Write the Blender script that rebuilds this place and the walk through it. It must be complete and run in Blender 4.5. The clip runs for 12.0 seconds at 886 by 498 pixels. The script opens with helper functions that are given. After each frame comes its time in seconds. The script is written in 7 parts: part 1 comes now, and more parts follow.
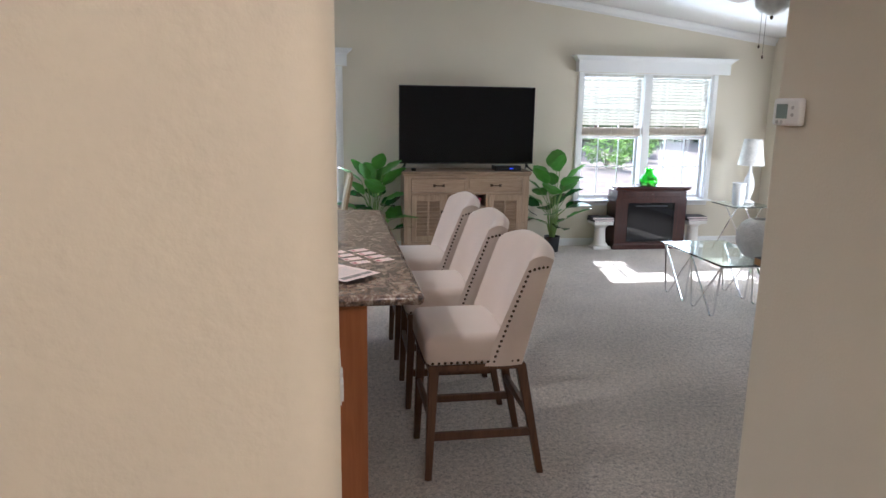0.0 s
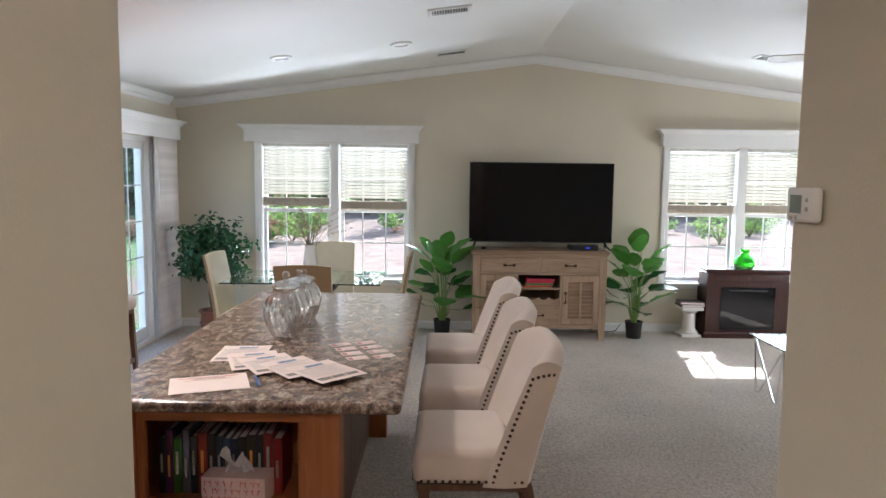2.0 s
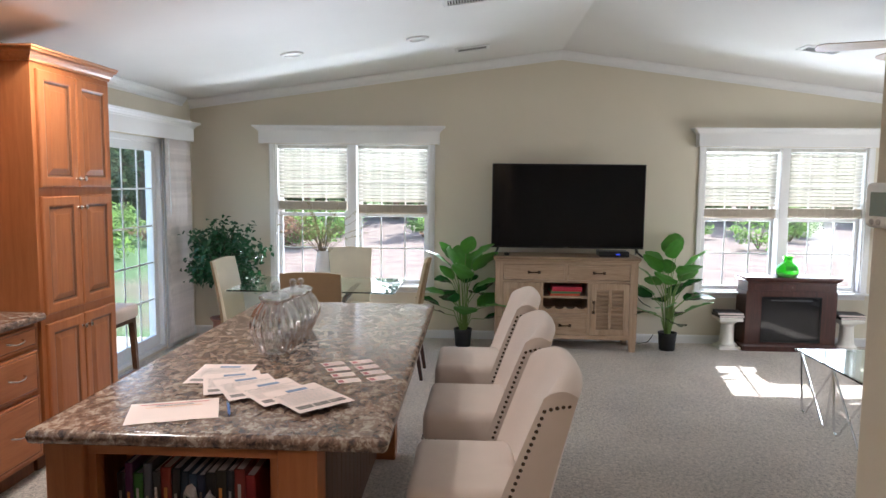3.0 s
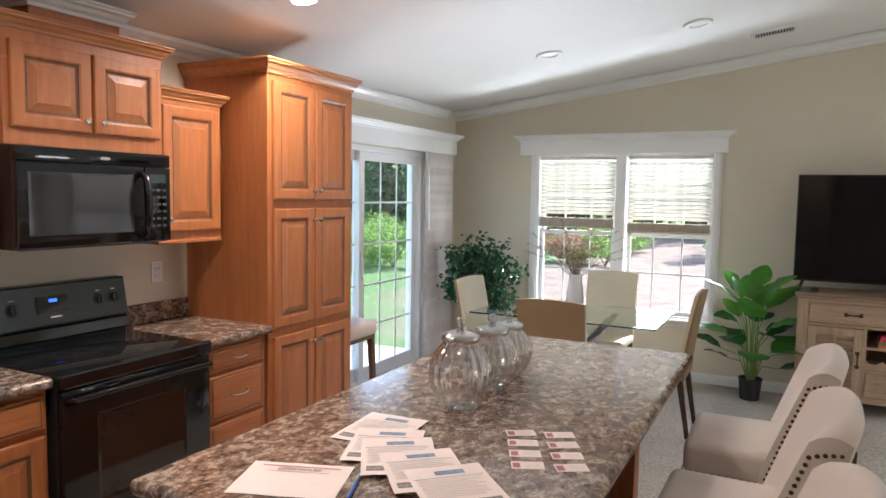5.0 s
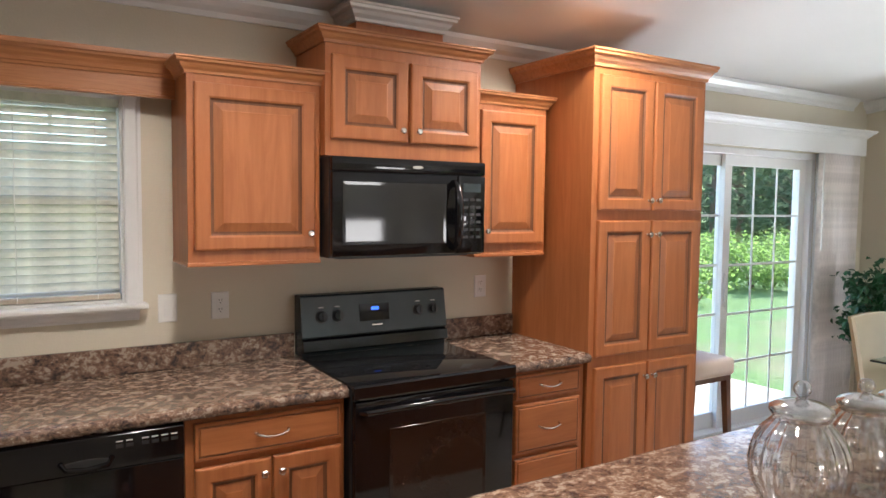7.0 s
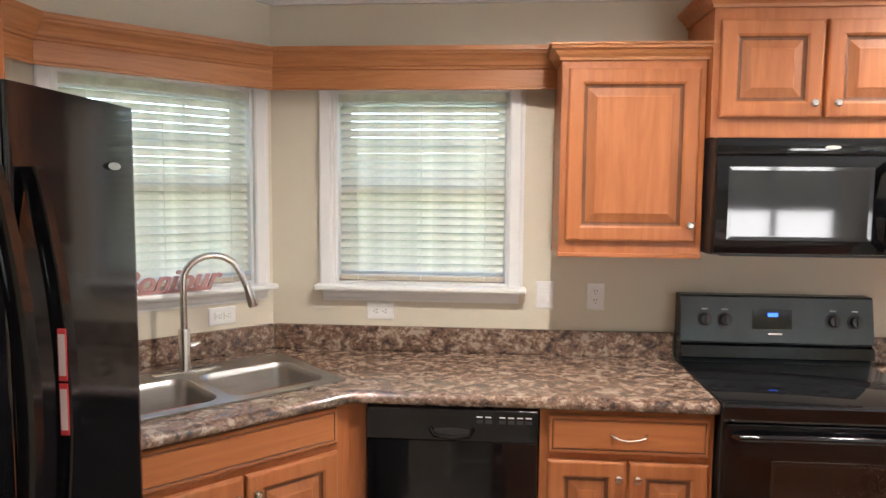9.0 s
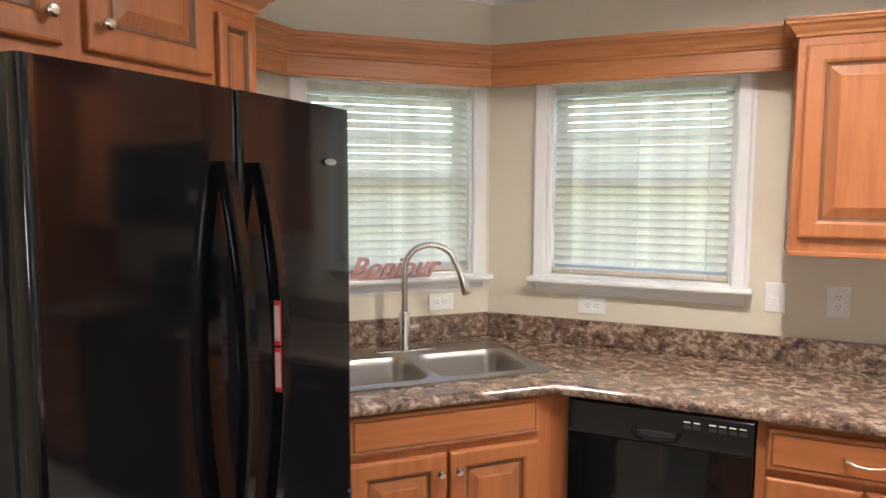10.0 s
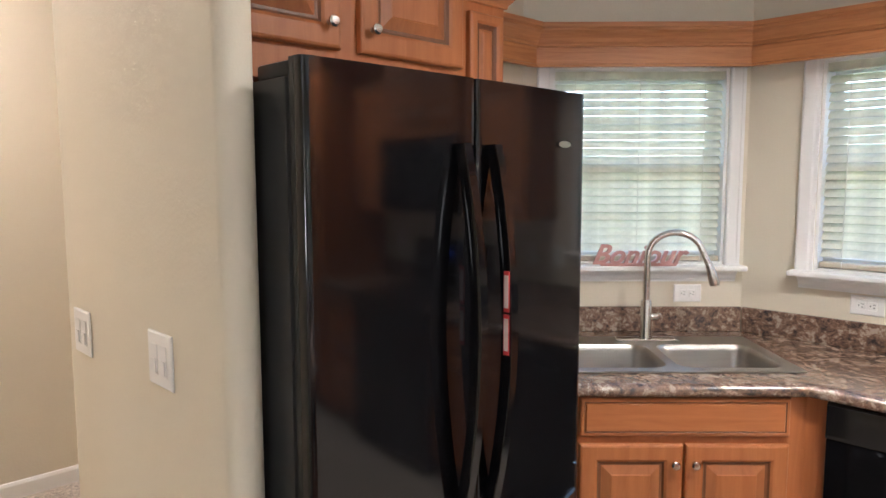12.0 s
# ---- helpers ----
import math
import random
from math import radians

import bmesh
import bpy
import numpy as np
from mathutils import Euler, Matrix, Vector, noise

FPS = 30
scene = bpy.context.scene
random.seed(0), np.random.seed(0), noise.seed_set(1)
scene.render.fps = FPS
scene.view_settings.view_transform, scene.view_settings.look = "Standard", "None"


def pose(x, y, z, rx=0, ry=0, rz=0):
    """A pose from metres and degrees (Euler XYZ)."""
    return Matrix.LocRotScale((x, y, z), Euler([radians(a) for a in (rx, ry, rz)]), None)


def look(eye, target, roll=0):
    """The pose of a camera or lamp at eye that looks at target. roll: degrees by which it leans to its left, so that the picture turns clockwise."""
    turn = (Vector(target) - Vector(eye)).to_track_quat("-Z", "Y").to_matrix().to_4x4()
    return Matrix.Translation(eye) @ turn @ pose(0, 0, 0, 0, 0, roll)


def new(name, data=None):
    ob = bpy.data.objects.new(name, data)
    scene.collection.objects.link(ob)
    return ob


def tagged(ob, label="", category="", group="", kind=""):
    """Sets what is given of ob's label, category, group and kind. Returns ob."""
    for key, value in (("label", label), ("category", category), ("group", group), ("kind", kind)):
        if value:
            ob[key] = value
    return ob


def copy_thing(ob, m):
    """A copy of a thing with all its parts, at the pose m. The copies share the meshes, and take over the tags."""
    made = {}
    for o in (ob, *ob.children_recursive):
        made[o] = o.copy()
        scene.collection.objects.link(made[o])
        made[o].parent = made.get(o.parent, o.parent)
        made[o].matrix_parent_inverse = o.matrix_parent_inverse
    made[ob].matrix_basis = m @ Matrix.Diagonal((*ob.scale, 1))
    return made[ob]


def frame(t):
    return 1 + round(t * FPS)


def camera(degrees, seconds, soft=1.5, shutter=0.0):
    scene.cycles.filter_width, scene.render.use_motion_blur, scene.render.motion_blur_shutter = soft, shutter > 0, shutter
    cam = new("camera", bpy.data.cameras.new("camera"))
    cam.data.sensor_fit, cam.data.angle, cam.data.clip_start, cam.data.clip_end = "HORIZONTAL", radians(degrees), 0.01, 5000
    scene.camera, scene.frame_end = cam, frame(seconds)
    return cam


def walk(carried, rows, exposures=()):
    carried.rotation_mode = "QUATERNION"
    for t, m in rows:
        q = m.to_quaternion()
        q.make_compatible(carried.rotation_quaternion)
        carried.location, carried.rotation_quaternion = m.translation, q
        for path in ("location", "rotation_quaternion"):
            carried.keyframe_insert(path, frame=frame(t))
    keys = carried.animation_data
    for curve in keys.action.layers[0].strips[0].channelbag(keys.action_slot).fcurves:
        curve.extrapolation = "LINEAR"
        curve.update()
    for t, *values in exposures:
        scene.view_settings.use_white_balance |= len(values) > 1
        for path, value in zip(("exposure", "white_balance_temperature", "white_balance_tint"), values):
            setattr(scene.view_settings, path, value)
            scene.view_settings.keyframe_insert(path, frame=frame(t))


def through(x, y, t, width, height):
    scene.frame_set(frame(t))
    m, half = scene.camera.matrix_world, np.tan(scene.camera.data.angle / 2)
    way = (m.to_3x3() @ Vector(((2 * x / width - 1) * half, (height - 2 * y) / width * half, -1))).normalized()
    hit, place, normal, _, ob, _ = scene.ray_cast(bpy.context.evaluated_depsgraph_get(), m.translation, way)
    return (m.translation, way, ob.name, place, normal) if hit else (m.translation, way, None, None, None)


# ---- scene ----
cam = camera(65.4, 12.0)
PATH = [
    (0, (2.407, -3.018, 1.613), (2.730, -1.087, 1.21), 0.9),
    (0.5, (2.532, -2.934, 1.635), (2.684, -0.979, 1.242), 0.9),
    (1, (2.63, -2.851, 1.664), (2.689, -0.877, 1.347), 0.9),
    (1.5, (2.766, -2.798, 1.671), (2.787, -0.814, 1.425), 0.9),
    (2, (2.896, -2.742, 1.663), (2.895, -0.752, 1.459), 0.7),
    (2.5, (2.937, -2.606, 1.65), (2.905, -0.615, 1.456), 0.8),
    (2.7, (2.959, -2.525, 1.648), (2.903, -0.535, 1.455), 0.7),
    (4.3, (3.164, -1.894, 1.637), (2.668, 0.035, 1.454), 0.8),
    (4.5, (3.161, -1.835, 1.639), (2.536, 0.057, 1.459), 0.9),
    (5, (3.152, -1.645, 1.636), (2.248, 0.132, 1.479), 0.9),
    (5.5, (3.161, -1.45, 1.648), (2.125, 0.255, 1.507), 0.9),
    (6, (3.152, -1.299, 1.633), (1.809, 0.177, 1.501), 0.8),
    (6.5, (3.097, -1.178, 1.611), (1.545, 0.077, 1.482), 0.7),
    (6.7, (3.074, -1.122, 1.606), (1.458, 0.05, 1.481), 0.6),
    (8.3, (3.013, -0.849, 1.629), (1.038, -0.586, 1.463), 0.8),
    (8.5, (3.002, -0.818, 1.613), (1.012, -0.694, 1.45), 0.5),
    (9, (2.956, -0.757, 1.612), (0.969, -0.909, 1.441), 0.5),
    (9.5, (2.929, -0.702, 1.607), (0.989, -1.155, 1.431), 0.3),
    (10, (2.955, -0.631, 1.605), (1.14, -1.45, 1.416), 0.2),
    (10.5, (3.007, -0.571, 1.583), (1.395, -1.738, 1.385), -0.2),
    (11, (2.997, -0.534, 1.575), (1.562, -1.912, 1.372), -0.1),
    (11.5, (2.984, -0.531, 1.574), (1.598, -1.959, 1.372), -0.1),
    (12, (2.988, -0.528, 1.572), (1.597, -1.95, 1.368), -0.1),
]
EXPOSURE = [(0.0, 2.4, 5300, 10), (1.0, 2.35, 5500, 10), (2.5, 2.35, 5650, 10), (4.5, 2.45, 5750, 10), (6.5, 2.48, 5900, 10), (8.5, 3.1, 5900, 10), (9.5, 3.15, 5900, 10), (10.5, 3.2, 5850, 10), (12.0, 3.2, 5650, 10)]
SKY, SUN = 0.15, 3.6
CAN, CAN_HALL, WARM, WARM_HALL = 4.2, 5.2, (1.0, 0.88, 0.74), (1.0, 0.80, 0.66)
WINDOW_FILL, DAY = 22.0, (0.95, 0.98, 1.0)
walk(cam, [(t, look(eye, target, roll)) for t, eye, target, roll in PATH], EXPOSURE)

# ---- world and sun ----
world = bpy.data.worlds.new("sky")
scene.world = world
world.use_nodes = True
wn = world.node_tree.nodes
sky = wn.new("ShaderNodeTexSky")
sky.sky_type = "NISHITA"
sky.sun_disc = False
sky.sun_elevation = radians(32.8)
sky.sun_rotation = radians(10)
world.node_tree.links.new(sky.outputs[0], wn["Background"].inputs[0])
wn["Background"].inputs[1].default_value = SKY
sun = new("sun", bpy.data.lights.new("sun", "SUN"))
sun.data.energy, sun.data.angle, sun.data.color = SUN, radians(0.5), (1.0, 0.95, 0.86)
sun.matrix_world = look((0.27 * 20, 1.53 * 20, 20), (0, 0, 0))


# ---- materials ----
def nodes_of(name):
    m = bpy.data.materials.new(name)
    m.use_nodes = True
    return m, m.node_tree.nodes, m.node_tree.links, m.node_tree.nodes["Principled BSDF"]


def coords(n, l, stretch=(1, 1, 1), space="Object"):
    tc, mp = n.new("ShaderNodeTexCoord"), n.new("ShaderNodeMapping")
    mp.inputs["Scale"].default_value = stretch
    l.new(tc.outputs[space], mp.inputs[0])
    return mp.outputs[0]


def noise_of(n, l, vec, scale, detail=4.0, rough=0.55, distortion=0.0):
    t = n.new("ShaderNodeTexNoise")
    t.inputs["Scale"].default_value, t.inputs["Detail"].default_value = scale, detail
    t.inputs["Roughness"].default_value, t.inputs["Distortion"].default_value = rough, distortion
    l.new(vec, t.inputs["Vector"])
    return t.outputs["Fac"]


def ramp_of(n, l, fac, stops):
    r = n.new("ShaderNodeValToRGB")
    while len(r.color_ramp.elements) < len(stops):
        r.color_ramp.elements.new(0.5)
    for e, (p, c) in zip(r.color_ramp.elements, stops):
        e.position, e.color = p, (*c, 1)
    l.new(fac, r.inputs[0])
    return r.outputs[0]


def bump_of(n, l, b, height, strength, distance):
    k = n.new("ShaderNodeBump")
    k.inputs["Strength"].default_value, k.inputs["Distance"].default_value = strength, distance
    l.new(height, k.inputs["Height"])
    l.new(k.outputs[0], b.inputs["Normal"])


def shade(c, k):
    return tuple(min(1, v * k) for v in c)


def plain(name, base, rough=0.5, metal=0.0, var=0.08, scale=5.0, bump=0.0, bscale=150.0, stretch=(1, 1, 1), coat=0.0, sheen=0.0, rvar=0.1, dist=0.002):
    """A surface with large and fine variation of colour, gloss and relief."""
    m, n, l, b = nodes_of(name)
    v = coords(n, l, stretch)
    big, fine = noise_of(n, l, v, scale, 3), noise_of(n, l, v, bscale, 3)
    mix = n.new("ShaderNodeMath")
    mix.operation = "MULTIPLY_ADD"
    l.new(fine, mix.inputs[0])
    mix.inputs[1].default_value = 0.35
    l.new(big, mix.inputs[2])
    l.new(ramp_of(n, l, mix.outputs[0], [(0.4, shade(base, 1 - var)), (0.95, shade(base, 1 + var))]), b.inputs["Base Color"])
    mr = n.new("ShaderNodeMapRange")
    l.new(big, mr.inputs[0])
    mr.inputs["To Min"].default_value, mr.inputs["To Max"].default_value = max(0.02, rough * (1 - rvar)), min(1, rough * (1 + rvar))
    l.new(mr.outputs[0], b.inputs["Roughness"])
    b.inputs["Metallic"].default_value, b.inputs["Coat Weight"].default_value, b.inputs["Sheen Weight"].default_value = metal, coat, sheen
    if bump:
        bump_of(n, l, b, fine, bump, dist)
    return m


def wood(name, dark, light, rough=0.46, stretch=(14, 14, 1.2), coat=0.08, fine=1.0):
    """Wood with long grain along the axis that is stretched least."""
    m, n, l, b = nodes_of(name)
    info = n.new("ShaderNodeObjectInfo")
    tc, mp, add = n.new("ShaderNodeTexCoord"), n.new("ShaderNodeMapping"), n.new("ShaderNodeVectorMath")
    add.operation = "ADD"
    sc = n.new("ShaderNodeMath")
    sc.operation = "MULTIPLY"
    sc.inputs[1].default_value = 13.0
    l.new(info.outputs["Random"], sc.inputs[0])
    l.new(tc.outputs["Object"], add.inputs[0])
    l.new(sc.outputs[0], add.inputs[1])
    l.new(add.outputs[0], mp.inputs[0])
    mp.inputs["Scale"].default_value = stretch
    g = noise_of(n, l, mp.outputs[0], 1.6, 6, 0.6, 1.2)
    f = noise_of(n, l, mp.outputs[0], 9.0, 4, 0.6)
    mix = n.new("ShaderNodeMath")
    mix.operation = "MULTIPLY_ADD"
    l.new(f, mix.inputs[0])
    mix.inputs[1].default_value = 0.4 * fine
    l.new(g, mix.inputs[2])
    mid = tuple((a + c) / 2 for a, c in zip(dark, light))
    l.new(ramp_of(n, l, mix.outputs[0], [(0.45, dark), (0.68, mid), (0.95, light)]), b.inputs["Base Color"])
    b.inputs["Roughness"].default_value, b.inputs["Coat Weight"].default_value = rough, coat
    b.inputs["Coat Roughness"].default_value = 0.35
    bump_of(n, l, b, f, 0.08, 0.001)
    return m


def laminate_of(name):
    """Stone-patterned laminate: flakes of cream, tan, brown and near-black."""
    m, n, l, b = nodes_of(name)
    v = coords(n, l, (1, 0.75, 1))
    warp = noise_of(n, l, v, 24, 5, 0.68, 0.5)
    spots = noise_of(n, l, v, 80, 5, 0.74, 0.4)
    push, vo, sep = n.new("ShaderNodeVectorMath"), n.new("ShaderNodeTexVoronoi"), n.new("ShaderNodeSeparateColor")
    jig = n.new("ShaderNodeTexNoise")
    jig.inputs["Scale"].default_value, jig.inputs["Detail"].default_value = 60, 4
    l.new(v, jig.inputs["Vector"])
    push.operation = "MULTIPLY_ADD"
    l.new(jig.outputs["Color"], push.inputs[0])
    push.inputs[1].default_value = (0.03, 0.03, 0.03)
    l.new(v, push.inputs[2])
    vo.inputs["Scale"].default_value = 62
    l.new(push.outputs[0], vo.inputs["Vector"])
    l.new(vo.outputs["Color"], sep.inputs[0])
    a = n.new("ShaderNodeMath")
    a.operation = "MULTIPLY_ADD"
    l.new(spots, a.inputs[0])
    a.inputs[1].default_value = 0.65
    l.new(warp, a.inputs[2])
    c = n.new("ShaderNodeMath")
    c.operation = "MULTIPLY_ADD"
    l.new(sep.outputs[0], c.inputs[0])
    c.inputs[1].default_value = 0.15
    l.new(a.outputs[0], c.inputs[2])
    l.new(ramp_of(n, l, c.outputs[0], [(0.70, (0.036, 0.029, 0.029)), (0.80, (0.115, 0.072, 0.055)), (0.90, (0.19, 0.116, 0.080)), (0.99, (0.28, 0.195, 0.142)), (1.10, (0.37, 0.30, 0.24))]), b.inputs["Base Color"])
    mul = ramp_of(n, l, c.outputs[0], [(0.0, (0, 0, 0)), (1.0, (1, 1, 1))])
    b.inputs["Roughness"].default_value, b.inputs["IOR"].default_value = 0.17, 1.7
    bump_of(n, l, b, mul, 0.05, 0.001)
    return m


def carpet_of(name):
    m, n, l, b = nodes_of(name)
    v = coords(n, l)
    tuft, mid, big = noise_of(n, l, v, 130, 3, 0.75), noise_of(n, l, v, 48, 4, 0.75, 0.6), noise_of(n, l, v, 1.3, 3)
    a = n.new("ShaderNodeMath")
    a.operation = "ADD"
    l.new(tuft, a.inputs[0])
    l.new(mid, a.inputs[1])
    h = n.new("ShaderNodeMath")
    h.operation = "MULTIPLY"
    h.inputs[1].default_value = 0.5
    l.new(a.outputs[0], h.inputs[0])
    c = n.new("ShaderNodeMath")
    c.operation = "MULTIPLY_ADD"
    l.new(big, c.inputs[0])
    c.inputs[1].default_value = 0.12
    l.new(h.outputs[0], c.inputs[2])
    l.new(ramp_of(n, l, c.outputs[0], [(0.42, (0.16, 0.142, 0.125)), (0.54, (0.53, 0.455, 0.385)), (0.66, (0.82, 0.725, 0.62))]), b.inputs["Base Color"])
    b.inputs["Roughness"].default_value, b.inputs["Sheen Weight"].default_value = 0.95, 0.25
    bump_of(n, l, b, a.outputs[0], 1.0, 0.012)
    return m


def clear_glass(name, tint=(1, 1, 1), ior=1.45, rough=0.0):
    m, n, l, b = nodes_of(name)
    b.inputs["Base Color"].default_value = (*tint, 1)
    b.inputs["Transmission Weight"].default_value, b.inputs["Roughness"].default_value, b.inputs["IOR"].default_value = 1.0, rough, ior
    return m


def pane_glass(name, tint=(1, 1, 1), top=0.45, start=0.45, low=0.025):
    m, n, l, b = nodes_of(name)
    lw, tr, gl, mx = n.new("ShaderNodeLayerWeight"), n.new("ShaderNodeBsdfTransparent"), n.new("ShaderNodeBsdfGlossy"), n.new("ShaderNodeMixShader")
    tr.inputs[0].default_value = (*tint, 1)
    gl.inputs["Roughness"].default_value = 0.02
    mr = n.new("ShaderNodeMapRange")
    mr.inputs["From Min"].default_value, mr.inputs["To Min"].default_value, mr.inputs["To Max"].default_value = start, low, top
    lw.inputs[0].default_value = 0.5
    l.new(lw.outputs["Facing"], mr.inputs[0])
    l.new(mr.outputs[0], mx.inputs[0])
    l.new(tr.outputs[0], mx.inputs[1])
    l.new(gl.outputs[0], mx.inputs[2])
    l.new(mx.outputs[0], n["Material Output"].inputs[0])
    return m


def thin_cloth(name, base, through=0.4, rough=0.7):
    """Lets some light through: blind slats, shades, leaves."""
    m, n, l, b = nodes_of(name)
    v = coords(n, l)
    col = ramp_of(n, l, noise_of(n, l, v, 14, 4), [(0.3, shade(base, 0.82)), (0.7, shade(base, 1.12))])
    l.new(col, b.inputs["Base Color"])
    b.inputs["Roughness"].default_value = rough
    tl, mx = n.new("ShaderNodeBsdfTranslucent"), n.new("ShaderNodeMixShader")
    l.new(col, tl.inputs[0])
    mx.inputs[0].default_value = through
    l.new(b.outputs[0], mx.inputs[1])
    l.new(tl.outputs[0], mx.inputs[2])
    l.new(mx.outputs[0], n["Material Output"].inputs[0])
    return m


def glow(name, colour, strength):
    m, n, l, b = nodes_of(name)
    b.inputs["Emission Color"].default_value, b.inputs["Emission Strength"].default_value = (*colour, 1), strength
    b.inputs["Base Color"].default_value = (*colour, 1)
    return m


WALL = plain("wall_paint", (0.67, 0.612, 0.495), 0.7, var=0.03, scale=1.5, bump=0.35, bscale=110, dist=0.002)
CEIL = plain("ceiling_paint", (0.77, 0.755, 0.735), 0.9, var=0.02, scale=2, bump=0.2, bscale=160)
TRIM = plain("white_trim_paint", (0.78, 0.775, 0.765), 0.35, var=0.03, scale=3)
CARPET = carpet_of("cut_pile_carpet")
WOOD = wood("maple_stained", (0.365, 0.119, 0.035), (0.49, 0.182, 0.060), fine=0.35)
WOOD_H = wood("maple_stained_flat", (0.365, 0.119, 0.035), (0.49, 0.182, 0.060), stretch=(1.2, 14, 14), fine=0.7)
GLAZE_L = wood("maple_glazed_bevel", (0.27, 0.088, 0.027), (0.39, 0.140, 0.046))
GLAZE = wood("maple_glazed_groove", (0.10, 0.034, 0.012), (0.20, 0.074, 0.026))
OAK = wood("oak_moulding", (0.36, 0.135, 0.046), (0.55, 0.24, 0.092), stretch=(1.5, 22, 22), rough=0.42)
LAM = laminate_of("stone_laminate")
BLACK = plain("black_enamel", (0.005, 0.005, 0.006), 0.08, var=0.2, rvar=0.2)
BLACK_P = plain("black_plastic", (0.012, 0.012, 0.013), 0.32, var=0.2)
BLACK_S = plain("charcoal_textured_side", (0.028, 0.028, 0.028), 0.42, var=0.15, bump=0.3, bscale=500)
DARK_GLASS = plain("dark_glass", (0.010, 0.010, 0.011), 0.045, var=0.1, rvar=0.1)
SLATE = plain("dark_slate_panel", (0.030, 0.042, 0.046), 0.25, var=0.15)
STEEL = plain("brushed_steel", (0.46, 0.44, 0.41), 0.30, 1.0, var=0.08, scale=3, bump=0.06, bscale=60, stretch=(1, 30, 30))
NICKEL = plain("satin_nickel", (0.62, 0.58, 0.53), 0.26, 1.0, var=0.06)
CHROME = plain("polished_chrome", (0.78, 0.78, 0.79), 0.07, 1.0, var=0.04)
BRONZE = plain("antique_bronze", (0.085, 0.055, 0.035), 0.35, 0.85, var=0.3)
LINEN = plain("cream_linen", (0.69, 0.575, 0.50), 0.85, var=0.05, bump=0.35, bscale=420, sheen=0.3, dist=0.0012)
LEATHER = plain("cream_leather", (0.60, 0.52, 0.37), 0.45, var=0.06, bump=0.2, bscale=180)
LEATHER_T = plain("tan_suede_back", (0.27, 0.185, 0.10), 0.75, var=0.1, bump=0.2, bscale=240)
LEG = wood("walnut_leg", (0.055, 0.022, 0.010), (0.15, 0.066, 0.03))
LEG_D = wood("espresso_leg", (0.025, 0.009, 0.005), (0.07, 0.026, 0.012))
PAPER = plain("printed_paper", (0.72, 0.62, 0.59), 0.8, var=0.02)
PAPER_P = plain("pink_tinted_paper", (0.80, 0.655, 0.60), 0.8, var=0.02)
INK = plain("grey_ink", (0.16, 0.15, 0.16), 0.8)
INK_R = plain("red_ink", (0.55, 0.09, 0.09), 0.8)
INK_O = plain("orange_ink", (0.75, 0.33, 0.08), 0.8)
INK_B = plain("blue_ink", (0.10, 0.22, 0.45), 0.8)
GLASS = clear_glass("clear_glass")
THIN = pane_glass("blown_thin_glass", (0.92, 0.935, 0.94), 0.98, 0.03, 0.16)
PANE = pane_glass("window_glass")
BLIND = thin_cloth("blind_slat", (0.84, 0.82, 0.74), 0.58, 0.5)
BLIND_L = thin_cloth("blind_slat_white", (0.66, 0.64, 0.58), 0.28, 0.5)
BLIND_S = plain("blind_stack", (0.52, 0.45, 0.35), 0.6, var=0.12, scale=30)
CORD = plain("blind_cord", (0.75, 0.72, 0.66), 0.8)
PLATE = plain("white_plastic", (0.80, 0.79, 0.77), 0.3, var=0.02)
SLOT = plain("dark_slot", (0.02, 0.02, 0.02), 0.6)


# ---- mesh helpers ----
def link(name, bm, material, smooth=False):
    me = bpy.data.meshes.new(name)
    bmesh.ops.recalc_face_normals(bm, faces=bm.faces)
    bm.to_mesh(me)
    bm.free()
    for mt in material if isinstance(material, (list, tuple)) else [material]:
        me.materials.append(mt)
    if smooth:
        me.shade_smooth()
        me.set_sharp_from_angle(angle=radians(42))
    return new(name, me)


def part(name, bm, material, parent, label="", smooth=False, at=None):
    ob = link(name, bm, material, smooth)
    ob.parent = parent
    if at is not None:
        ob.matrix_local = at
    return tagged(ob, label)


def again(ob, at):
    """One more part on the same mesh, at another place on the same thing."""
    o = ob.copy()
    scene.collection.objects.link(o)
    o.matrix_local = at
    return o


def thing(name, label, category, m, group="", kind=""):
    ob = new(name)
    ob.empty_display_size = 0.1
    ob.matrix_world = m
    return tagged(ob, label, category, group, kind)


def structure(name, bm, material, label="", smooth=False):
    return tagged(link(name, bm, material, smooth), label, "", "", "structure")


def box(x0, x1, y0, y1, z0, z1, bevel=0.0, bm=None, seg=2):
    bm = bm or bmesh.new()
    vs = [bm.verts.new((x, y, z)) for x in (x0, x1) for y in (y0, y1) for z in (z0, z1)]
    fs = [bm.faces.new([vs[i] for i in q]) for q in ((0, 1, 3, 2), (4, 6, 7, 5), (0, 4, 5, 1), (2, 3, 7, 6), (0, 2, 6, 4), (1, 5, 7, 3))]
    if bevel:
        es = {e for f in fs for e in f.edges}
        bmesh.ops.bevel(bm, geom=list(es), offset=bevel, segments=seg, affect="EDGES", profile=0.5)
    return bm


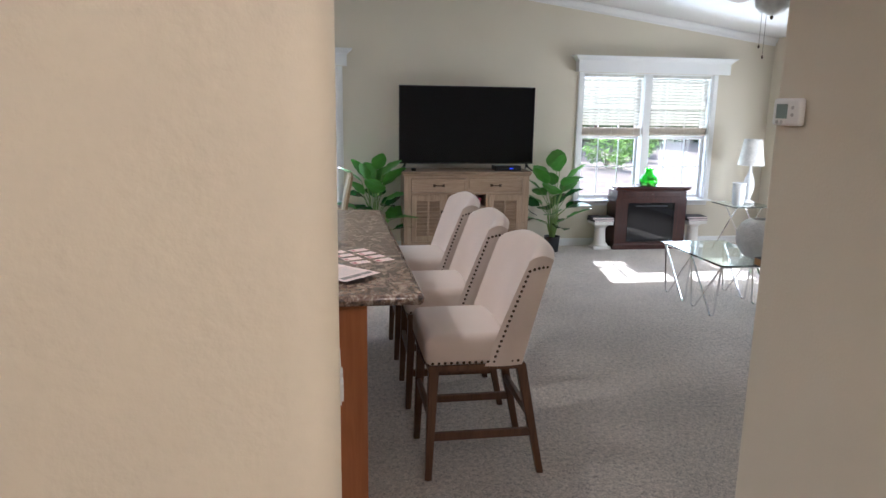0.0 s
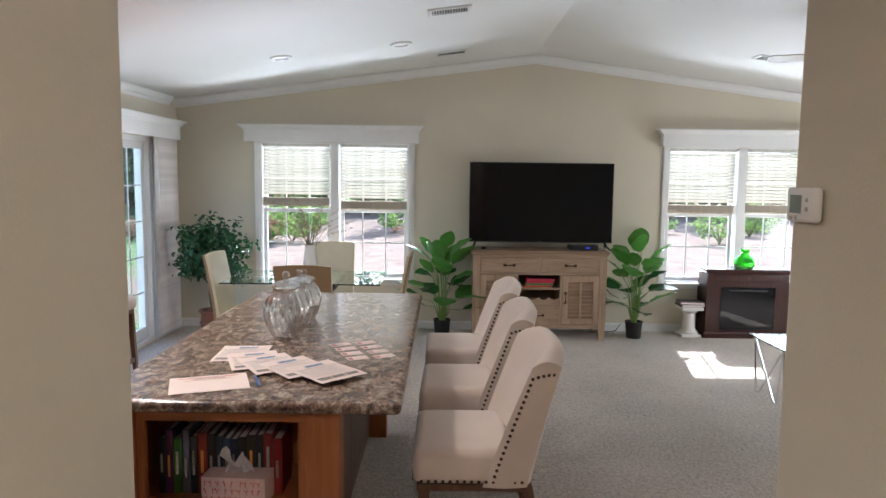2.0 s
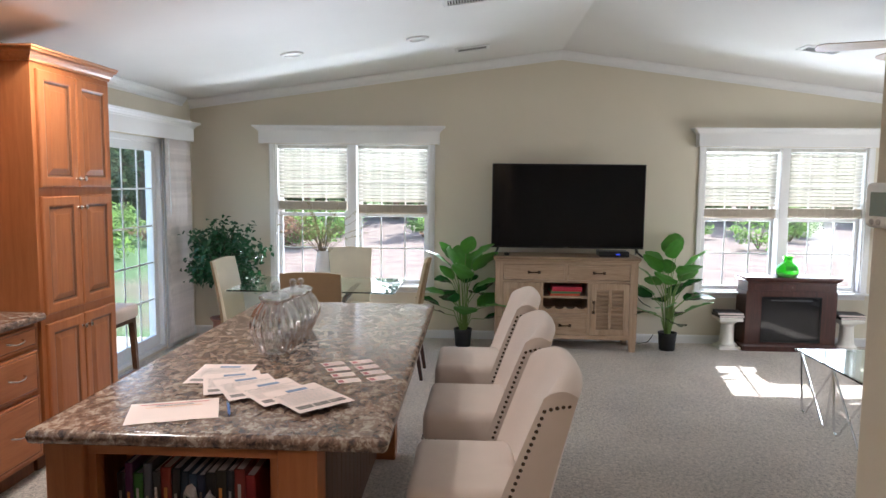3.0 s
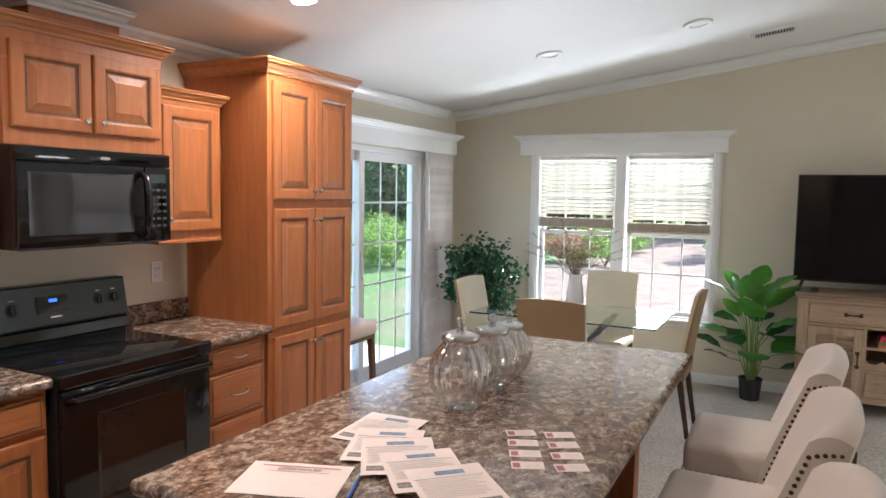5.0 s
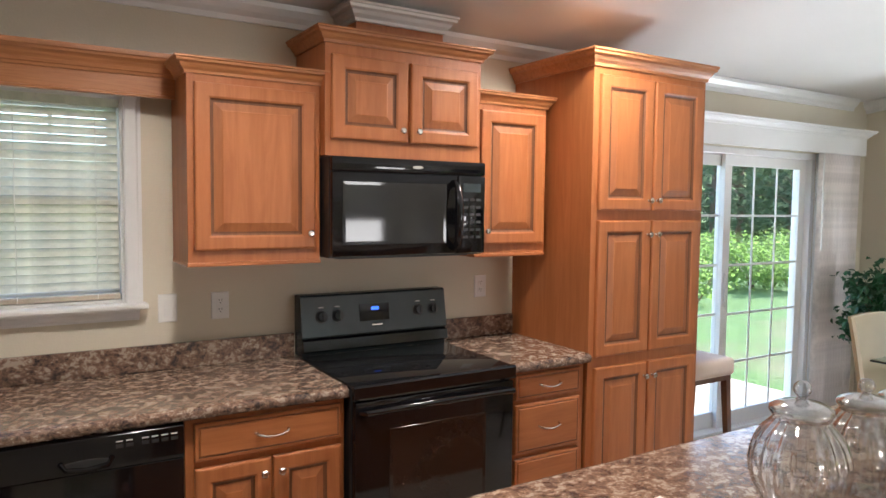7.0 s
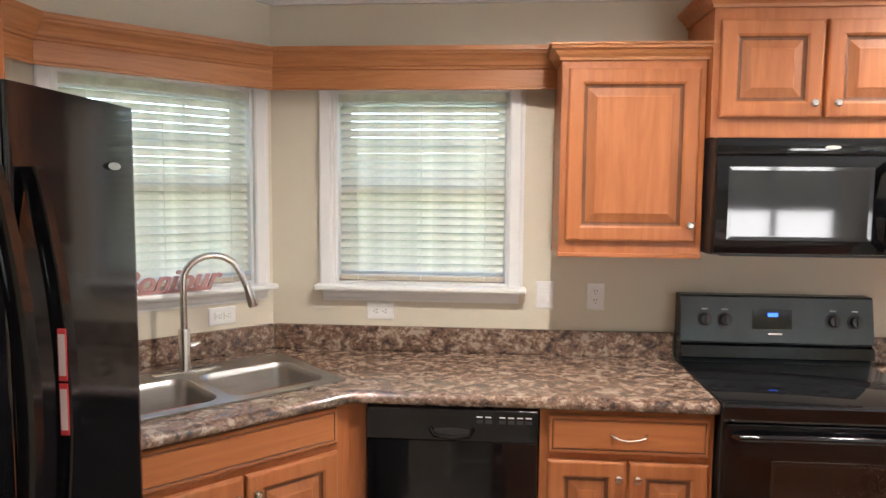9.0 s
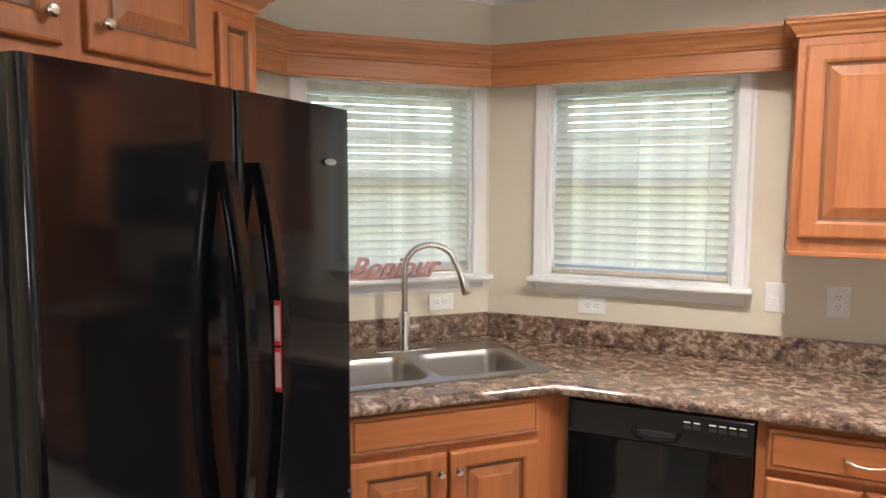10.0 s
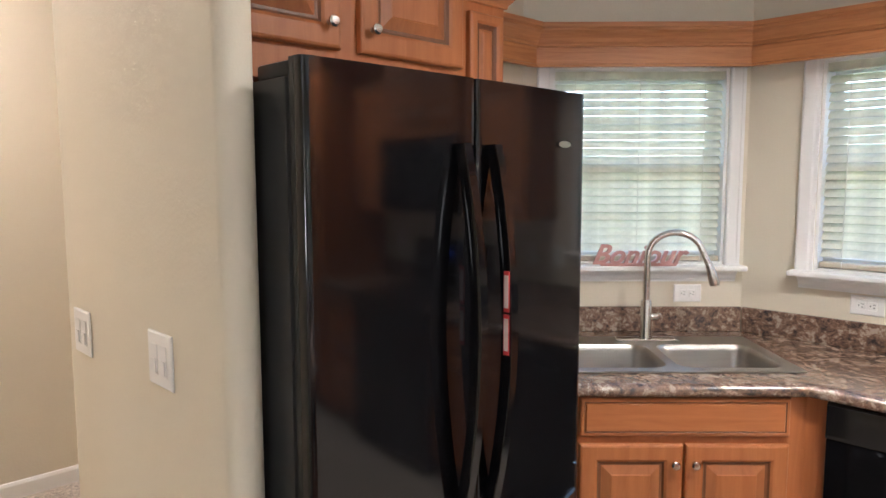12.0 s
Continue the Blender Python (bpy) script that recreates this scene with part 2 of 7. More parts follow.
def prism(points, a, b, axis="z", bm=None):
    """A straight solid: the outline (u, v) carried from a to b along an axis; (u, v) are the other two axes in order."""
    bm = bm or bmesh.new()
    put = {"x": lambda u, v, w: (w, u, v), "y": lambda u, v, w: (u, w, v), "z": lambda u, v, w: (u, v, w)}[axis]
    lo, hi = [bm.verts.new(put(u, v, a)) for u, v in points], [bm.verts.new(put(u, v, b)) for u, v in points]
    bm.faces.new(lo)
    bm.faces.new(hi[::-1])
    for i in range(len(points)):
        j = (i + 1) % len(points)
        bm.faces.new((lo[i], hi[i], hi[j], lo[j]))
    return bm


def lathe(profile, n=24, bm=None, c=(0, 0), flute=0.0, flutes=0):
    """A turned solid from (radius, height) pairs; the profile's ends are closed where the radius is 0."""
    bm = bm or bmesh.new()
    rings = []
    for r, z in profile:
        if r < 1e-5:
            rings.append([bm.verts.new((c[0], c[1], z))])
        else:
            rings.append([bm.verts.new((c[0] + r * (1 + flute * math.cos(flutes * i * math.tau / n)) * math.cos(i * math.tau / n), c[1] + r * (1 + flute * math.cos(flutes * i * math.tau / n)) * math.sin(i * math.tau / n), z)) for i in range(n)])
    for a, b in zip(rings, rings[1:]):
        for i in range(n):
            j = (i + 1) % n
            f = [a[i % len(a)], a[j % len(a)], b[j % len(b)], b[i % len(b)]]
            f = list(dict.fromkeys(f))
            if len(f) > 2:
                bm.faces.new(f)
    return bm


def tube(points, r, n=8, bm=None):
    """A rod along points; r is one radius or one for each point."""
    bm = bm or bmesh.new()
    pts = [Vector(p) for p in points]
    rings, up = [], None
    for i, p in enumerate(pts):
        d = (pts[min(i + 1, len(pts) - 1)] - pts[max(i - 1, 0)]).normalized()
        if up is None:
            up = d.orthogonal().normalized()
        up = (up - d * up.dot(d)).normalized()
        side = d.cross(up)
        k = r[i] if isinstance(r, (list, tuple)) else r
        rings.append([bm.verts.new(p + k * (math.cos(a * math.tau / n) * up + math.sin(a * math.tau / n) * side)) for a in range(n)])
    for a, b in zip(rings, rings[1:]):
        for i in range(n):
            bm.faces.new((a[i], a[(i + 1) % n], b[(i + 1) % n], b[i]))
    bm.faces.new(rings[0][::-1])
    bm.faces.new(rings[-1])
    return bm


def rings(levels, bm=None, groove={}):
    """Nested rectangles in the plane y: levels (x0, x1, z0, z1, y), each joined to the next, the last one filled."""
    bm = bm or bmesh.new()
    loops = [[bm.verts.new(p) for p in ((x0, y, z0), (x1, y, z0), (x1, y, z1), (x0, y, z1))] for x0, x1, z0, z1, y in levels]
    for k, (a, b) in enumerate(zip(loops, loops[1:])):
        for i in range(4):
            f = bm.faces.new((a[i], a[(i + 1) % 4], b[(i + 1) % 4], b[i]))
            f.material_index = groove.get(k, 0)
    bm.faces.new(loops[-1])
    bm.faces.new(loops[0][::-1])
    return bm


def flare(x0, x1, y0, y1, levels, bm=None):
    """A moulding round three sides of a box: levels (proud, z); it stays flat at the back, y1."""
    bm = bm or bmesh.new()
    loops = [[bm.verts.new(p) for p in ((x0 - o, y0 - o, z), (x1 + o, y0 - o, z), (x1 + o, y1, z), (x0 - o, y1, z))] for o, z in levels]
    for a, b in zip(loops, loops[1:]):
        for i in range(4):
            bm.faces.new((a[i], a[(i + 1) % 4], b[(i + 1) % 4], b[i]))
    bm.faces.new(loops[0][::-1])
    bm.faces.new(loops[-1])
    return bm


CROWN = [(0.0, 0.0), (0.008, 0.002), (0.010, 0.016), (0.022, 0.030), (0.030, 0.046), (0.044, 0.054), (0.046, 0.066), (0.052, 0.070), (0.052, 0.080)]

# ---- large structure ----
FAR, BACK, RIGHT, PEAK = 4.80, -4.35, 7.70, 3.85
H0, H1, T = 2.475, 2.985, 0.14
DIAG_Y, DIAG_L = -1.735, 0.955
DX = DIAG_L / math.sqrt(2)
FRIDGE_Y = DIAG_Y - DX
HALL_Y = -2.62


def roof(x):
    return H0 + (H1 - H0) * (1 - abs(x - PEAK) / PEAK)


def wall_run(name, length, height, holes, m, label, slope=None, depth=T):
    """A wall along local x, its face at y 0 and its body behind it, with openings (x0, x1, z0, z1) cut through it. slope: height as a function of x."""
    bm = bmesh.new()
    xs = sorted({0, length, *(h[0] for h in holes), *(h[1] for h in holes), *([PEAK] if slope and 0 < PEAK < length else [])})
    for a, b in zip(xs, xs[1:]):
        cuts = sorted((h[2], h[3]) for h in holes if h[0] < (a + b) / 2 < h[1])
        z = 0.0
        for lo, hi in cuts:
            if lo > z:
                box(a, b, 0, depth, z, lo, bm=bm)
            z = hi
        ta, tb = (slope(a), slope(b)) if slope else (height, height)
        prism([(a, z), (b, z), (b, tb), (a, ta)], 0, depth, "y", bm)
    bmesh.ops.remove_doubles(bm, verts=bm.verts, dist=1e-4)
    ob = structure(name, bm, WALL, label)
    ob.matrix_world = m
    return ob


# the floor of the whole place
structure("floor", prism([(-T, FAR + T), (-T, DIAG_Y - 0.1), (0.5, FRIDGE_Y - 0.1), (0.5, BACK - T), (3.83, BACK - T), (3.83, -1.24), (RIGHT + T, -1.24), (RIGHT + T, FAR + T)], -0.25, 0.0), CARPET, "grey-beige cut pile carpet on the floor")
# ceiling in two slopes
structure("ceiling", prism([(-T, roof(0) - 0.0187), (PEAK, H1), (RIGHT + T, roof(RIGHT) - 0.0187), (RIGHT + T, 3.2), (-T, 3.2)], BACK - T, FAR + T, "y"), CEIL, "white vaulted ceiling with fine texture")

WIN1, WIN2 = (0.90, 2.51, 0.555, 2.03), (5.33, 6.94, 0.555, 2.03)
wall_run("wall_north", RIGHT, 3.0, [WIN1, WIN2], pose(0, FAR, 0), "cream painted gable wall with two double windows", roof)
WINK = (-1.455, -0.705, 1.20, 2.03)
DOOR = (2.19, 4.11, 0.02, 2.03)
y0 = DIAG_Y
wall_run("wall_west", FAR - y0, H0, [(WINK[0] - y0, WINK[1] - y0, WINK[2], WINK[3]), (DOOR[0] - y0, DOOR[1] - y0, DOOR[2], DOOR[3])], pose(0, y0, 0, 0, 0, 90), "cream painted wall behind the kitchen counter")
WIND = (0.085, 0.83, 1.20, 2.03)
wall_run("wall_southwest", DIAG_L, roof(DX), [(DIAG_L - WIND[1], DIAG_L - WIND[0], WIND[2], WIND[3])], pose(DX, FRIDGE_Y, 0, 0, 0, 135), "cream painted diagonal corner wall behind the sink")
structure("wall_south", prism([(DX - 0.1, 0), (2.3352, 0), (2.3352, roof(2.3)), (DX - 0.1, roof(DX) - 0.01)], HALL_Y, FRIDGE_Y, "y"), WALL, "cream painted wall behind the refrigerator")


def bull_wall(name, x0, x1, y0, y1, label, r=0.035, corners="ab"):
    """An upright wall piece with bullnose corners: a at (x1, y1), b at (x1, y0), c at (x0, y1), d at (x0, y0)."""
    pts = []
    for key, cx, cy, a0 in (("b", x1, y0, -90), ("a", x1, y1, 0), ("c", x0, y1, 90), ("d", x0, y0, 180)):
        if key in corners:
            ox, oy = cx + (-r if cx == x1 else r), cy + (-r if cy == y1 else r)
            pts += [(ox + r * math.cos(radians(a0 + k * 15)), oy + r * math.sin(radians(a0 + k * 15))) for k in range(7)]
        else:
            pts.append((cx, cy))
    return structure(name, prism(pts, 0, roof(x0) - 0.005), WALL, label, smooth=True)


bull_wall("wall_pier", 2.335, 2.412, HALL_Y, -1.668, "cream pier with rounded corners beside the refrigerator", 0.034, "abc")
bull_wall("wall_hall", 3.70, 3.83, BACK, -1.13, "cream hall wall with a rounded corner and a thermostat", corners="c")
structure("wall_living_south", box(3.83, RIGHT, -1.23, -1.102, 0, 2.98), WALL, "cream painted wall closing the living room")
WINE = (0.95, 2.56, 0.555, 2.03)
wall_run("wall_east", FAR + 1.24, H0, [WINE], pose(RIGHT, FAR, 0, 0, 0, -90), "cream painted side wall of the living room")
structure("wall_hall_end", box(0.6, 3.70, BACK - T, BACK, 0, 2.95), WALL, "cream painted wall at the end of the hall")
structure("wall_hall_west", box(0.5, 0.6, BACK, HALL_Y, 0, roof(0.5)), WALL, "cream painted wall closing the hall")


def baseboard(name, x0, x1, y, rz, origin):
    pts = [(0, 0), (-0.014, 0), (-0.014, 0.07), (-0.008, 0.084), (0, 0.088)]
    ob = structure(name, prism(pts, x0, x1, "x"), TRIM, "white painted baseboard")
    ob.matrix_world = pose(*origin, 0, 0, rz)
    return ob


baseboard("baseboard", 0, RIGHT, 0, 0, (0, FAR - 0.001, 0))
baseboard("baseboard", DOOR[1] + 0.06, FAR, 0, 90, (0.001, 0, 0))
baseboard("baseboard", -3.70, -0.6, 0, 180, (0, BACK + 0.001, 0))
baseboard("baseboard", 0, 5.9, 0, -90, (RIGHT - 0.001, FAR, 0))
# crown moulding where the walls meet the ceiling
prof = [(0, 0), (-0.012, 0), (-0.018, 0.022), (-0.040, 0.040), (-0.058, 0.066), (-0.062, 0.088), (0, 0.088)]


def crown(x0, x1, z0, z1, m, name="crown_moulding"):
    bm = bmesh.new()
    a, b = [bm.verts.new((x0, u, v + z0)) for u, v in prof], [bm.verts.new((x1, u, v + z1)) for u, v in prof]
    bm.faces.new(a)
    bm.faces.new(b[::-1])
    for i in range(len(prof)):
        j = (i + 1) % len(prof)
        bm.faces.new((a[i], b[i], b[j], a[j]))
    ob = structure(name, bm, TRIM, "white crown moulding under the ceiling")
    ob.matrix_world = m


crown(0, PEAK, H0 - 0.092, H1 - 0.092, pose(0, FAR - 0.001, 0))
crown(PEAK, RIGHT, H1 - 0.092, H0 - 0.092, pose(0, FAR - 0.001, 0))
crown(0.22, FAR - DIAG_Y - 0.02, H0 - 0.086, H0 - 0.086, pose(0.001, DIAG_Y - 0.2, 0, 0, 0, 90))
crown(0.0, DIAG_L + 0.02, roof(DX) - 0.1, H0 - 0.086, pose(DX + 0.0007, FRIDGE_Y + 0.0007, 0, 0, 0, 135))
crown(-2.333, -DX, roof(2.333) - 0.1, roof(DX) - 0.1, pose(0, FRIDGE_Y + 0.001, 0, 0, 0, 180))


# ---- windows ----
def blind(parent_m, w, z_top, z_low, z_full, stacked, name, label):
    """A horizontal blind in a window, local x across, y 0 at the slats: slats from z_top down to z_low."""
    th = thing(name, label, "blind", parent_m)
    slat_mat = BLIND_L if stacked else BLIND
    part("headrail", box(0, w, -0.02, 0.02, z_top - 0.035, z_top, 0.004), slat_mat, th)
    step = 0.034 if not stacked else 0.036
    n = int((z_top - 0.05 - z_low) / step)
    arc = [(-0.024, -0.006), (-0.008, 0.0), (0.008, 0.0), (0.024, -0.006)]
    tilt = -0.66 if stacked else 0.74
    pts = [(u * math.cos(tilt) - v * math.sin(tilt), u * math.sin(tilt) + v * math.cos(tilt)) for u, v in arc]
    pts += [(u, v - 0.0022) for u, v in pts[::-1]]
    s = None
    for i in range(n):
        at = pose(0, 0, z_top - 0.06 - i * step, random.uniform(-2, 2))
        s = again(s, at) if s else part("slat", prism(pts, 0.006, w - 0.006, "x"), slat_mat, th, at=at)
    h = 0.095 if stacked else 0.03
    bm = box(0.004, w - 0.004, -0.025, 0.025, z_low - h, z_low - h + 0.022, 0.004)
    part("bottom_rail", bm, BLIND_S, th)
    if stacked:
        bm = bmesh.new()
        for i in range(14):
            j = random.uniform(-0.002, 0.002)
            box(0.006, w - 0.006, -0.025 + j, 0.024 + j, z_low - h + 0.024 + i * 0.0052, z_low - h + 0.0278 + i * 0.0052, bm=bm)
        part("stacked_slats", bm, BLIND_S, th, "gathered beige slats")
    bm = bmesh.new()
    for x in (0.12 * w, 0.5 * w, 0.88 * w):
        tube([(x, -0.027, z_top - 0.03), (x, -0.027, z_low - h)], 0.0014, 5, bm)
    part("cord", bm, CORD, th)
    return th


def sash_window(name, x0, x1, z0, z1, m, lights, label, cols=3):
    """Vinyl windows in one opening, local x across and y outwards through the wall; lights: the units side by side."""
    th = tagged(new(name), label, "", "", "structure")
    th.matrix_world = m
    n = lights
    mull = 0.085
    w = (x1 - x0 - mull * (n - 1)) / n
    bm = bmesh.new()
    for a, b, c, d in ((x0, x1, z0, z0 + 0.012), (x0, x1, z1 - 0.012, z1), (x0, x0 + 0.012, z0 + 0.012, z1 - 0.012), (x1 - 0.012, x1, z0 + 0.012, z1 - 0.012)):
        box(a, b, 0.004, T + 0.02, c, d, bm=bm)
    part("window_jamb", bm, TRIM, th)
    if n > 1:
        part("mullion", box(x0 + w, x0 + w + mull, -0.006, T, z0 + 0.012, z1 - 0.012, 0.004), TRIM, th)
    for k in range(n):
        a = x0 + k * (w + mull)
        b = a + w
        mid = (z0 + z1) / 2
        for lo, hi, y, nm in ((z0 + 0.012, mid + 0.02, 0.075, "lower_sash"), (mid - 0.02, z1 - 0.012, 0.105, "upper_sash")):
            bm = bmesh.new()
            f = 0.038
            box(a + 0.012, b - 0.012, y, y + 0.028, lo, lo + f, 0.003, bm)
            box(a + 0.012, b - 0.012, y, y + 0.028, hi - f, hi, 0.003, bm)
            box(a + 0.012, a + 0.012 + f, y, y + 0.028, lo + f, hi - f, 0.003, bm)
            box(b - 0.012 - f, b - 0.012, y, y + 0.028, lo + f, hi - f, 0.003, bm)
            sash = part(nm, bm, TRIM, th)
            bm = bmesh.new()
            for c in range(1, cols):
                xx = a + (b - a) * c / cols
                box(xx - 0.007, xx + 0.007, y + 0.010, y + 0.016, lo + f, hi - f, bm=bm)
            zz = (lo + hi) / 2
            box(a + 0.05, b - 0.05, y + 0.0095, y + 0.0165, zz - 0.007, zz + 0.007, bm=bm)
            part("glazing_bar", bm, TRIM, sash)
            g = part("pane", box(a + 0.045, b - 0.045, y + 0.018, y + 0.022, lo + 0.03, hi - 0.03), PANE, sash)
            g.visible_shadow = False
    return th


def casing(parent, x0, x1, z0, z1, sill=True, top=True, cw=0.065):
    bm = bmesh.new()
    for a, b in ((x0 - cw, x0), (x1, x1 + cw)):
        rings_pts = [(a, 0.0), (a, -0.018), (a + 0.008, -0.022), (b - 0.02, -0.018), (b - 0.012, -0.012), (b, -0.012), (b, 0.0)]
        prism(rings_pts, z0, z1, "z", bm)
    if top:
        box(x0 - cw, x1 + cw, -0.02, 0, z1, z1 + cw, 0.004, bm)
    part("casing", bm, TRIM, parent)
    if sill:
        part("window_sill", box(x0 - cw - 0.014, x1 + cw + 0.014, -0.07, 0.07, z0 - 0.022, z0, 0.006), TRIM, parent)
        bm = bmesh.new()
        pts = [(0, 0), (-0.034, 0), (-0.030, -0.010), (-0.018, -0.018), (-0.014, -0.036), (-0.009, -0.041), (-0.009, -0.050), (0, -0.050)]
        prism(pts, x0 - cw + 0.015, x1 + cw - 0.015, "x", bm)
        ob = part("sill_apron", bm, TRIM, parent, at=pose(0, 0, z0 - 0.0225))


for i, (a, b, c, d) in enumerate((WIN1, WIN2)):
    th = sash_window(f"window_{i + 1}", a, b, c, d, pose(0, FAR, 0), 2, "white vinyl double window with glazing bars")
    casing(th, a, b, c, d, top=False)
    w = (b - a - 0.085) / 2
    lows = ((1.415, 1.385), (1.385, 1.395))[i]
    for k in range(2):
        blind(pose(a + 0.014 + k * (w + 0.085), FAR + 0.045, 0), w - 0.028, 2.018, lows[k] + 0.02, 1.3, True, "window_blind", "white horizontal blind half raised with gathered slats")
th = sash_window("window_5", *WINE, pose(RIGHT, FAR, 0, 0, 0, -90), 2, "white vinyl double window in the side wall")
casing(th, *WINE, top=False)
for k in range(2):
    blind(pose(RIGHT, FAR, 0, 0, 0, -90) @ pose(WINE[0] + 0.014 + k * 0.8475, 0.045, 0), 0.7345, 2.018, 1.41, 1.3, True, "window_blind", "white horizontal blind half raised with gathered slats")
th = sash_window("window_3", WINK[0], WINK[1], WINK[2], WINK[3], pose(0, 0, 0, 0, 0, 90), 1, "white vinyl kitchen window with glazing bars")
casing(th, *WINK)
blind(pose(0, WINK[0] + 0.012, 0, 0, 0, 90) @ pose(0, 0.035, 0), WINK[1] - WINK[0] - 0.024, 2.02, 1.245, 1.2, False, "kitchen_blind", "cream horizontal blind lowered with tilted slats")
dm = pose(DX, FRIDGE_Y, 0, 0, 0, 135)
th = sash_window("window_4", DIAG_L - WIND[1], DIAG_L - WIND[0], WIND[2], WIND[3], dm, 1, "white vinyl window above the sink")
casing(th, DIAG_L - WIND[1], DIAG_L - WIND[0], WIND[2], WIND[3])
blind(dm @ pose(DIAG_L - WIND[1] + 0.012, 0.035, 0), WIND[1] - WIND[0] - 0.024, 2.02, 1.245, 1.2, False, "kitchen_blind", "cream horizontal blind lowered with tilted slats")


def cornice(x0, x1, z0, z1, m, label):
    """A white wooden box above a window: face board, ends and a crown."""
    th = thing("window_cornice", label, "cornice", m)
    bm = bmesh.new()
    box(x0, x1, -0.115, -0.10, z0, z1 - 0.06, bm=bm)
    box(x0, x0 + 0.015, -0.10, -0.001, z0, z1 - 0.06, bm=bm)
    box(x1 - 0.015, x1, -0.10, -0.001, z0, z1 - 0.06, bm=bm)
    part("face_board", bm, TRIM, th)
    part("crown", flare(x0, x1, -0.115, -0.001, [(o * 1.1, z1 - 0.06 + h * 0.75) for o, h in CROWN]), TRIM, th)


cornice(0.755, 2.62, 2.03, 2.212, pose(0, FAR, 0), "white wooden window cornice with crown moulding")
cornice(5.225, 7.09, 2.03, 2.212, pose(0, FAR, 0), "white wooden window cornice with crown moulding")
cornice(0.805, 2.67, 2.03, 2.212, pose(RIGHT, FAR, 0, 0, 0, -90), "white wooden window cornice with crown moulding")
cornice(2.06, 4.60, 2.03, 2.222, pose(0, 0, 0, 0, 0, 90), "long white wooden cornice above the patio door")

# ---- patio door ----
th = tagged(new("door_1"), "white sliding glass patio door with glazing bars", "", "", "structure")
th.matrix_world = pose(0, 0, 0, 0, 0, 90)
a, b, c, d = DOOR
bm = bmesh.new()
box(a, b, 0.0, T + 0.01, d - 0.045, d, 0.004, bm)
box(a, b, 0.0, T + 0.01, c, c + 0.03, 0.004, bm)
box(a, a + 0.045, 0.0, T + 0.01, c + 0.03, d - 0.045, 0.004, bm)
box(b - 0.045, b, 0.0, T + 0.01, c + 0.03, d - 0.045, 0.004, bm)
part("door_frame", bm, TRIM, th)
bm = bmesh.new()
for x0, x1 in ((a - 0.06, a), (b, b + 0.06)):
    box(x0, x1, -0.016, -0.001, 0, d, 0.004, bm)
part("door_casing", bm, TRIM, th)
mid = (a + b) / 2
for x0, x1, y, nm in ((a + 0.045, mid + 0.04, 0.085, "fixed_panel"), (mid - 0.04, b - 0.045, 0.045, "sliding_panel")):
    bm = bmesh.new()
    f = 0.075
    z0, z1 = c + 0.03, d - 0.045
    for q in ((x0, x1, z0, z0 + 0.11), (x0, x1, z1 - f, z1), (x0, x0 + f, z0 + 0.11, z1 - f), (x1 - f, x1, z0 + 0.11, z1 - f)):
        box(q[0], q[1], y, y + 0.035, q[2], q[3], 0.003, bm)
    pn = part(nm, bm, TRIM, th)
    bm = bmesh.new()
    for k in range(1, 3):
        xx = x0 + f + (x1 - x0 - 2 * f) * k / 3
        box(xx - 0.008, xx + 0.008, y + 0.010, y + 0.016, z0 + 0.11, z1 - f, bm=bm)
    for k in range(1, 5):
        zz = z0 + 0.11 + (z1 - f - z0 - 0.11) * k / 5
        box(x0 + f, x1 - f, y + 0.0095, y + 0.0165, zz - 0.008, zz + 0.008, bm=bm)
    part("glazing_bar", bm, TRIM, pn)
    g = part("pane", box(x0 + f - 0.005, x1 - f + 0.005, y + 0.019, y + 0.024, z0 + 0.10, z1 - f + 0.005), PANE, pn)
    g.visible_shadow = False
bm = box(mid - 0.015, mid + 0.005, 0.028, 0.045, 0.92, 1.16, 0.006)
part("door_pull", bm, TRIM, th)
# vertical blind drawn to one side
VANE = thin_cloth("vertical_vane", (0.86, 0.80, 0.77), 0.22, 0.6)
th = thing("vertical_blind", "off-white vertical blind gathered beside the patio door", "blind", pose(0, 0, 0, 0, 0, 90))
part("head_track", box(2.12, 4.58, -0.085, -0.045, 2.035, 2.065, 0.004), TRIM, th)
s = None
for i in range(13):
    at = pose(4.10 + i * 0.037, -0.065, 0, 0, 0, -16 + random.uniform(-5, 5))
    if s is None:
        pts = [(-0.045 + k * 0.015, 0.006 * math.sin(k * math.pi / 6)) for k in range(7)]
        pts += [(u, v - 0.0015) for u, v in pts[::-1]]
        s = part("vane", prism(pts, 0.06, 2.036), VANE, th, at=at)
    else:
        s = again(s, at)
part("wand", tube([(4.06, -0.095, 2.03), (4.065, -0.10, 1.30)], 0.006, 8), PLATE, th)


# ---- cabinets ----
def knob(parent, x, z, y=-0.021):
    pr = [(0.0, -0.030), (0.010, -0.029), (0.0145, -0.024), (0.014, -0.018), (0.008, -0.012), (0.0055, -0.006), (0.008, 0.0)]
    bm = lathe([(r, -zz) for r, zz in pr], 14)
    part("knob", bm, NICKEL, parent, "satin nickel knob", True, at=pose(x, y, z, 90))


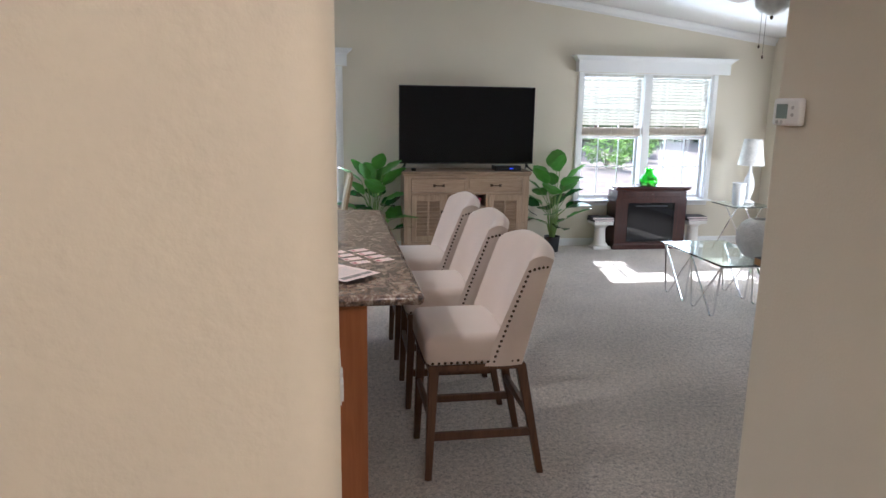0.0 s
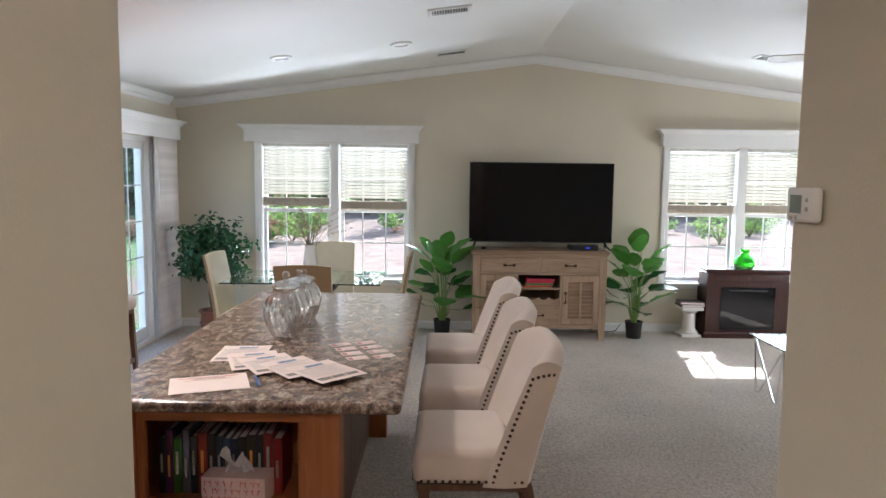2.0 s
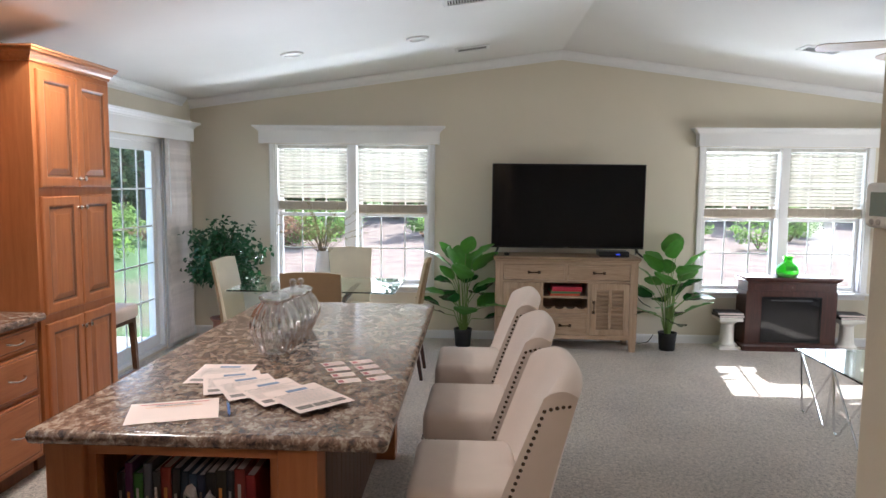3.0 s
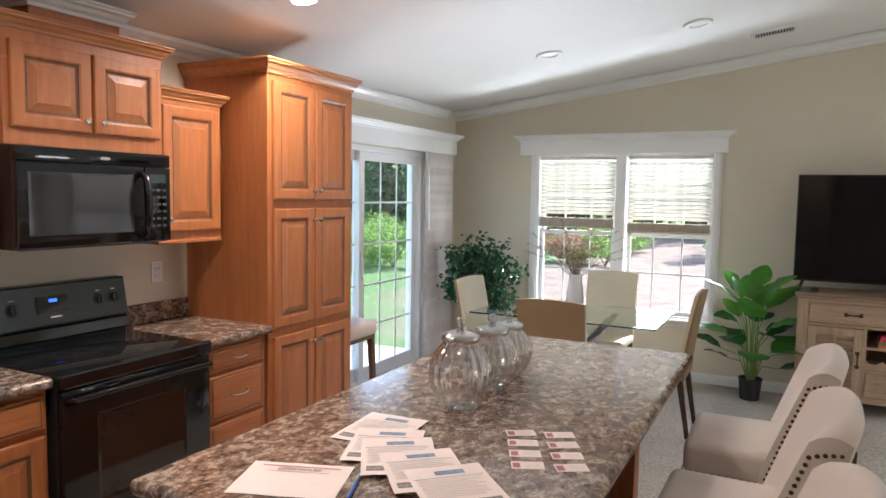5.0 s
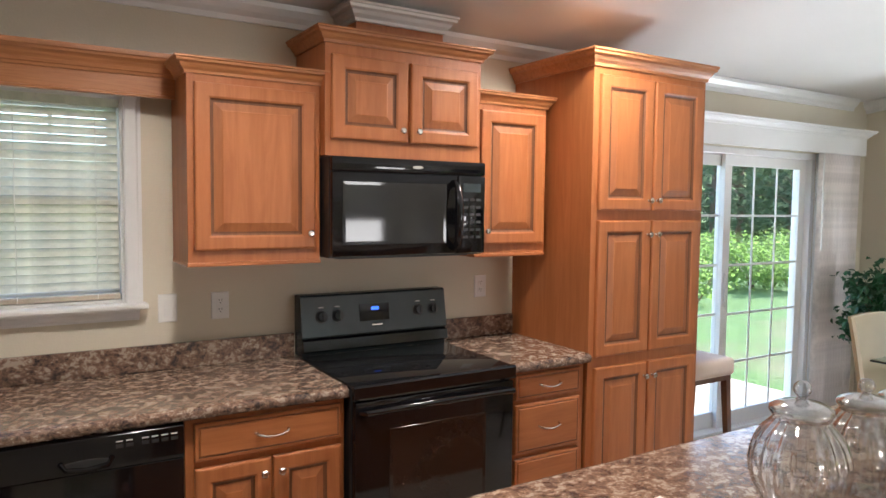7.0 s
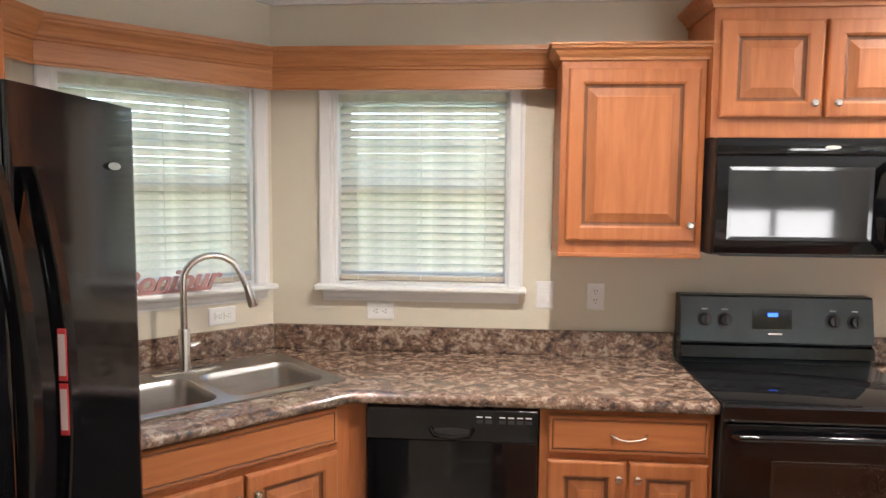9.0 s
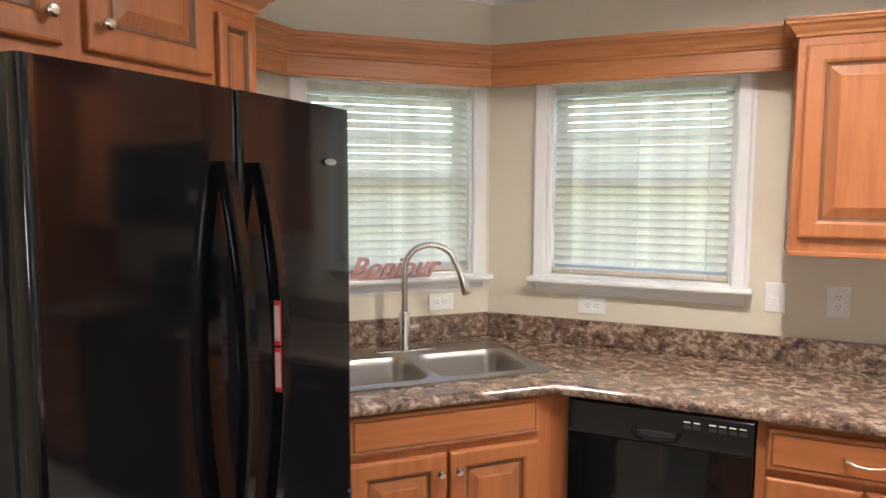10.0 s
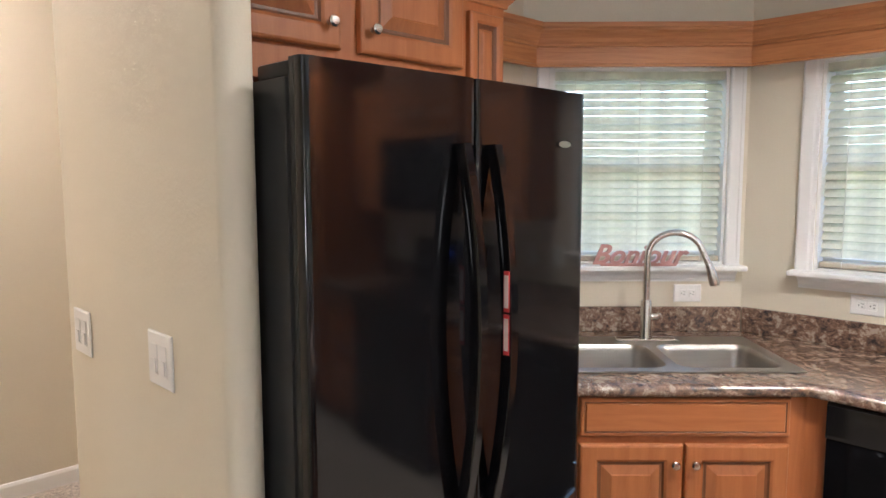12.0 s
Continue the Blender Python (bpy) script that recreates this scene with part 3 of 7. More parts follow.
def pull(parent, x, z, w=0.12, y=-0.021):
    pts = [(x - w / 2, y + 0.002, z), (x - w / 2 + 0.006, y - 0.018, z - 0.002), (x - w / 4, y - 0.026, z - 0.009), (x, y - 0.028, z - 0.012), (x + w / 4, y - 0.026, z - 0.009), (x + w / 2 - 0.006, y - 0.018, z - 0.002), (x + w / 2, y + 0.002, z)]
    part("pull_handle", tube(pts, [0.006, 0.005, 0.0042, 0.004, 0.0042, 0.005, 0.006], 8), NICKEL, parent, "satin nickel bow handle", True)


def panel_door(parent, x0, x1, z0, z1, knob_at=None, frame_w=0.064, name="door"):
    """A raised-panel door with a dark glazed groove."""
    t, f = 0.021, frame_w
    b = min(0.037, min(x1 - x0, z1 - z0) / 2 - f - 0.02)
    lv = [(0, -0.001), (0, -t + 0.006), (0.003, -t + 0.002), (0.009, -t), (f - 0.014, -t), (f - 0.006, -t + 0.004), (f, -t + 0.010), (f + 0.008, -t + 0.011), (f + b, -t + 0.003), (f + b + 0.004, -t + 0.001)]
    bm = rings([(x0 + i, x1 - i, z0 + i, z1 - i, y) for i, y in lv], groove={5: 1, 6: 1, 7: 2})
    d = part(name, bm, [WOOD, GLAZE, GLAZE_L], parent)
    if knob_at:
        knob(d, *knob_at)
    return d


def drawer_front(parent, x0, x1, z0, z1, handle=True, mat=None):
    t = 0.021
    lv = [(0, -0.001), (0, -t + 0.007), (0.004, -t + 0.003), (0.012, -t + 0.002), (0.016, -t + 0.004), (0.020, -t), (0.022, -t)]
    d = part("drawer_front", rings([(x0 + i, x1 - i, z0 + i, z1 - i, y) for i, y in lv], groove={3: 1}), [WOOD_H, GLAZE], parent)
    if handle:
        pull(d, (x0 + x1) / 2, (z0 + z1) / 2 + 0.004)
    return d


def cabinet(name, label, w, depth, z0, z1, m, crown_sides=True, crown_h=0.06, kick=False, group=""):
    th = thing(name, label, "cabinet", m, group)
    zb = z0 + (0.10 if kick else 0)
    part("body", box(0, w, 0.0, depth, zb, z1, 0.002), WOOD, th)
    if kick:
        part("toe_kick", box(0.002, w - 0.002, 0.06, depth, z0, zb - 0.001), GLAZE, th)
    if crown_h:
        k = crown_h / 0.08
        part("crown", flare(0, w, 0.0, depth, [(o * 0.9 + 0.001, z1 - 0.015 + h * k) for o, h in CROWN]), OAK, th)
    return th


KIT = lambda x, y: pose(x, y, 0, 0, 0, 90)
th = cabinet("wall_cabinet", "honey-stained wooden wall cabinet with one raised-panel door", 0.53, 0.305, 1.37, 2.11, KIT(0.306, -0.52))
part("light_rail", box(-0.003, 0.533, -0.006, 0.30, 1.362, 1.378, 0.003), WOOD_H, th)
panel_door(th, 0.025, 0.505, 1.425, 2.065, (0.478, 1.488))
th = cabinet("wall_cabinet", "honey-stained wooden cabinet with two doors above the microwave", 0.77, 0.35, 1.81, 2.285, KIT(0.351, 0.015))
panel_door(th, 0.025, 0.378, 1.88, 2.225, (0.345, 1.93))
panel_door(th, 0.392, 0.745, 1.88, 2.225, (0.425, 1.93))
th = cabinet("wall_cabinet", "honey-stained wooden wall cabinet beside the tall pantry", 0.43, 0.305, 1.37, 2.11, KIT(0.306, 0.788))
part("light_rail", box(-0.001, 0.431, -0.006, 0.30, 1.362, 1.378, 0.003), WOOD_H, th)
panel_door(th, 0.025, 0.405, 1.425, 2.065, (0.055, 1.488))
th = cabinet("pantry_cabinet", "tall honey-stained wooden pantry with six raised-panel doors", 0.79, 0.61, 0.0, 2.285, KIT(0.612, 1.25), crown_h=0.08, kick=True)
for z0, z1, kz in ((1.595, 2.235, 1.645), (0.885, 1.545, 1.475), (0.115, 0.832, 0.76)):
    panel_door(th, 0.035, 0.388, z0, z1, (0.366, kz))
    panel_door(th, 0.402, 0.755, z0, z1, (0.424, kz))
# boxed duct above the microwave cabinet, with its own crown
structure("trim_duct_box", box(0.002, 0.235, 0.205, 0.645, 2.352, 2.475), WOOD, "wooden duct box above the microwave cabinet")
th = structure("trim_duct_crown", flare(0.205, 0.645, -0.235, -0.002, [(o * 1.1 + 0.001, 2.405 + h * 0.95) for o, h in CROWN]), TRIM, "white crown round the duct box")
th.matrix_world = pose(0, 0, 0, 0, 0, 90)

th = cabinet("base_cabinet", "honey-stained base cabinet with a drawer over two doors", 0.59, 0.60, 0.0, 0.868, KIT(0.602, -0.595), crown_h=0, kick=True)
drawer_front(th, 0.03, 0.572, 0.712, 0.845)
panel_door(th, 0.03, 0.296, 0.125, 0.685, (0.268, 0.632))
panel_door(th, 0.306, 0.572, 0.125, 0.685, (0.332, 0.632))
th = cabinet("base_cabinet", "honey-stained base cabinet with three drawers", 0.44, 0.60, 0.0, 0.868, KIT(0.602, 0.795), crown_h=0, kick=True)
for z0, z1 in ((0.735, 0.85), (0.485, 0.712), (0.13, 0.462)):
    drawer_front(th, 0.022, 0.405, z0, z1)
th = thing("filler_panel", "narrow stained wooden filler beside the dishwasher", "panel", KIT(0.602, -1.30))
part("panel", box(0.0, 0.096, 0, 0.02, 0.10, 0.868), WOOD, th)


def spot(s, q, z=0.0, deg=135):
    """A place by the diagonal wall: s along it from the corner with the kitchen wall, q out from it."""
    k = math.sqrt(0.5)
    return pose(s * k + q * k, DIAG_Y - s * k + q * k, z, 0, 0, deg)


EDGE_Q = (-0.60 - DIAG_Y) / math.sqrt(2)
th = cabinet("sink_cabinet", "honey-stained corner sink cabinet with false drawer and two doors", 0.785, 0.30, 0.0, 0.868, spot(0.86, EDGE_Q - 0.045), crown_h=0, kick=True)
drawer_front(th, 0.025, 0.708, 0.73, 0.858, False)
panel_door(th, 0.025, 0.361, 0.125, 0.702, (0.334, 0.64))
panel_door(th, 0.372, 0.708, 0.125, 0.702, (0.399, 0.64))
# cabinets above and beside the refrigerator
FW = lambda x, y: pose(x, y, 0, 0, 0, 180)
th = cabinet("wall_cabinet", "honey-stained wooden cabinet with two doors above the refrigerator", 0.83, 0.45, 1.80, 2.285, FW(2.33, -1.955))
panel_door(th, 0.022, 0.375, 1.885, 2.225, (0.337, 1.945))
panel_door(th, 0.434, 0.805, 1.885, 2.225, (0.469, 1.945))
th = cabinet("wall_cabinet", "narrow honey-stained wall cabinet beside the refrigerator", 0.19, 0.42, 1.37, 2.11, FW(1.485, -1.985))
panel_door(th, 0.02, 0.17, 1.425, 2.065, None, 0.038)

# ---- counters ----
k = math.sqrt(0.5)
P = lambda s, q: (s * k + q * k, DIAG_Y - s * k + q * k)
S0, S1, Q0, Q1 = 0.075, 0.885, 0.17, 0.645
e = 0.02
I = (0.645 - e, -0.60 - e * 1.414 - (0.645 - e))
E1 = (1.17 - e, -1.77 - e * 0.414)
names = {"A": (0.645 - e, -0.002), "I": I, "E": (1.17 - 0.6 * e, -0.60 - e * 1.414 - (1.17 - 0.6 * e)), "F": (1.385, -1.80), "G": (1.385, FRIDGE_Y + 0.002), "D": (DX, FRIDGE_Y + 0.002), "C": (0.002, DIAG_Y + 0.002), "O": (0.002, -0.002), "a": P(S0, Q1), "b": P(S1, Q1), "c": P(S1, Q0), "d": P(S0, Q0)}


def slab(names, faces, z, t):
    bm = bmesh.new()
    vs = {n: bm.verts.new((x, y, z)) for n, (x, y) in names.items()}
    fs = [bm.faces.new([vs[c] for c in f]) for f in faces]
    r = bmesh.ops.extrude_face_region(bm, geom=fs)
    bmesh.ops.translate(bm, verts=[v for v in r["geom"] if isinstance(v, bmesh.types.BMVert)], vec=(0, 0, -t))
    return bm


NOSE = [(0.0, 0.0), (0.010, -0.002), (0.017, -0.008), (0.020, -0.018), (0.019, -0.030), (0.014, -0.038), (0.006, -0.042), (0.0, -0.042)]


def nosing(pts, parent, z=0.909, first=None, last=None):
    """The rolled front edge along plan points; the outside lies to the left of the way."""
    bm = bmesh.new()
    loops = []
    vs = [Vector(p) for p in pts]
    for i, p in enumerate(vs):
        dirs = [(vs[j + 1] - vs[j]).normalized() for j in (i - 1, i) if 0 <= j < len(vs) - 1]
        nrm = sum((Vector((-d.y, d.x)) for d in dirs), Vector((0, 0))).normalized()
        k2 = 1 / max(0.4, nrm.dot(Vector((-dirs[0].y, dirs[0].x))))
        loops.append([bm.verts.new((*(p + nrm * u * k2), z + v)) for u, v in NOSE])
    for a, b in zip(loops, loops[1:]):
        for i in range(len(NOSE) - 1):
            bm.faces.new((a[i], a[i + 1], b[i + 1], b[i]))
    bm.faces.new(loops[0])
    bm.faces.new(loops[-1][::-1])
    return part("rolled_edge", bm, LAM, parent, smooth=True)


th = thing("countertop", "mottled brown stone-pattern laminate corner countertop", "countertop", pose(0, 0, 0))
part("top", slab(names, ("AOCdaI", "IabE", "EbcDGF", "CDcd"), 0.91, 0.04), LAM, th)
nosing([names["A"], names["I"], names["E"], names["F"]], th)
part("backsplash", box(0.002, 0.02, DIAG_Y + 0.012, -0.002, 0.911, 1.018, 0.003), LAM, th)
part("backsplash", box(0.006, DIAG_L - 0.006, -0.020, -0.002, 0.911, 1.018, 0.003), LAM, th, at=pose(DX, FRIDGE_Y, 0, 0, 0, 135))
part("backsplash", box(DX + 0.01, 1.385, FRIDGE_Y + 0.002, FRIDGE_Y + 0.02, 0.911, 1.018, 0.003), LAM, th)
th = thing("countertop", "short mottled brown laminate countertop beside the range", "countertop", pose(0, 0, 0))
part("top", box(0.002, 0.625, 0.772, 1.246, 0.87, 0.91), LAM, th)
nosing([(0.625, 1.246), (0.625, 0.772)], th)
part("backsplash", box(0.002, 0.02, 0.772, 1.246, 0.911, 1.018, 0.003), LAM, th)

# ---- sink and tap ----
th = thing("sink", "double-bowl brushed stainless steel sink set in the counter", "sink", spot(0.48, (Q0 + Q1) / 2, 0.912))
w, dp = 0.43, 0.262
bm = bmesh.new()


def bowl(bm, x0, x1, y0, y1, depth):
    """A rounded basin under a flat rim."""
    def loop(i, r, z):
        pts = []
        for cx, cy, a0 in ((x1 - i - r, y1 - i - r, 0), (x0 + i + r, y1 - i - r, 90), (x0 + i + r, y0 + i + r, 180), (x1 - i - r, y0 + i + r, 270)):
            pts += [bm.verts.new((cx + r * math.cos(radians(a0 + t * 15)), cy + r * math.sin(radians(a0 + t * 15)), z)) for t in range(7)]
        return pts
    ls = [loop(0, 0.06, 0.006), loop(0.004, 0.058, 0.002), loop(0.010, 0.055, -0.02), loop(0.018, 0.05, -depth + 0.03), loop(0.03, 0.045, -depth + 0.008), loop(0.055, 0.03, -depth)]
    for a, b in zip(ls, ls[1:]):
        for i in range(len(a)):
            bm.faces.new((a[i], a[(i + 1) % len(a)], b[(i + 1) % len(a)], b[i]))
    bm.faces.new(ls[-1])
    return ls[0]


for x0, x1 in ((-0.385, -0.018), (0.018, 0.385)):
    bowl(bm, x0, x1, -0.215, 0.125, 0.17)
part("basin", bm, STEEL, th, smooth=True)
bm = bmesh.new()
rim = [(-w, -0.018, -dp, dp), (0.385 + 0.0, w, -dp, dp), (-0.018, 0.018, -dp, dp)]
xs, ys = [-w, -0.385, -0.018, 0.018, 0.385, w], [-dp, -0.215, 0.125, dp]
for i in range(5):
    for j in range(3):
        if j == 1 and i in (1, 3):
            continue
        vs = [bm.verts.new((x, y, 0.0058)) for x, y in ((xs[i], ys[j]), (xs[i + 1], ys[j]), (xs[i + 1], ys[j + 1]), (xs[i], ys[j + 1]))]
        bm.faces.new(vs)
for x0, x1 in ((-0.385, -0.018), (0.018, 0.385)):
    for cx, cy, sx, sy in ((x0, -0.215, 1, 1), (x1, -0.215, -1, 1), (x1, 0.125, -1, -1), (x0, 0.125, 1, -1)):
        vs = [bm.verts.new((cx, cy, 0.0058))] + [bm.verts.new((cx + sx * 0.06 * (1 - math.sin(radians(t * 15))), cy + sy * 0.06 * (1 - math.cos(radians(t * 15))), 0.0058)) for t in range(7)]
        bm.faces.new(vs)
bmesh.ops.remove_doubles(bm, verts=bm.verts, dist=1e-4)
r = bmesh.ops.extrude_face_region(bm, geom=bm.faces[:])
bmesh.ops.translate(bm, verts=[v for v in r["geom"] if isinstance(v, bmesh.types.BMVert)], vec=(0, 0, -0.006))
part("rim", bm, STEEL, th)
for x in (-0.2, 0.2):
    part("drain", lathe([(0, -0.166), (0.03, -0.166), (0.042, -0.163), (0.044, -0.168), (0, -0.168)], 20, c=(x, -0.04)), CHROME, th, smooth=True)
part("deck_cap", lathe([(0.018, 0.006), (0.018, 0.009), (0.012, 0.012), (0, 0.012)], 16, c=(0.13, 0.2)), STEEL, th, smooth=True)

th = thing("kitchen_faucet", "brushed nickel gooseneck tap with pull-down spray head", "faucet", spot(0.47, 0.21, 0.918) @ Matrix.Scale(0.965, 4))
part("deck_plate", box(-0.125, 0.125, -0.026, 0.026, 0, 0.008, 0.006), NICKEL, th, smooth=True)
part("base", lathe([(0.027, 0.008), (0.026, 0.02), (0.0225, 0.03), (0.0225, 0.165), (0.018, 0.172), (0, 0.172)], 20), NICKEL, th, smooth=True)
arc = [(0, 0, 0.17), (0, 0, 0.30), (0, -0.002, 0.355)] + [(0.105 * (1 - math.cos(radians(a))), -0.03 * (1 - math.cos(radians(a))), 0.355 + 0.10 * math.sin(radians(a))) for a in range(15, 166, 15)]
end = Vector(arc[-1])
arc += [tuple(end + Vector((0.022, -0.006, -0.05)))]
part("spout", tube(arc, 0.0135, 12), NICKEL, th, smooth=True)
p = Vector(arc[-1])
part("spray_head", tube([p, p + Vector((0.008, -0.002, -0.02)), p + Vector((0.024, -0.006, -0.075)), p + Vector((0.027, -0.007, -0.088))], [0.0145, 0.017, 0.022, 0.019], 14), NICKEL, th, smooth=True)
part("lever", tube([(0.02, 0, 0.10), (0.045, 0, 0.10), (0.058, -0.01, 0.112)], [0.014, 0.013, 0.007], 10), NICKEL, th, smooth=True)

# ---- valance boards over the kitchen windows ----
th = thing("wooden_valance", "stained oak valance boards with moulded top over the kitchen windows", "valance", pose(0, 0, 0))
VP = [(0.0, 2.02), (0.010, 2.02), (0.010, 2.028), (0.004, 2.033), (0.004, 2.098), (0.012, 2.101), (0.014, 2.110), (0.020, 2.114), (0.024, 2.128), (0.036, 2.146), (0.050, 2.156), (0.052, 2.164), (0.058, 2.168), (0.058, 2.186), (-0.014, 2.186), (-0.014, 2.02)]


def valance(pts):
    bm = bmesh.new()
    vs = [Vector(p) for p in pts]
    loops = []
    for i, p in enumerate(vs):
        dirs = [(vs[j + 1] - vs[j]).normalized() for j in (i - 1, i) if 0 <= j < len(vs) - 1]
        nrm = sum((Vector((-d.y, d.x)) for d in dirs), Vector((0, 0))).normalized()
        k2 = 1 / nrm.dot(Vector((-dirs[0].y, dirs[0].x)))
        loops.append([bm.verts.new((*(p + nrm * u * k2), v)) for u, v in VP])
    for a, b in zip(loops, loops[1:]):
        for i in range(len(VP)):
            j = (i + 1) % len(VP)
            bm.faces.new((a[i], a[j], b[j], b[i]))
    bm.faces.new(loops[0])
    bm.faces.new(loops[-1][::-1])
    return bm


vc = P(0.042, 0.10)
vd = P(DIAG_L - 0.042, 0.10)
for ends, turn in (([(0.10, -0.523), vc], -90), ([vc, vd], -45), ([vd, (1.29, vd[1])], 0)):
    m = pose(*ends[0], 2.1, 0, 0, turn)
    bm = valance(ends)
    bm.transform(m.inverted())
    part("board", bm, OAK, th, at=m)

# ---- appliances ----
th = thing("kitchen_range", "black freestanding electric range with glass cooktop", "oven", KIT(0.645, 0.004))
part("body", box(0, 0.757, 0.0, 0.62, 0.02, 0.895, 0.003), BLACK_P, th)
part("cooktop", box(-0.002, 0.759, -0.035, 0.56, 0.897, 0.918, 0.006), DARK_GLASS, th, smooth=True)
part("front_lip", prism([(-0.038, 0.862), (-0.042, 0.87), (-0.042, 0.912), (-0.036, 0.920), (-0.02, 0.921), (-0.02, 0.862)], -0.003, 0.760, "x"), BLACK, th)
dr = part("oven_door", box(0.004, 0.753, -0.036, -0.001, 0.235, 0.855, 0.006), BLACK, th, smooth=True)
part("door_window", rings([(0.15, 0.607, 0.36, 0.735, -0.0362), (0.152, 0.605, 0.362, 0.733, -0.040), (0.165, 0.592, 0.375, 0.72, -0.0385), (0.17, 0.587, 0.38, 0.715, -0.0385)]), plain("oven_window", (0.022, 0.014, 0.011), 0.06, var=0.2, scale=3), dr)
part("door_handle", tube([(0.03, -0.04, 0.815), (0.035, -0.075, 0.822), (0.20, -0.082, 0.826), (0.378, -0.084, 0.827), (0.557, -0.082, 0.826), (0.722, -0.075, 0.822), (0.727, -0.04, 0.815)], 0.013, 10), BLACK, dr, smooth=True)
part("storage_drawer", box(0.004, 0.753, -0.03, -0.001, 0.06, 0.228, 0.006), BLACK, th)
gd = part("control_panel", prism([(0.64, 0.918), (0.555, 0.918), (0.548, 1.0), (0.535, 1.006), (0.566, 1.185), (0.575, 1.192), (0.64, 1.192)], 0.0, 0.757, "x"), SLATE, th, smooth=False)
part("lower_rail", prism([(0.556, 0.93), (0.52, 0.945), (0.528, 0.99), (0.55, 0.998)], 0.001, 0.756, "x"), BLACK, th)
tilt = pose(0, 0.5505, 1.095, -10)
kn = None
for x in (0.095, 0.175, 0.60, 0.685):
    at = tilt @ pose(x, 0, 0, 90)
    if kn is None:
        kn = part("burner_knob", lathe([(0.029, 0.0), (0.029, 0.004), (0.022, 0.006), (0.019, 0.022), (0.0, 0.024)], 20), BLACK_P, gd, smooth=True, at=at)
        bm = box(-0.004, 0.004, -0.017, 0.017, 0.0242, 0.030, 0.002)
        grip = part("grip", bm, BLACK_P, kn)
    else:
        kn2 = again(kn, at)
        g2 = again(grip, Matrix())
        g2.parent = kn2
for x in (0.095, 0.175, 0.60, 0.685):
    part("knob_mark", box(x - 0.012, x + 0.012, -0.0022, -0.0005, 0.040, 0.044), PLATE, gd, at=tilt)
part("clock_panel", box(0.285, 0.44, -0.003, -0.0003, -0.035, 0.045), DARK_GLASS, gd, at=tilt)
part("clock_digits", box(0.345, 0.385, -0.004, -0.0032, 0.015, 0.030), glow("blue_digits", (0.05, 0.15, 1.0), 0.35), gd, "lit blue clock digits", at=tilt)
part("maker_mark", box(0.345, 0.40, -0.003, -0.0003, -0.058, -0.052), NICKEL, gd, at=tilt)

th = thing("microwave_oven", "black over-the-range microwave oven with curved handle", "microwave", KIT(0.385, 0.02))
part("body", box(0, 0.757, 0.0, 0.37, 1.385, 1.806, 0.003), BLACK_P, th)
part("vent_strip", box(0.001, 0.756, -0.028, -0.0005, 1.745, 1.806, 0.006), BLACK, th, smooth=True)
dr = part("door", box(0.001, 0.605, -0.030, -0.0005, 1.392, 1.743, 0.008), BLACK, th, smooth=True)
part("door_window", rings([(0.045, 0.545, 1.44, 1.705, -0.0302), (0.047, 0.543, 1.442, 1.703, -0.0335), (0.06, 0.53, 1.455, 1.69, -0.0325)]), plain("microwave_window", (0.02, 0.02, 0.021), 0.05, var=0.15), dr)
part("door_handle", tube([(0.585, -0.03, 1.715), (0.585, -0.066, 1.69), (0.582, -0.082, 1.61), (0.581, -0.086, 1.565), (0.582, -0.082, 1.52), (0.585, -0.066, 1.44), (0.585, -0.03, 1.415)], [0.013, 0.016, 0.019, 0.019, 0.019, 0.016, 0.013], 10), BLACK, dr, smooth=True)
cp = part("control_panel", box(0.608, 0.756, -0.029, -0.0005, 1.392, 1.743, 0.006), BLACK, th, smooth=True)
part("display", box(0.635, 0.73, -0.0305, -0.0292, 1.67, 1.71), SLATE, cp)
kb = None
for r in range(6):
    for q in range(3):
        at = pose(0.638 + q * 0.034, -0.0302, 1.63 - r * 0.034)
        kb = again(kb, at) if kb else part("key", box(0, 0.024, 0, 0.001, 0, 0.012), BLACK_S, cp, at=at)
part("maker_mark", lathe([(0, 0), (1, 0), (1, 0.05), (0, 0.05)], 20), NICKEL, th, at=pose(0.40, -0.0285, 1.772, 90) @ Matrix.Diagonal((0.027, 0.007, 0.02, 1)))
part("underside_vent", box(0.05, 0.70, 0.03, 0.33, 1.378, 1.3845), BLACK_S, th)

th = thing("dishwasher", "black built-in dishwasher under the counter", "dishwasher", KIT(0.612, -1.198))
part("body", box(0.002, 0.596, 0.0, 0.58, 0.10, 0.866), BLACK_P, th)
part("door_panel", box(0.003, 0.595, -0.022, -0.0005, 0.115, 0.745, 0.005), BLACK, th, smooth=True)
cp = part("control_panel", prism([(-0.0005, 0.748), (-0.024, 0.748), (-0.026, 0.76), (-0.024, 0.855), (-0.016, 0.864), (-0.0005, 0.864)], 0.003, 0.595, "x"), BLACK, th)
part("handle_recess", lathe([(0, 0), (1, 0), (1.0, 0.3), (0.8, 0.5), (0, 0.5)], 24), SLOT, cp, at=pose(0.30, -0.0248, 0.776, 90) @ Matrix.Diagonal((0.075, 0.016, 0.006, 1)))
part("handle_lip", tube([(0.225, -0.027, 0.79), (0.24, -0.034, 0.768), (0.30, -0.038, 0.762), (0.36, -0.034, 0.768), (0.375, -0.027, 0.79)], 0.008, 8), BLACK, cp, smooth=True)
kb = None
for i in range(6):
    at = pose(0.385 + i * 0.03 + (0.018 if i > 1 else 0), -0.0262, 0.812)
    kb = again(kb, at) if kb else part("button", box(0, 0.022, 0, 0.002, 0, 0.012), BLACK_S, cp, at=at)
kb = None
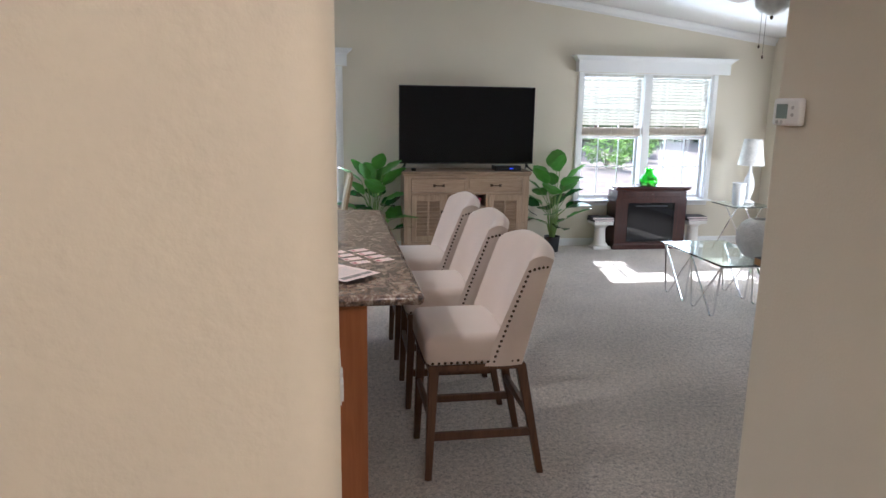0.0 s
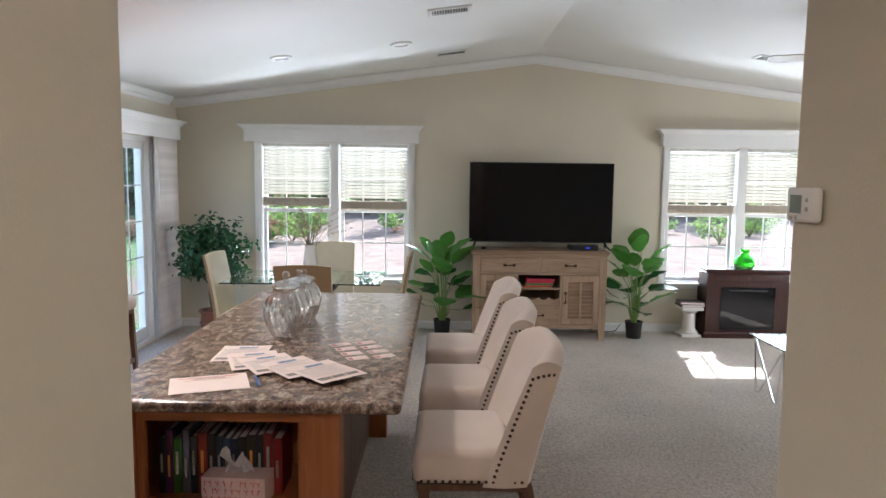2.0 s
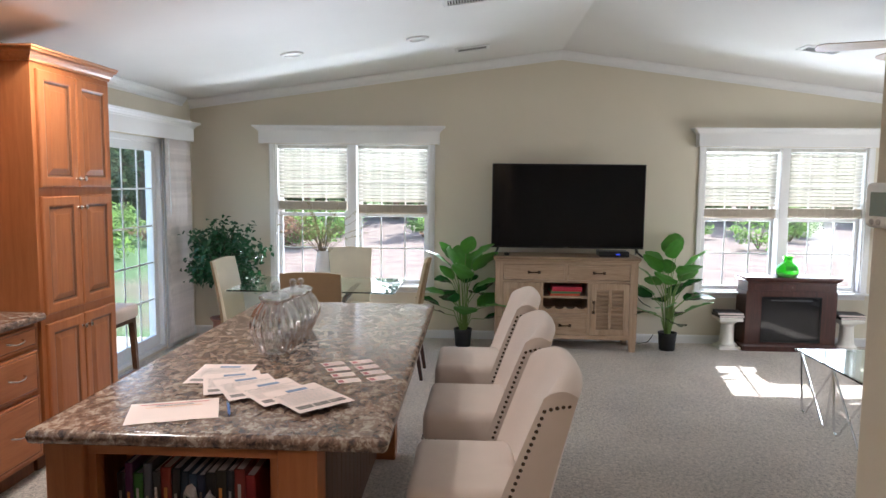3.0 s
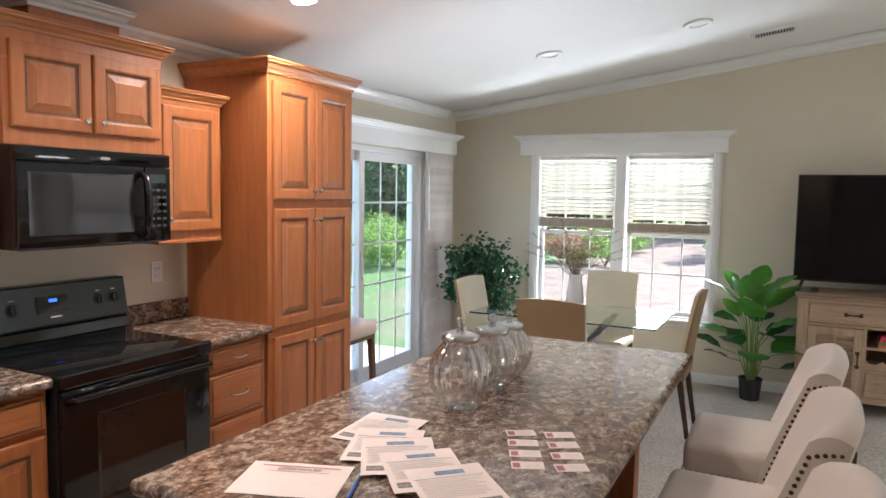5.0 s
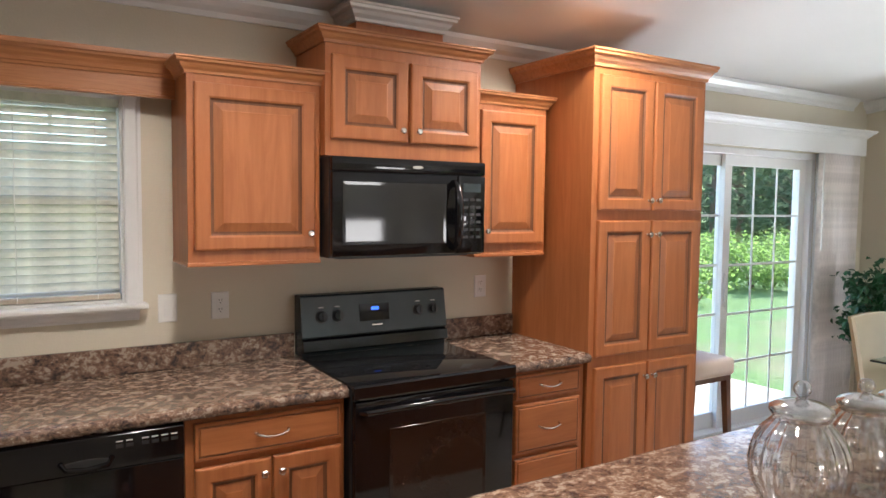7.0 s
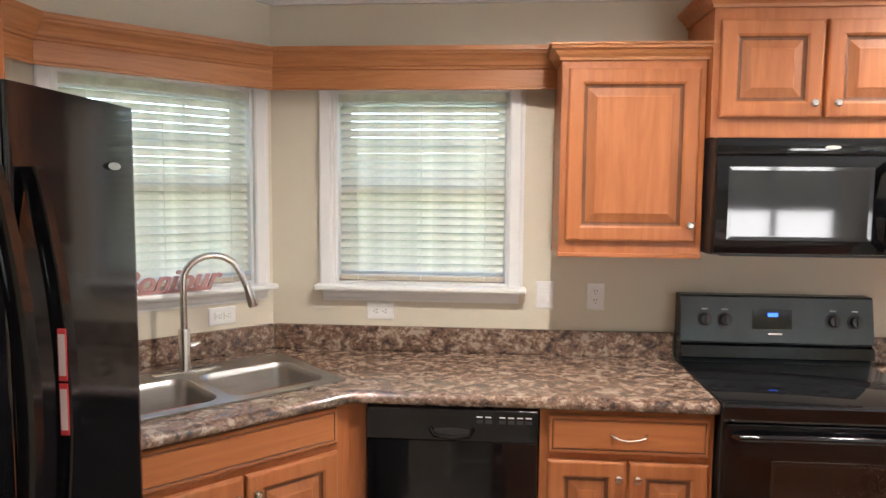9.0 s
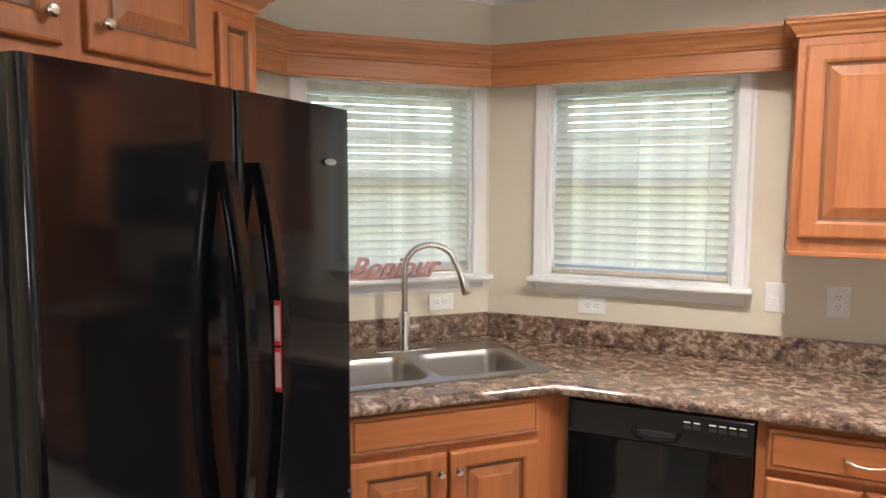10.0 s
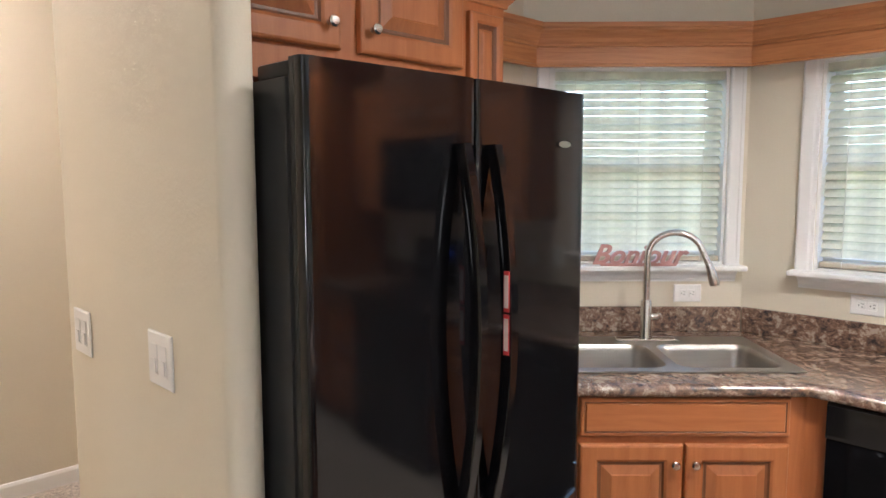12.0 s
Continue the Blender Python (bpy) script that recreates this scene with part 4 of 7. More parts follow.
for i in range(6):
    at = pose(0.385 + i * 0.03 + (0.018 if i > 1 else 0), -0.0258, 0.832)
    kb = again(kb, at) if kb else part("button_legend", box(0, 0.02, 0, 0.001, 0, 0.004), PLATE, cp, at=at)

# refrigerator, side by side
th = thing("refrigerator", "glossy black side-by-side refrigerator with curved handles", "refrigerator", FW(2.318, -1.563) @ Matrix.Diagonal((0.98, 1, 1, 1)))
part("case", box(0.005, 0.87, 0.058, 0.74, 0.02, 1.755, 0.006), BLACK_S, th, smooth=True)


def fridge_door(x0, x1, z0, z1):
    n = 24
    pts = []
    for i in range(n + 1):
        u = 0.5 - 0.5 * math.cos(math.pi * i / n)
        x = x0 + (x1 - x0) * u
        r = 0.009
        edge = min(u, 1 - u) * (x1 - x0)
        y = 0.0 if edge > r else r - math.sqrt(max(0, r ** 2 - (r - edge) ** 2))
        pts.append((x, y - 0.008 * (1 - ((x - 0.4375) / 0.4375) ** 2)))
    pts += [(x1, 0.040), (x0, 0.040)]
    return prism(pts, z0, z1, "z")


d1 = part("fridge_door", fridge_door(0.002, 0.443, 0.812, 1.785), BLACK, th, smooth=True)
d2 = part("fridge_door", fridge_door(0.447, 0.873, 0.812, 1.785), BLACK, th, smooth=True)
d3 = part("freezer_drawer", fridge_door(0.002, 0.873, 0.06, 0.804), BLACK, th, smooth=True)


def bar_handle(pts, parent, flat):
    """A bowed bar with bevelled faces; flat: the axis across its width."""
    bm = bmesh.new()
    loops = []
    for (px, py, pz) in pts:
        sec = ((-0.013, 0.016), (-0.016, 0.0), (-0.011, -0.012), (0.011, -0.012), (0.016, 0.0), (0.013, 0.016))
        loops.append([bm.verts.new((px + a, py + c, pz) if flat == "x" else (px, py + c, pz + a)) for a, c in sec])
    for a, b in zip(loops, loops[1:]):
        for i in range(6):
            bm.faces.new((a[i], a[(i + 1) % 6], b[(i + 1) % 6], b[i]))
    bm.faces.new(loops[0][::-1])
    bm.faces.new(loops[-1])
    return part("door_handle", bm, BLACK, parent, smooth=True)


bow = [-0.006 - 0.060 * math.sin(math.pi * (0.04 + 0.92 * i / 20)) ** 0.85 for i in range(21)]
bar_handle([(0.388, bow[i] - 0.008, 0.835 + 0.81 * i / 20) for i in range(21)], d1, "x")
h2 = bar_handle([(0.488, bow[i] - 0.008, 0.835 + 0.81 * i / 20) for i in range(21)], d2, "x")
bar_handle([(0.06 + 0.755 * i / 20, bow[i] - 0.006, 0.745) for i in range(21)], d3, "z")
part("hinge_cover", box(0.03, 0.14, 0.046, 0.20, 1.757, 1.79, 0.008), BLACK_P, th, smooth=True)
part("hinge_cover", box(0.735, 0.845, 0.046, 0.20, 1.757, 1.79, 0.008), BLACK_P, th, smooth=True)
part("maker_mark", lathe([(0, 0), (1, 0), (1, 0.05), (0, 0.05)], 20), STEEL, d2, at=pose(0.775, -0.0075, 1.655, 90, 0, 4) @ Matrix.Diagonal((0.028, 0.008, 0.02, 1)))
RED = plain("red_sticker", (0.62, 0.05, 0.05), 0.5)
for z0 in (1.187, 1.282):
    st = part("sticker", box(0.4695, 0.4715, -0.083, -0.068, z0, z0 + 0.09), RED, h2, "red and white energy sticker")
    part("sticker_print", box(0.4689, 0.4694, -0.0815, -0.0695, z0 + 0.009, z0 + 0.081), PAPER_P, st)

# ---- recessed lights, lamps ----
def can_light(x, y, lit, power=0.0, tint=WARM, spread=152):
    th = thing("recessed_light", "lit recessed ceiling downlight with white trim, seen and added ones alike" if lit else "unlit recessed ceiling downlight with white trim", "light", pose(x, y, roof(x) - 0.001, 0, -math.degrees(math.atan((H1 - H0) / PEAK)) * (1 if x < PEAK else -1)), "ceiling downlights")
    part("trim_ring", lathe([(0.058, -0.004), (0.062, -0.014), (0.072, -0.018), (0.090, -0.012), (0.096, 0.0), (0.056, 0.0), (0.058, -0.004)], 28), TRIM, th, smooth=True)
    part("lens", lathe([(0, -0.004), (0.061, -0.005), (0.061, 0.0), (0, 0.0)], 24), glow("warm_lamp_lens", (1.0, 0.83, 0.62), 14.0) if lit else TRIM, th)
    if lit:
        lamp = new("downlight_lamp", bpy.data.lights.new("downlight_lamp", "AREA"))
        lamp.data.shape, lamp.data.size, lamp.data.energy, lamp.data.color = "DISK", 0.17, power, tint
        lamp.data.spread = radians(spread)
        lamp.matrix_world = pose(x, y, roof(x) - 0.03)


# the lit one at (1.32, -0.52) is added, unseen, to brighten sink and refrigerator
for x, y, lit in ((1.49, 3.28, False), (2.51, 3.33, False), (0.93, 1.16, True), (1.32, -0.52, True)):
    can_light(x, y, lit, CAN)
# unseen hall downlight, placed to light the pier's south face
for x, y in ((2.95, -3.9),):
    can_light(x, y, True, CAN_HALL, WARM_HALL, 180)


# added area lamps imitate sunlit-ground bounce below the sills; one fills the east opening
def daylight_fill(m, w, h, power, tint=DAY):
    lamp = new("daylight_fill_lamp", bpy.data.lights.new("daylight_fill_lamp", "AREA"))
    lamp.data.shape, lamp.data.size, lamp.data.size_y, lamp.data.energy, lamp.data.color = "RECTANGLE", w, h, power, tint
    lamp.matrix_world = m


for a, b in ((WIN1[0], WIN1[1]), (WIN2[0], WIN2[1])):
    daylight_fill(look(((a + b) / 2, FAR + 2.0, -0.20), ((a + b) / 2, FAR + 0.8, 0.75)), 2.4, 0.85, WINDOW_FILL * 4.2)
# added lamp in the unseen east window's lower half, standing in for daylight
daylight_fill(look((RIGHT - 0.002, FAR - (WINE[0] + WINE[1]) / 2, 0.975), (RIGHT - 2.0, 3.05, 0.975)), 1.55, 0.78, WINDOW_FILL * 0.44, (1.0, 0.93, 0.85))


def ceiling_vent(x, y, w=0.32, d=0.19):
    th = thing("ceiling_vent", "white slotted ceiling air vent", "vent", pose(x, y, roof(x) - 0.001, 0, -math.degrees(math.atan((H1 - H0) / PEAK)) * (1 if x < PEAK else -1)), "ceiling vents")
    part("frame", rings([(-w / 2, w / 2, -d / 2, d / 2, 0.0), (-w / 2, w / 2, -d / 2, d / 2, 0.004), (-w / 2 + 0.012, w / 2 - 0.012, -d / 2 + 0.012, d / 2 - 0.012, 0.010), (-w / 2 + 0.03, w / 2 - 0.03, -d / 2 + 0.03, d / 2 - 0.03, 0.010), (-w / 2 + 0.032, w / 2 - 0.032, -d / 2 + 0.032, d / 2 - 0.032, 0.002)]), TRIM, th, at=pose(0, 0, 0, -90))
    part("backing", box(-w / 2 + 0.033, w / 2 - 0.033, -d / 2 + 0.033, d / 2 - 0.033, -0.0045, -0.0025), SLOT, th)
    s = None
    n = 13
    for i in range(n):
        at = pose(-w / 2 + 0.045 + i * (w - 0.09) / (n - 1), 0, -0.008, 0, 28)
        s = again(s, at) if s else part("slat", box(-0.001, 0.001, -d / 2 + 0.031, d / 2 - 0.031, -0.006, 0.005), TRIM, th, at=at)


ceiling_vent(2.95, 4.05)
ceiling_vent(2.92, 2.35)
ceiling_vent(5.75, 3.4)

# ---- island ----
IX0, IX1, IY0, IY1, IZ = 1.69, 2.762, -0.505, 1.735, 0.912
th = thing("kitchen_island", "stained wooden kitchen island with book niche and laminate top", "island", pose(0, 0, 0))
part("body", box(1.735, 2.42, -0.04, 1.66, 0.0, IZ - 0.045), WOOD, th)
for x in (1.735, 2.40):
    part("niche_side", box(x, x + 0.02, -0.40, -0.0405, 0.0, IZ - 0.0455), WOOD, th)
for z in (0.10, 0.30, 0.505):
    part("niche_shelf", box(1.756, 2.399, -0.40, -0.041, z - 0.02, z), WOOD_H, th)
part("top_rail", box(1.836, 2.424, -0.425, -0.40, 0.815, IZ - 0.045, 0.002), WOOD_H, th)
for z in (0.435, 0.235):
    part("shelf_rail", box(1.836, 2.424, -0.422, -0.401, z, z + 0.072, 0.002), WOOD_H, th)
for x in (1.836, 2.399):
    part("niche_stile", box(x, x + 0.025, -0.4225, -0.4005, 0.02, 0.8145), WOOD, th)
for x, y in ((1.715, -0.445), (2.425, -0.445), (2.425, 1.545), (1.715, 1.545)):
    part("post", box(x, x + 0.12, y, y + 0.115, 0.0, IZ - 0.045, 0.005), WOOD, th)
part("side_panel", box(2.421, 2.436, -0.329, 1.544, 0.02, IZ - 0.046), LEG, th, "dark-stained grooved side panel")
bd = None
for i in range(19):
    at = pose(2.4365, -0.325 + i * 0.098, 0.10)
    bd = again(bd, at) if bd else part("board", box(0, 0.004, 0, 0.091, 0, IZ - 0.16), LEG, th, at=at)
part("top", box(IX0 + 0.02, IX1 - 0.02, IY0 + 0.02, IY1 - 0.02, IZ - 0.044, IZ, 0.0), LAM, th)
e = 0.02
loop = [(IX0 + e, IY0 + e), (IX0 + e, IY1 - e), (IX1 - e, IY1 - e), (IX1 - e, IY0 + e)]
for i in range(4):
    a, b = Vector(loop[i]), Vector(loop[(i + 1) % 4])
    nosing([tuple(a), tuple(b)], th, IZ - 0.001)
for cx, cy, a0 in ((IX0 + e, IY0 + e, 180), (IX1 - e, IY0 + e, 270), (IX1 - e, IY1 - e, 0), (IX0 + e, IY1 - e, 90)):
    bm = bmesh.new()
    ls = [[bm.verts.new((cx + u * math.cos(radians(a0 + t * 18)), cy + u * math.sin(radians(a0 + t * 18)), IZ - 0.001 + v)) for u, v in NOSE] for t in range(6)]
    for p, q in zip(ls, ls[1:]):
        for i in range(len(NOSE) - 1):
            bm.faces.new((p[i], p[i + 1], q[i + 1], q[i]))
    bmesh.ops.remove_doubles(bm, verts=bm.verts, dist=1e-5)
    part("rolled_corner", bm, LAM, th, smooth=True)

# books and tissues in the niche
cols = [(0.02, 0.02, 0.02), (0.16, 0.03, 0.14), (0.07, 0.30, 0.03), (0.20, 0.21, 0.27), (0.05, 0.05, 0.05), (0.45, 0.06, 0.03), (0.05, 0.04, 0.04), (0.03, 0.05, 0.08), (0.05, 0.09, 0.16), (0.04, 0.05, 0.10), (0.02, 0.02, 0.02), (0.05, 0.045, 0.03), (0.03, 0.03, 0.04), (0.32, 0.04, 0.03), (0.42, 0.03, 0.03)]
words = ["black", "purple", "green", "grey", "black", "red", "dark brown", "dark teal", "navy blue", "navy blue", "black", "brown", "black", "red", "red"]
BOOKM = {}
PALE_T = plain("faded_title", (0.35, 0.33, 0.30), 0.6)
for n, (c, wd) in enumerate(list(zip(cols, words)) + list(zip(cols[::-1], words[::-1]))):
    if n in (0, len(cols)):
        x, zb = 1.868, (0.5055 if n == 0 else 0.3005)
    w, h, dd = random.uniform(0.024, 0.034), random.uniform(0.20, 0.245) if n < len(cols) else random.uniform(0.10, 0.125), random.uniform(0.15, 0.165)
    # cover colours cut to 0.6: the niche's shade is put into them
    BOOKM.setdefault(c, plain("shaded_book_cover", shade(c, 0.6), 0.45, var=0.15))
    bk = thing("book", f"upright {wd} hardback book on the island shelf", "book", pose(x, -0.32, zb), "books in the island")
    bm = bmesh.new()
    box(0, 0.003, 0, dd, 0, h, bm=bm)
    box(w - 0.003, w, 0, dd, 0, h, bm=bm)
    prism([(0, 0.0), (w * 0.2, -0.004), (w * 0.8, -0.004), (w, 0.0), (w, 0.003), (0, 0.003)], 0, h, bm=bm)
    part("cover", bm, BOOKM[c], bk)
    part("page_block", box(0.0035, w - 0.0035, 0.004, dd - 0.004, 0.003, h - 0.004), PAPER, bk)
    bm = bmesh.new()
    zz = h * random.uniform(0.25, 0.4)
    box(w * 0.35, w * 0.65, -0.0055, -0.0042, zz, zz + h * random.uniform(0.3, 0.45), bm=bm)
    part("spine_title", bm, random.choice([PALE_T, INK_O, NICKEL]), bk)
    x += w + 0.0015
TISSUE = plain("tissue_carton", (0.72, 0.52, 0.47), 0.5, var=0.12, scale=20)
th = thing("tissue_box", "pale pink patterned tissue box with a tissue pulled up", "tissue box", pose(2.17, -0.36, 0.5065, 0, 0, -4))
part("carton", box(-0.115, 0.115, -0.055, 0.065, 0, 0.10, 0.002), TISSUE, th)
bm = bmesh.new()
for i in range(9):
    for j in range(3):
        xx, zz = -0.10 + i * 0.024 + random.uniform(-0.006, 0.006), 0.012 + j * 0.028
        tube([(xx, -0.0556, zz), (xx + random.uniform(-0.006, 0.006), -0.0558, zz + 0.02)], 0.0014, 4, bm)
        tube([(xx, -0.0556, zz + 0.01), (xx + random.choice((-0.009, 0.009)), -0.0558, zz + 0.017)], 0.0012, 4, bm)
part("carton_print", bm, RED, th)
bm = bmesh.new()
N = 12
gr = [[bm.verts.new((-0.045 + 0.10 * i / N + 0.02 * math.sin(j * 0.7) * j / 8, 0.012 * math.sin(i * 1.3 + j * 0.5) + 0.02 * (i / N - 0.5), 0.099 + j * 0.0095 * (1 + 0.35 * math.sin(i * 0.9)) - 0.0025 * j * i / 6)) for i in range(N + 1)] for j in range(9)]
for j in range(8):
    for i in range(N):
        bm.faces.new((gr[j][i], gr[j][i + 1], gr[j + 1][i + 1], gr[j + 1][i]))
part("tissue", bm, thin_cloth("tissue_paper", (0.82, 0.78, 0.76), 0.3, 0.9), th, smooth=True)

# ---- glass jars ----
outer = [(0.055, 0.0), (0.064, 0.004), (0.084, 0.032), (0.105, 0.072), (0.1165, 0.115), (0.112, 0.155), (0.094, 0.192), (0.071, 0.217), (0.064, 0.225), (0.066, 0.234)]


def fine(pr, n=3):
    out = []
    for i in range(len(pr) - 1):
        p0, p1, p2, p3 = pr[max(i - 1, 0)], pr[i], pr[i + 1], pr[min(i + 2, len(pr) - 1)]
        for k in range(n):
            t = k / n
            out.append(tuple(0.5 * (2 * b + (c - a) * t + (2 * a - 5 * b + 4 * c - d) * t * t + (3 * b - a - 3 * c + d) * t ** 3) for a, b, c, d in zip(p0, p1, p2, p3)))
    return out + [pr[-1]]


def glass_jar(x, y, turn, wide=0.9, tall=1.0, label="empty clear fluted glass jar with knobbed lid on the island"):
    th = thing("glass_jar", label, "jar", pose(x, y, IZ + 0.001, 0, 0, turn) @ Matrix.Diagonal((wide, wide, tall, 1)), "glass jars on the island")
    b = part("jar_body", lathe([(0, 0.012), (0.05, 0.012), (0.055, 0.008)] + fine(outer), 108, flute=0.034, flutes=18), THIN, th, smooth=True)
    pr = [(0, 0.236), (0.060, 0.236), (0.072, 0.237), (0.0755, 0.243), (0.0735, 0.251), (0.066, 0.256), (0.048, 0.264), (0.022, 0.269), (0.012, 0.272), (0.0115, 0.277), (0.019, 0.284), (0.0215, 0.293), (0.019, 0.303), (0.010, 0.311), (0, 0.312)]
    part("lid", lathe(fine(pr, 2), 40), THIN, th, smooth=True)


glass_jar(2.166, 0.435, 0)
glass_jar(2.172, 0.695, 12, 0.86, 0.92, "medium clear fluted glass jar with knobbed lid on the island")
glass_jar(2.150, 0.925, 30, 0.78, 0.83, "smallest clear fluted glass jar with knobbed lid on the island")


# ---- papers, cards and a pen on the island ----
def text_mesh(body, size, shear=0.0, extrude=0.0, offset=0.0):
    """The letters as a mesh, in the built-in font, centred on the origin in the plane z 0."""
    cu = bpy.data.curves.new("letters", "FONT")
    cu.body, cu.size, cu.shear, cu.extrude, cu.offset = body, size, shear, extrude, offset
    cu.align_x, cu.align_y, cu.resolution_u = "CENTER", "CENTER", 3
    ob = bpy.data.objects.new("letters", cu)
    scene.collection.objects.link(ob)
    bpy.context.view_layer.update()
    me = bpy.data.meshes.new_from_object(ob.evaluated_get(bpy.context.evaluated_depsgraph_get()))
    bpy.data.objects.remove(ob)
    bm = bmesh.new()
    bm.from_mesh(me)
    bpy.data.meshes.remove(me)
    return bm


def sheet(label, x, y, turn, z, w, h, name="paper_sheet", mat=PAPER_P):
    th = thing(name, label, "paper", pose(x, y, IZ + z, 0, 0, turn))
    bm = bmesh.new()
    n = 6
    g = [[bm.verts.new((-w / 2 + w * i / n, -h / 2 + h * j / n, 0.0012 * math.sin(i * 1.1 + j * 0.8) ** 2 + 0.0004)) for i in range(n + 1)] for j in range(n + 1)]
    for j in range(n):
        for i in range(n):
            bm.faces.new((g[j][i], g[j][i + 1], g[j + 1][i + 1], g[j + 1][i]))
    r = bmesh.ops.extrude_face_region(bm, geom=bm.faces[:])
    bmesh.ops.translate(bm, verts=[v for v in r["geom"] if isinstance(v, bmesh.types.BMVert)], vec=(0, 0, 0.0003))
    part("page", bm, mat, th)
    return th


PZ = 0.0022
th = sheet("printed open house notice on pale paper", 2.054, -0.306, 20, 0.001, 0.272, 0.20)
part("heading", box(-0.105, 0.105, 0.074, 0.0785, PZ, PZ + 0.0003), INK_R, th)
part("writing", text_mesh("OPEN HOUSE", 0.019, offset=0.0004), INK, th, at=pose(0, 0.058, PZ + 0.0002))
part("line", box(-0.085, 0.085, 0.042, 0.0445, PZ, PZ + 0.0003), INK_O, th)
PHOTO = plain("photo_print", (0.20, 0.17, 0.15), 0.6, var=0.8, scale=70)
PHOTO_B = plain("sky_photo_print", (0.17, 0.24, 0.36), 0.6, var=0.6, scale=60)
PALE = plain("pale_grey_print", (0.55, 0.51, 0.49), 0.8)
for i, (x, y, turn) in enumerate(((2.05, 0.12, 4), (2.135, 0.005, 22), (2.215, -0.052, 33), (2.327, -0.109, 41), (2.451, -0.174, 44))):
    th = sheet("property flyer with photographs and text", x, y, turn, 0.0025 + i * 0.003, 0.205, 0.262)
    part("photograph", box(-0.030, 0.048, 0.076, 0.100, PZ, PZ + 0.0003), PHOTO_B, th, "blue-toned house photograph")
    for k in range(3):
        part("photograph", box(-0.088 + k * 0.06, -0.033 + k * 0.06, -0.105, -0.075, PZ, PZ + 0.0003), PHOTO, th)
    bm = bmesh.new()
    for k in range(9):
        box(-0.085, 0.085 - random.uniform(0, 0.03), 0.045 - k * 0.012, 0.0475 - k * 0.012, PZ, PZ + 0.0003, bm=bm)
    tagged(part("fine_print", bm, PALE, th), kind="stuff")
    part("rule", box(-0.09, 0.09, 0.058, 0.0595, PZ, PZ + 0.0003), INK, th)
ROSE = plain("rose_ink", (0.36, 0.11, 0.12), 0.7)
for r in range(4):
    for q in range(2):
        x, y = 2.437 + q * 0.109 + r * 0.0355, 0.305 - r * 0.077 + q * 0.041
        th = thing("business_card", "pale business card with a red mark", "card", pose(x, y, IZ + 0.0006, 0, 0, random.uniform(-4, 4) + 28), "business cards on the island")
        part("card", box(-0.0445, 0.0445, -0.0255, 0.0255, 0, 0.0006), PAPER_P, th)
        part("red_mark", box(-0.040, -0.020, -0.018, 0.014, 0.0007, 0.0009), ROSE, th)
        bm = bmesh.new()
        for k in range(3):
            box(-0.006, 0.034, 0.008 - k * 0.009, 0.0098 - k * 0.009, 0.0007, 0.0009, bm=bm)
        tagged(part("fine_print", bm, PALE, th), kind="stuff")
th = thing("pen", "blue ballpoint pen lying on the island", "pen", pose(2.22, -0.275, IZ + 0.0055, 0, 90, 112))
part("barrel", lathe([(0, -0.07), (0.0018, -0.068), (0.004, -0.055), (0.0046, 0.06), (0.003, 0.07), (0, 0.07)], 12), plain("blue_plastic", (0.03, 0.12, 0.42), 0.3), th, smooth=True)
part("clip", box(-0.0062, -0.005, -0.002, 0.002, 0.03, 0.068), NICKEL, th)


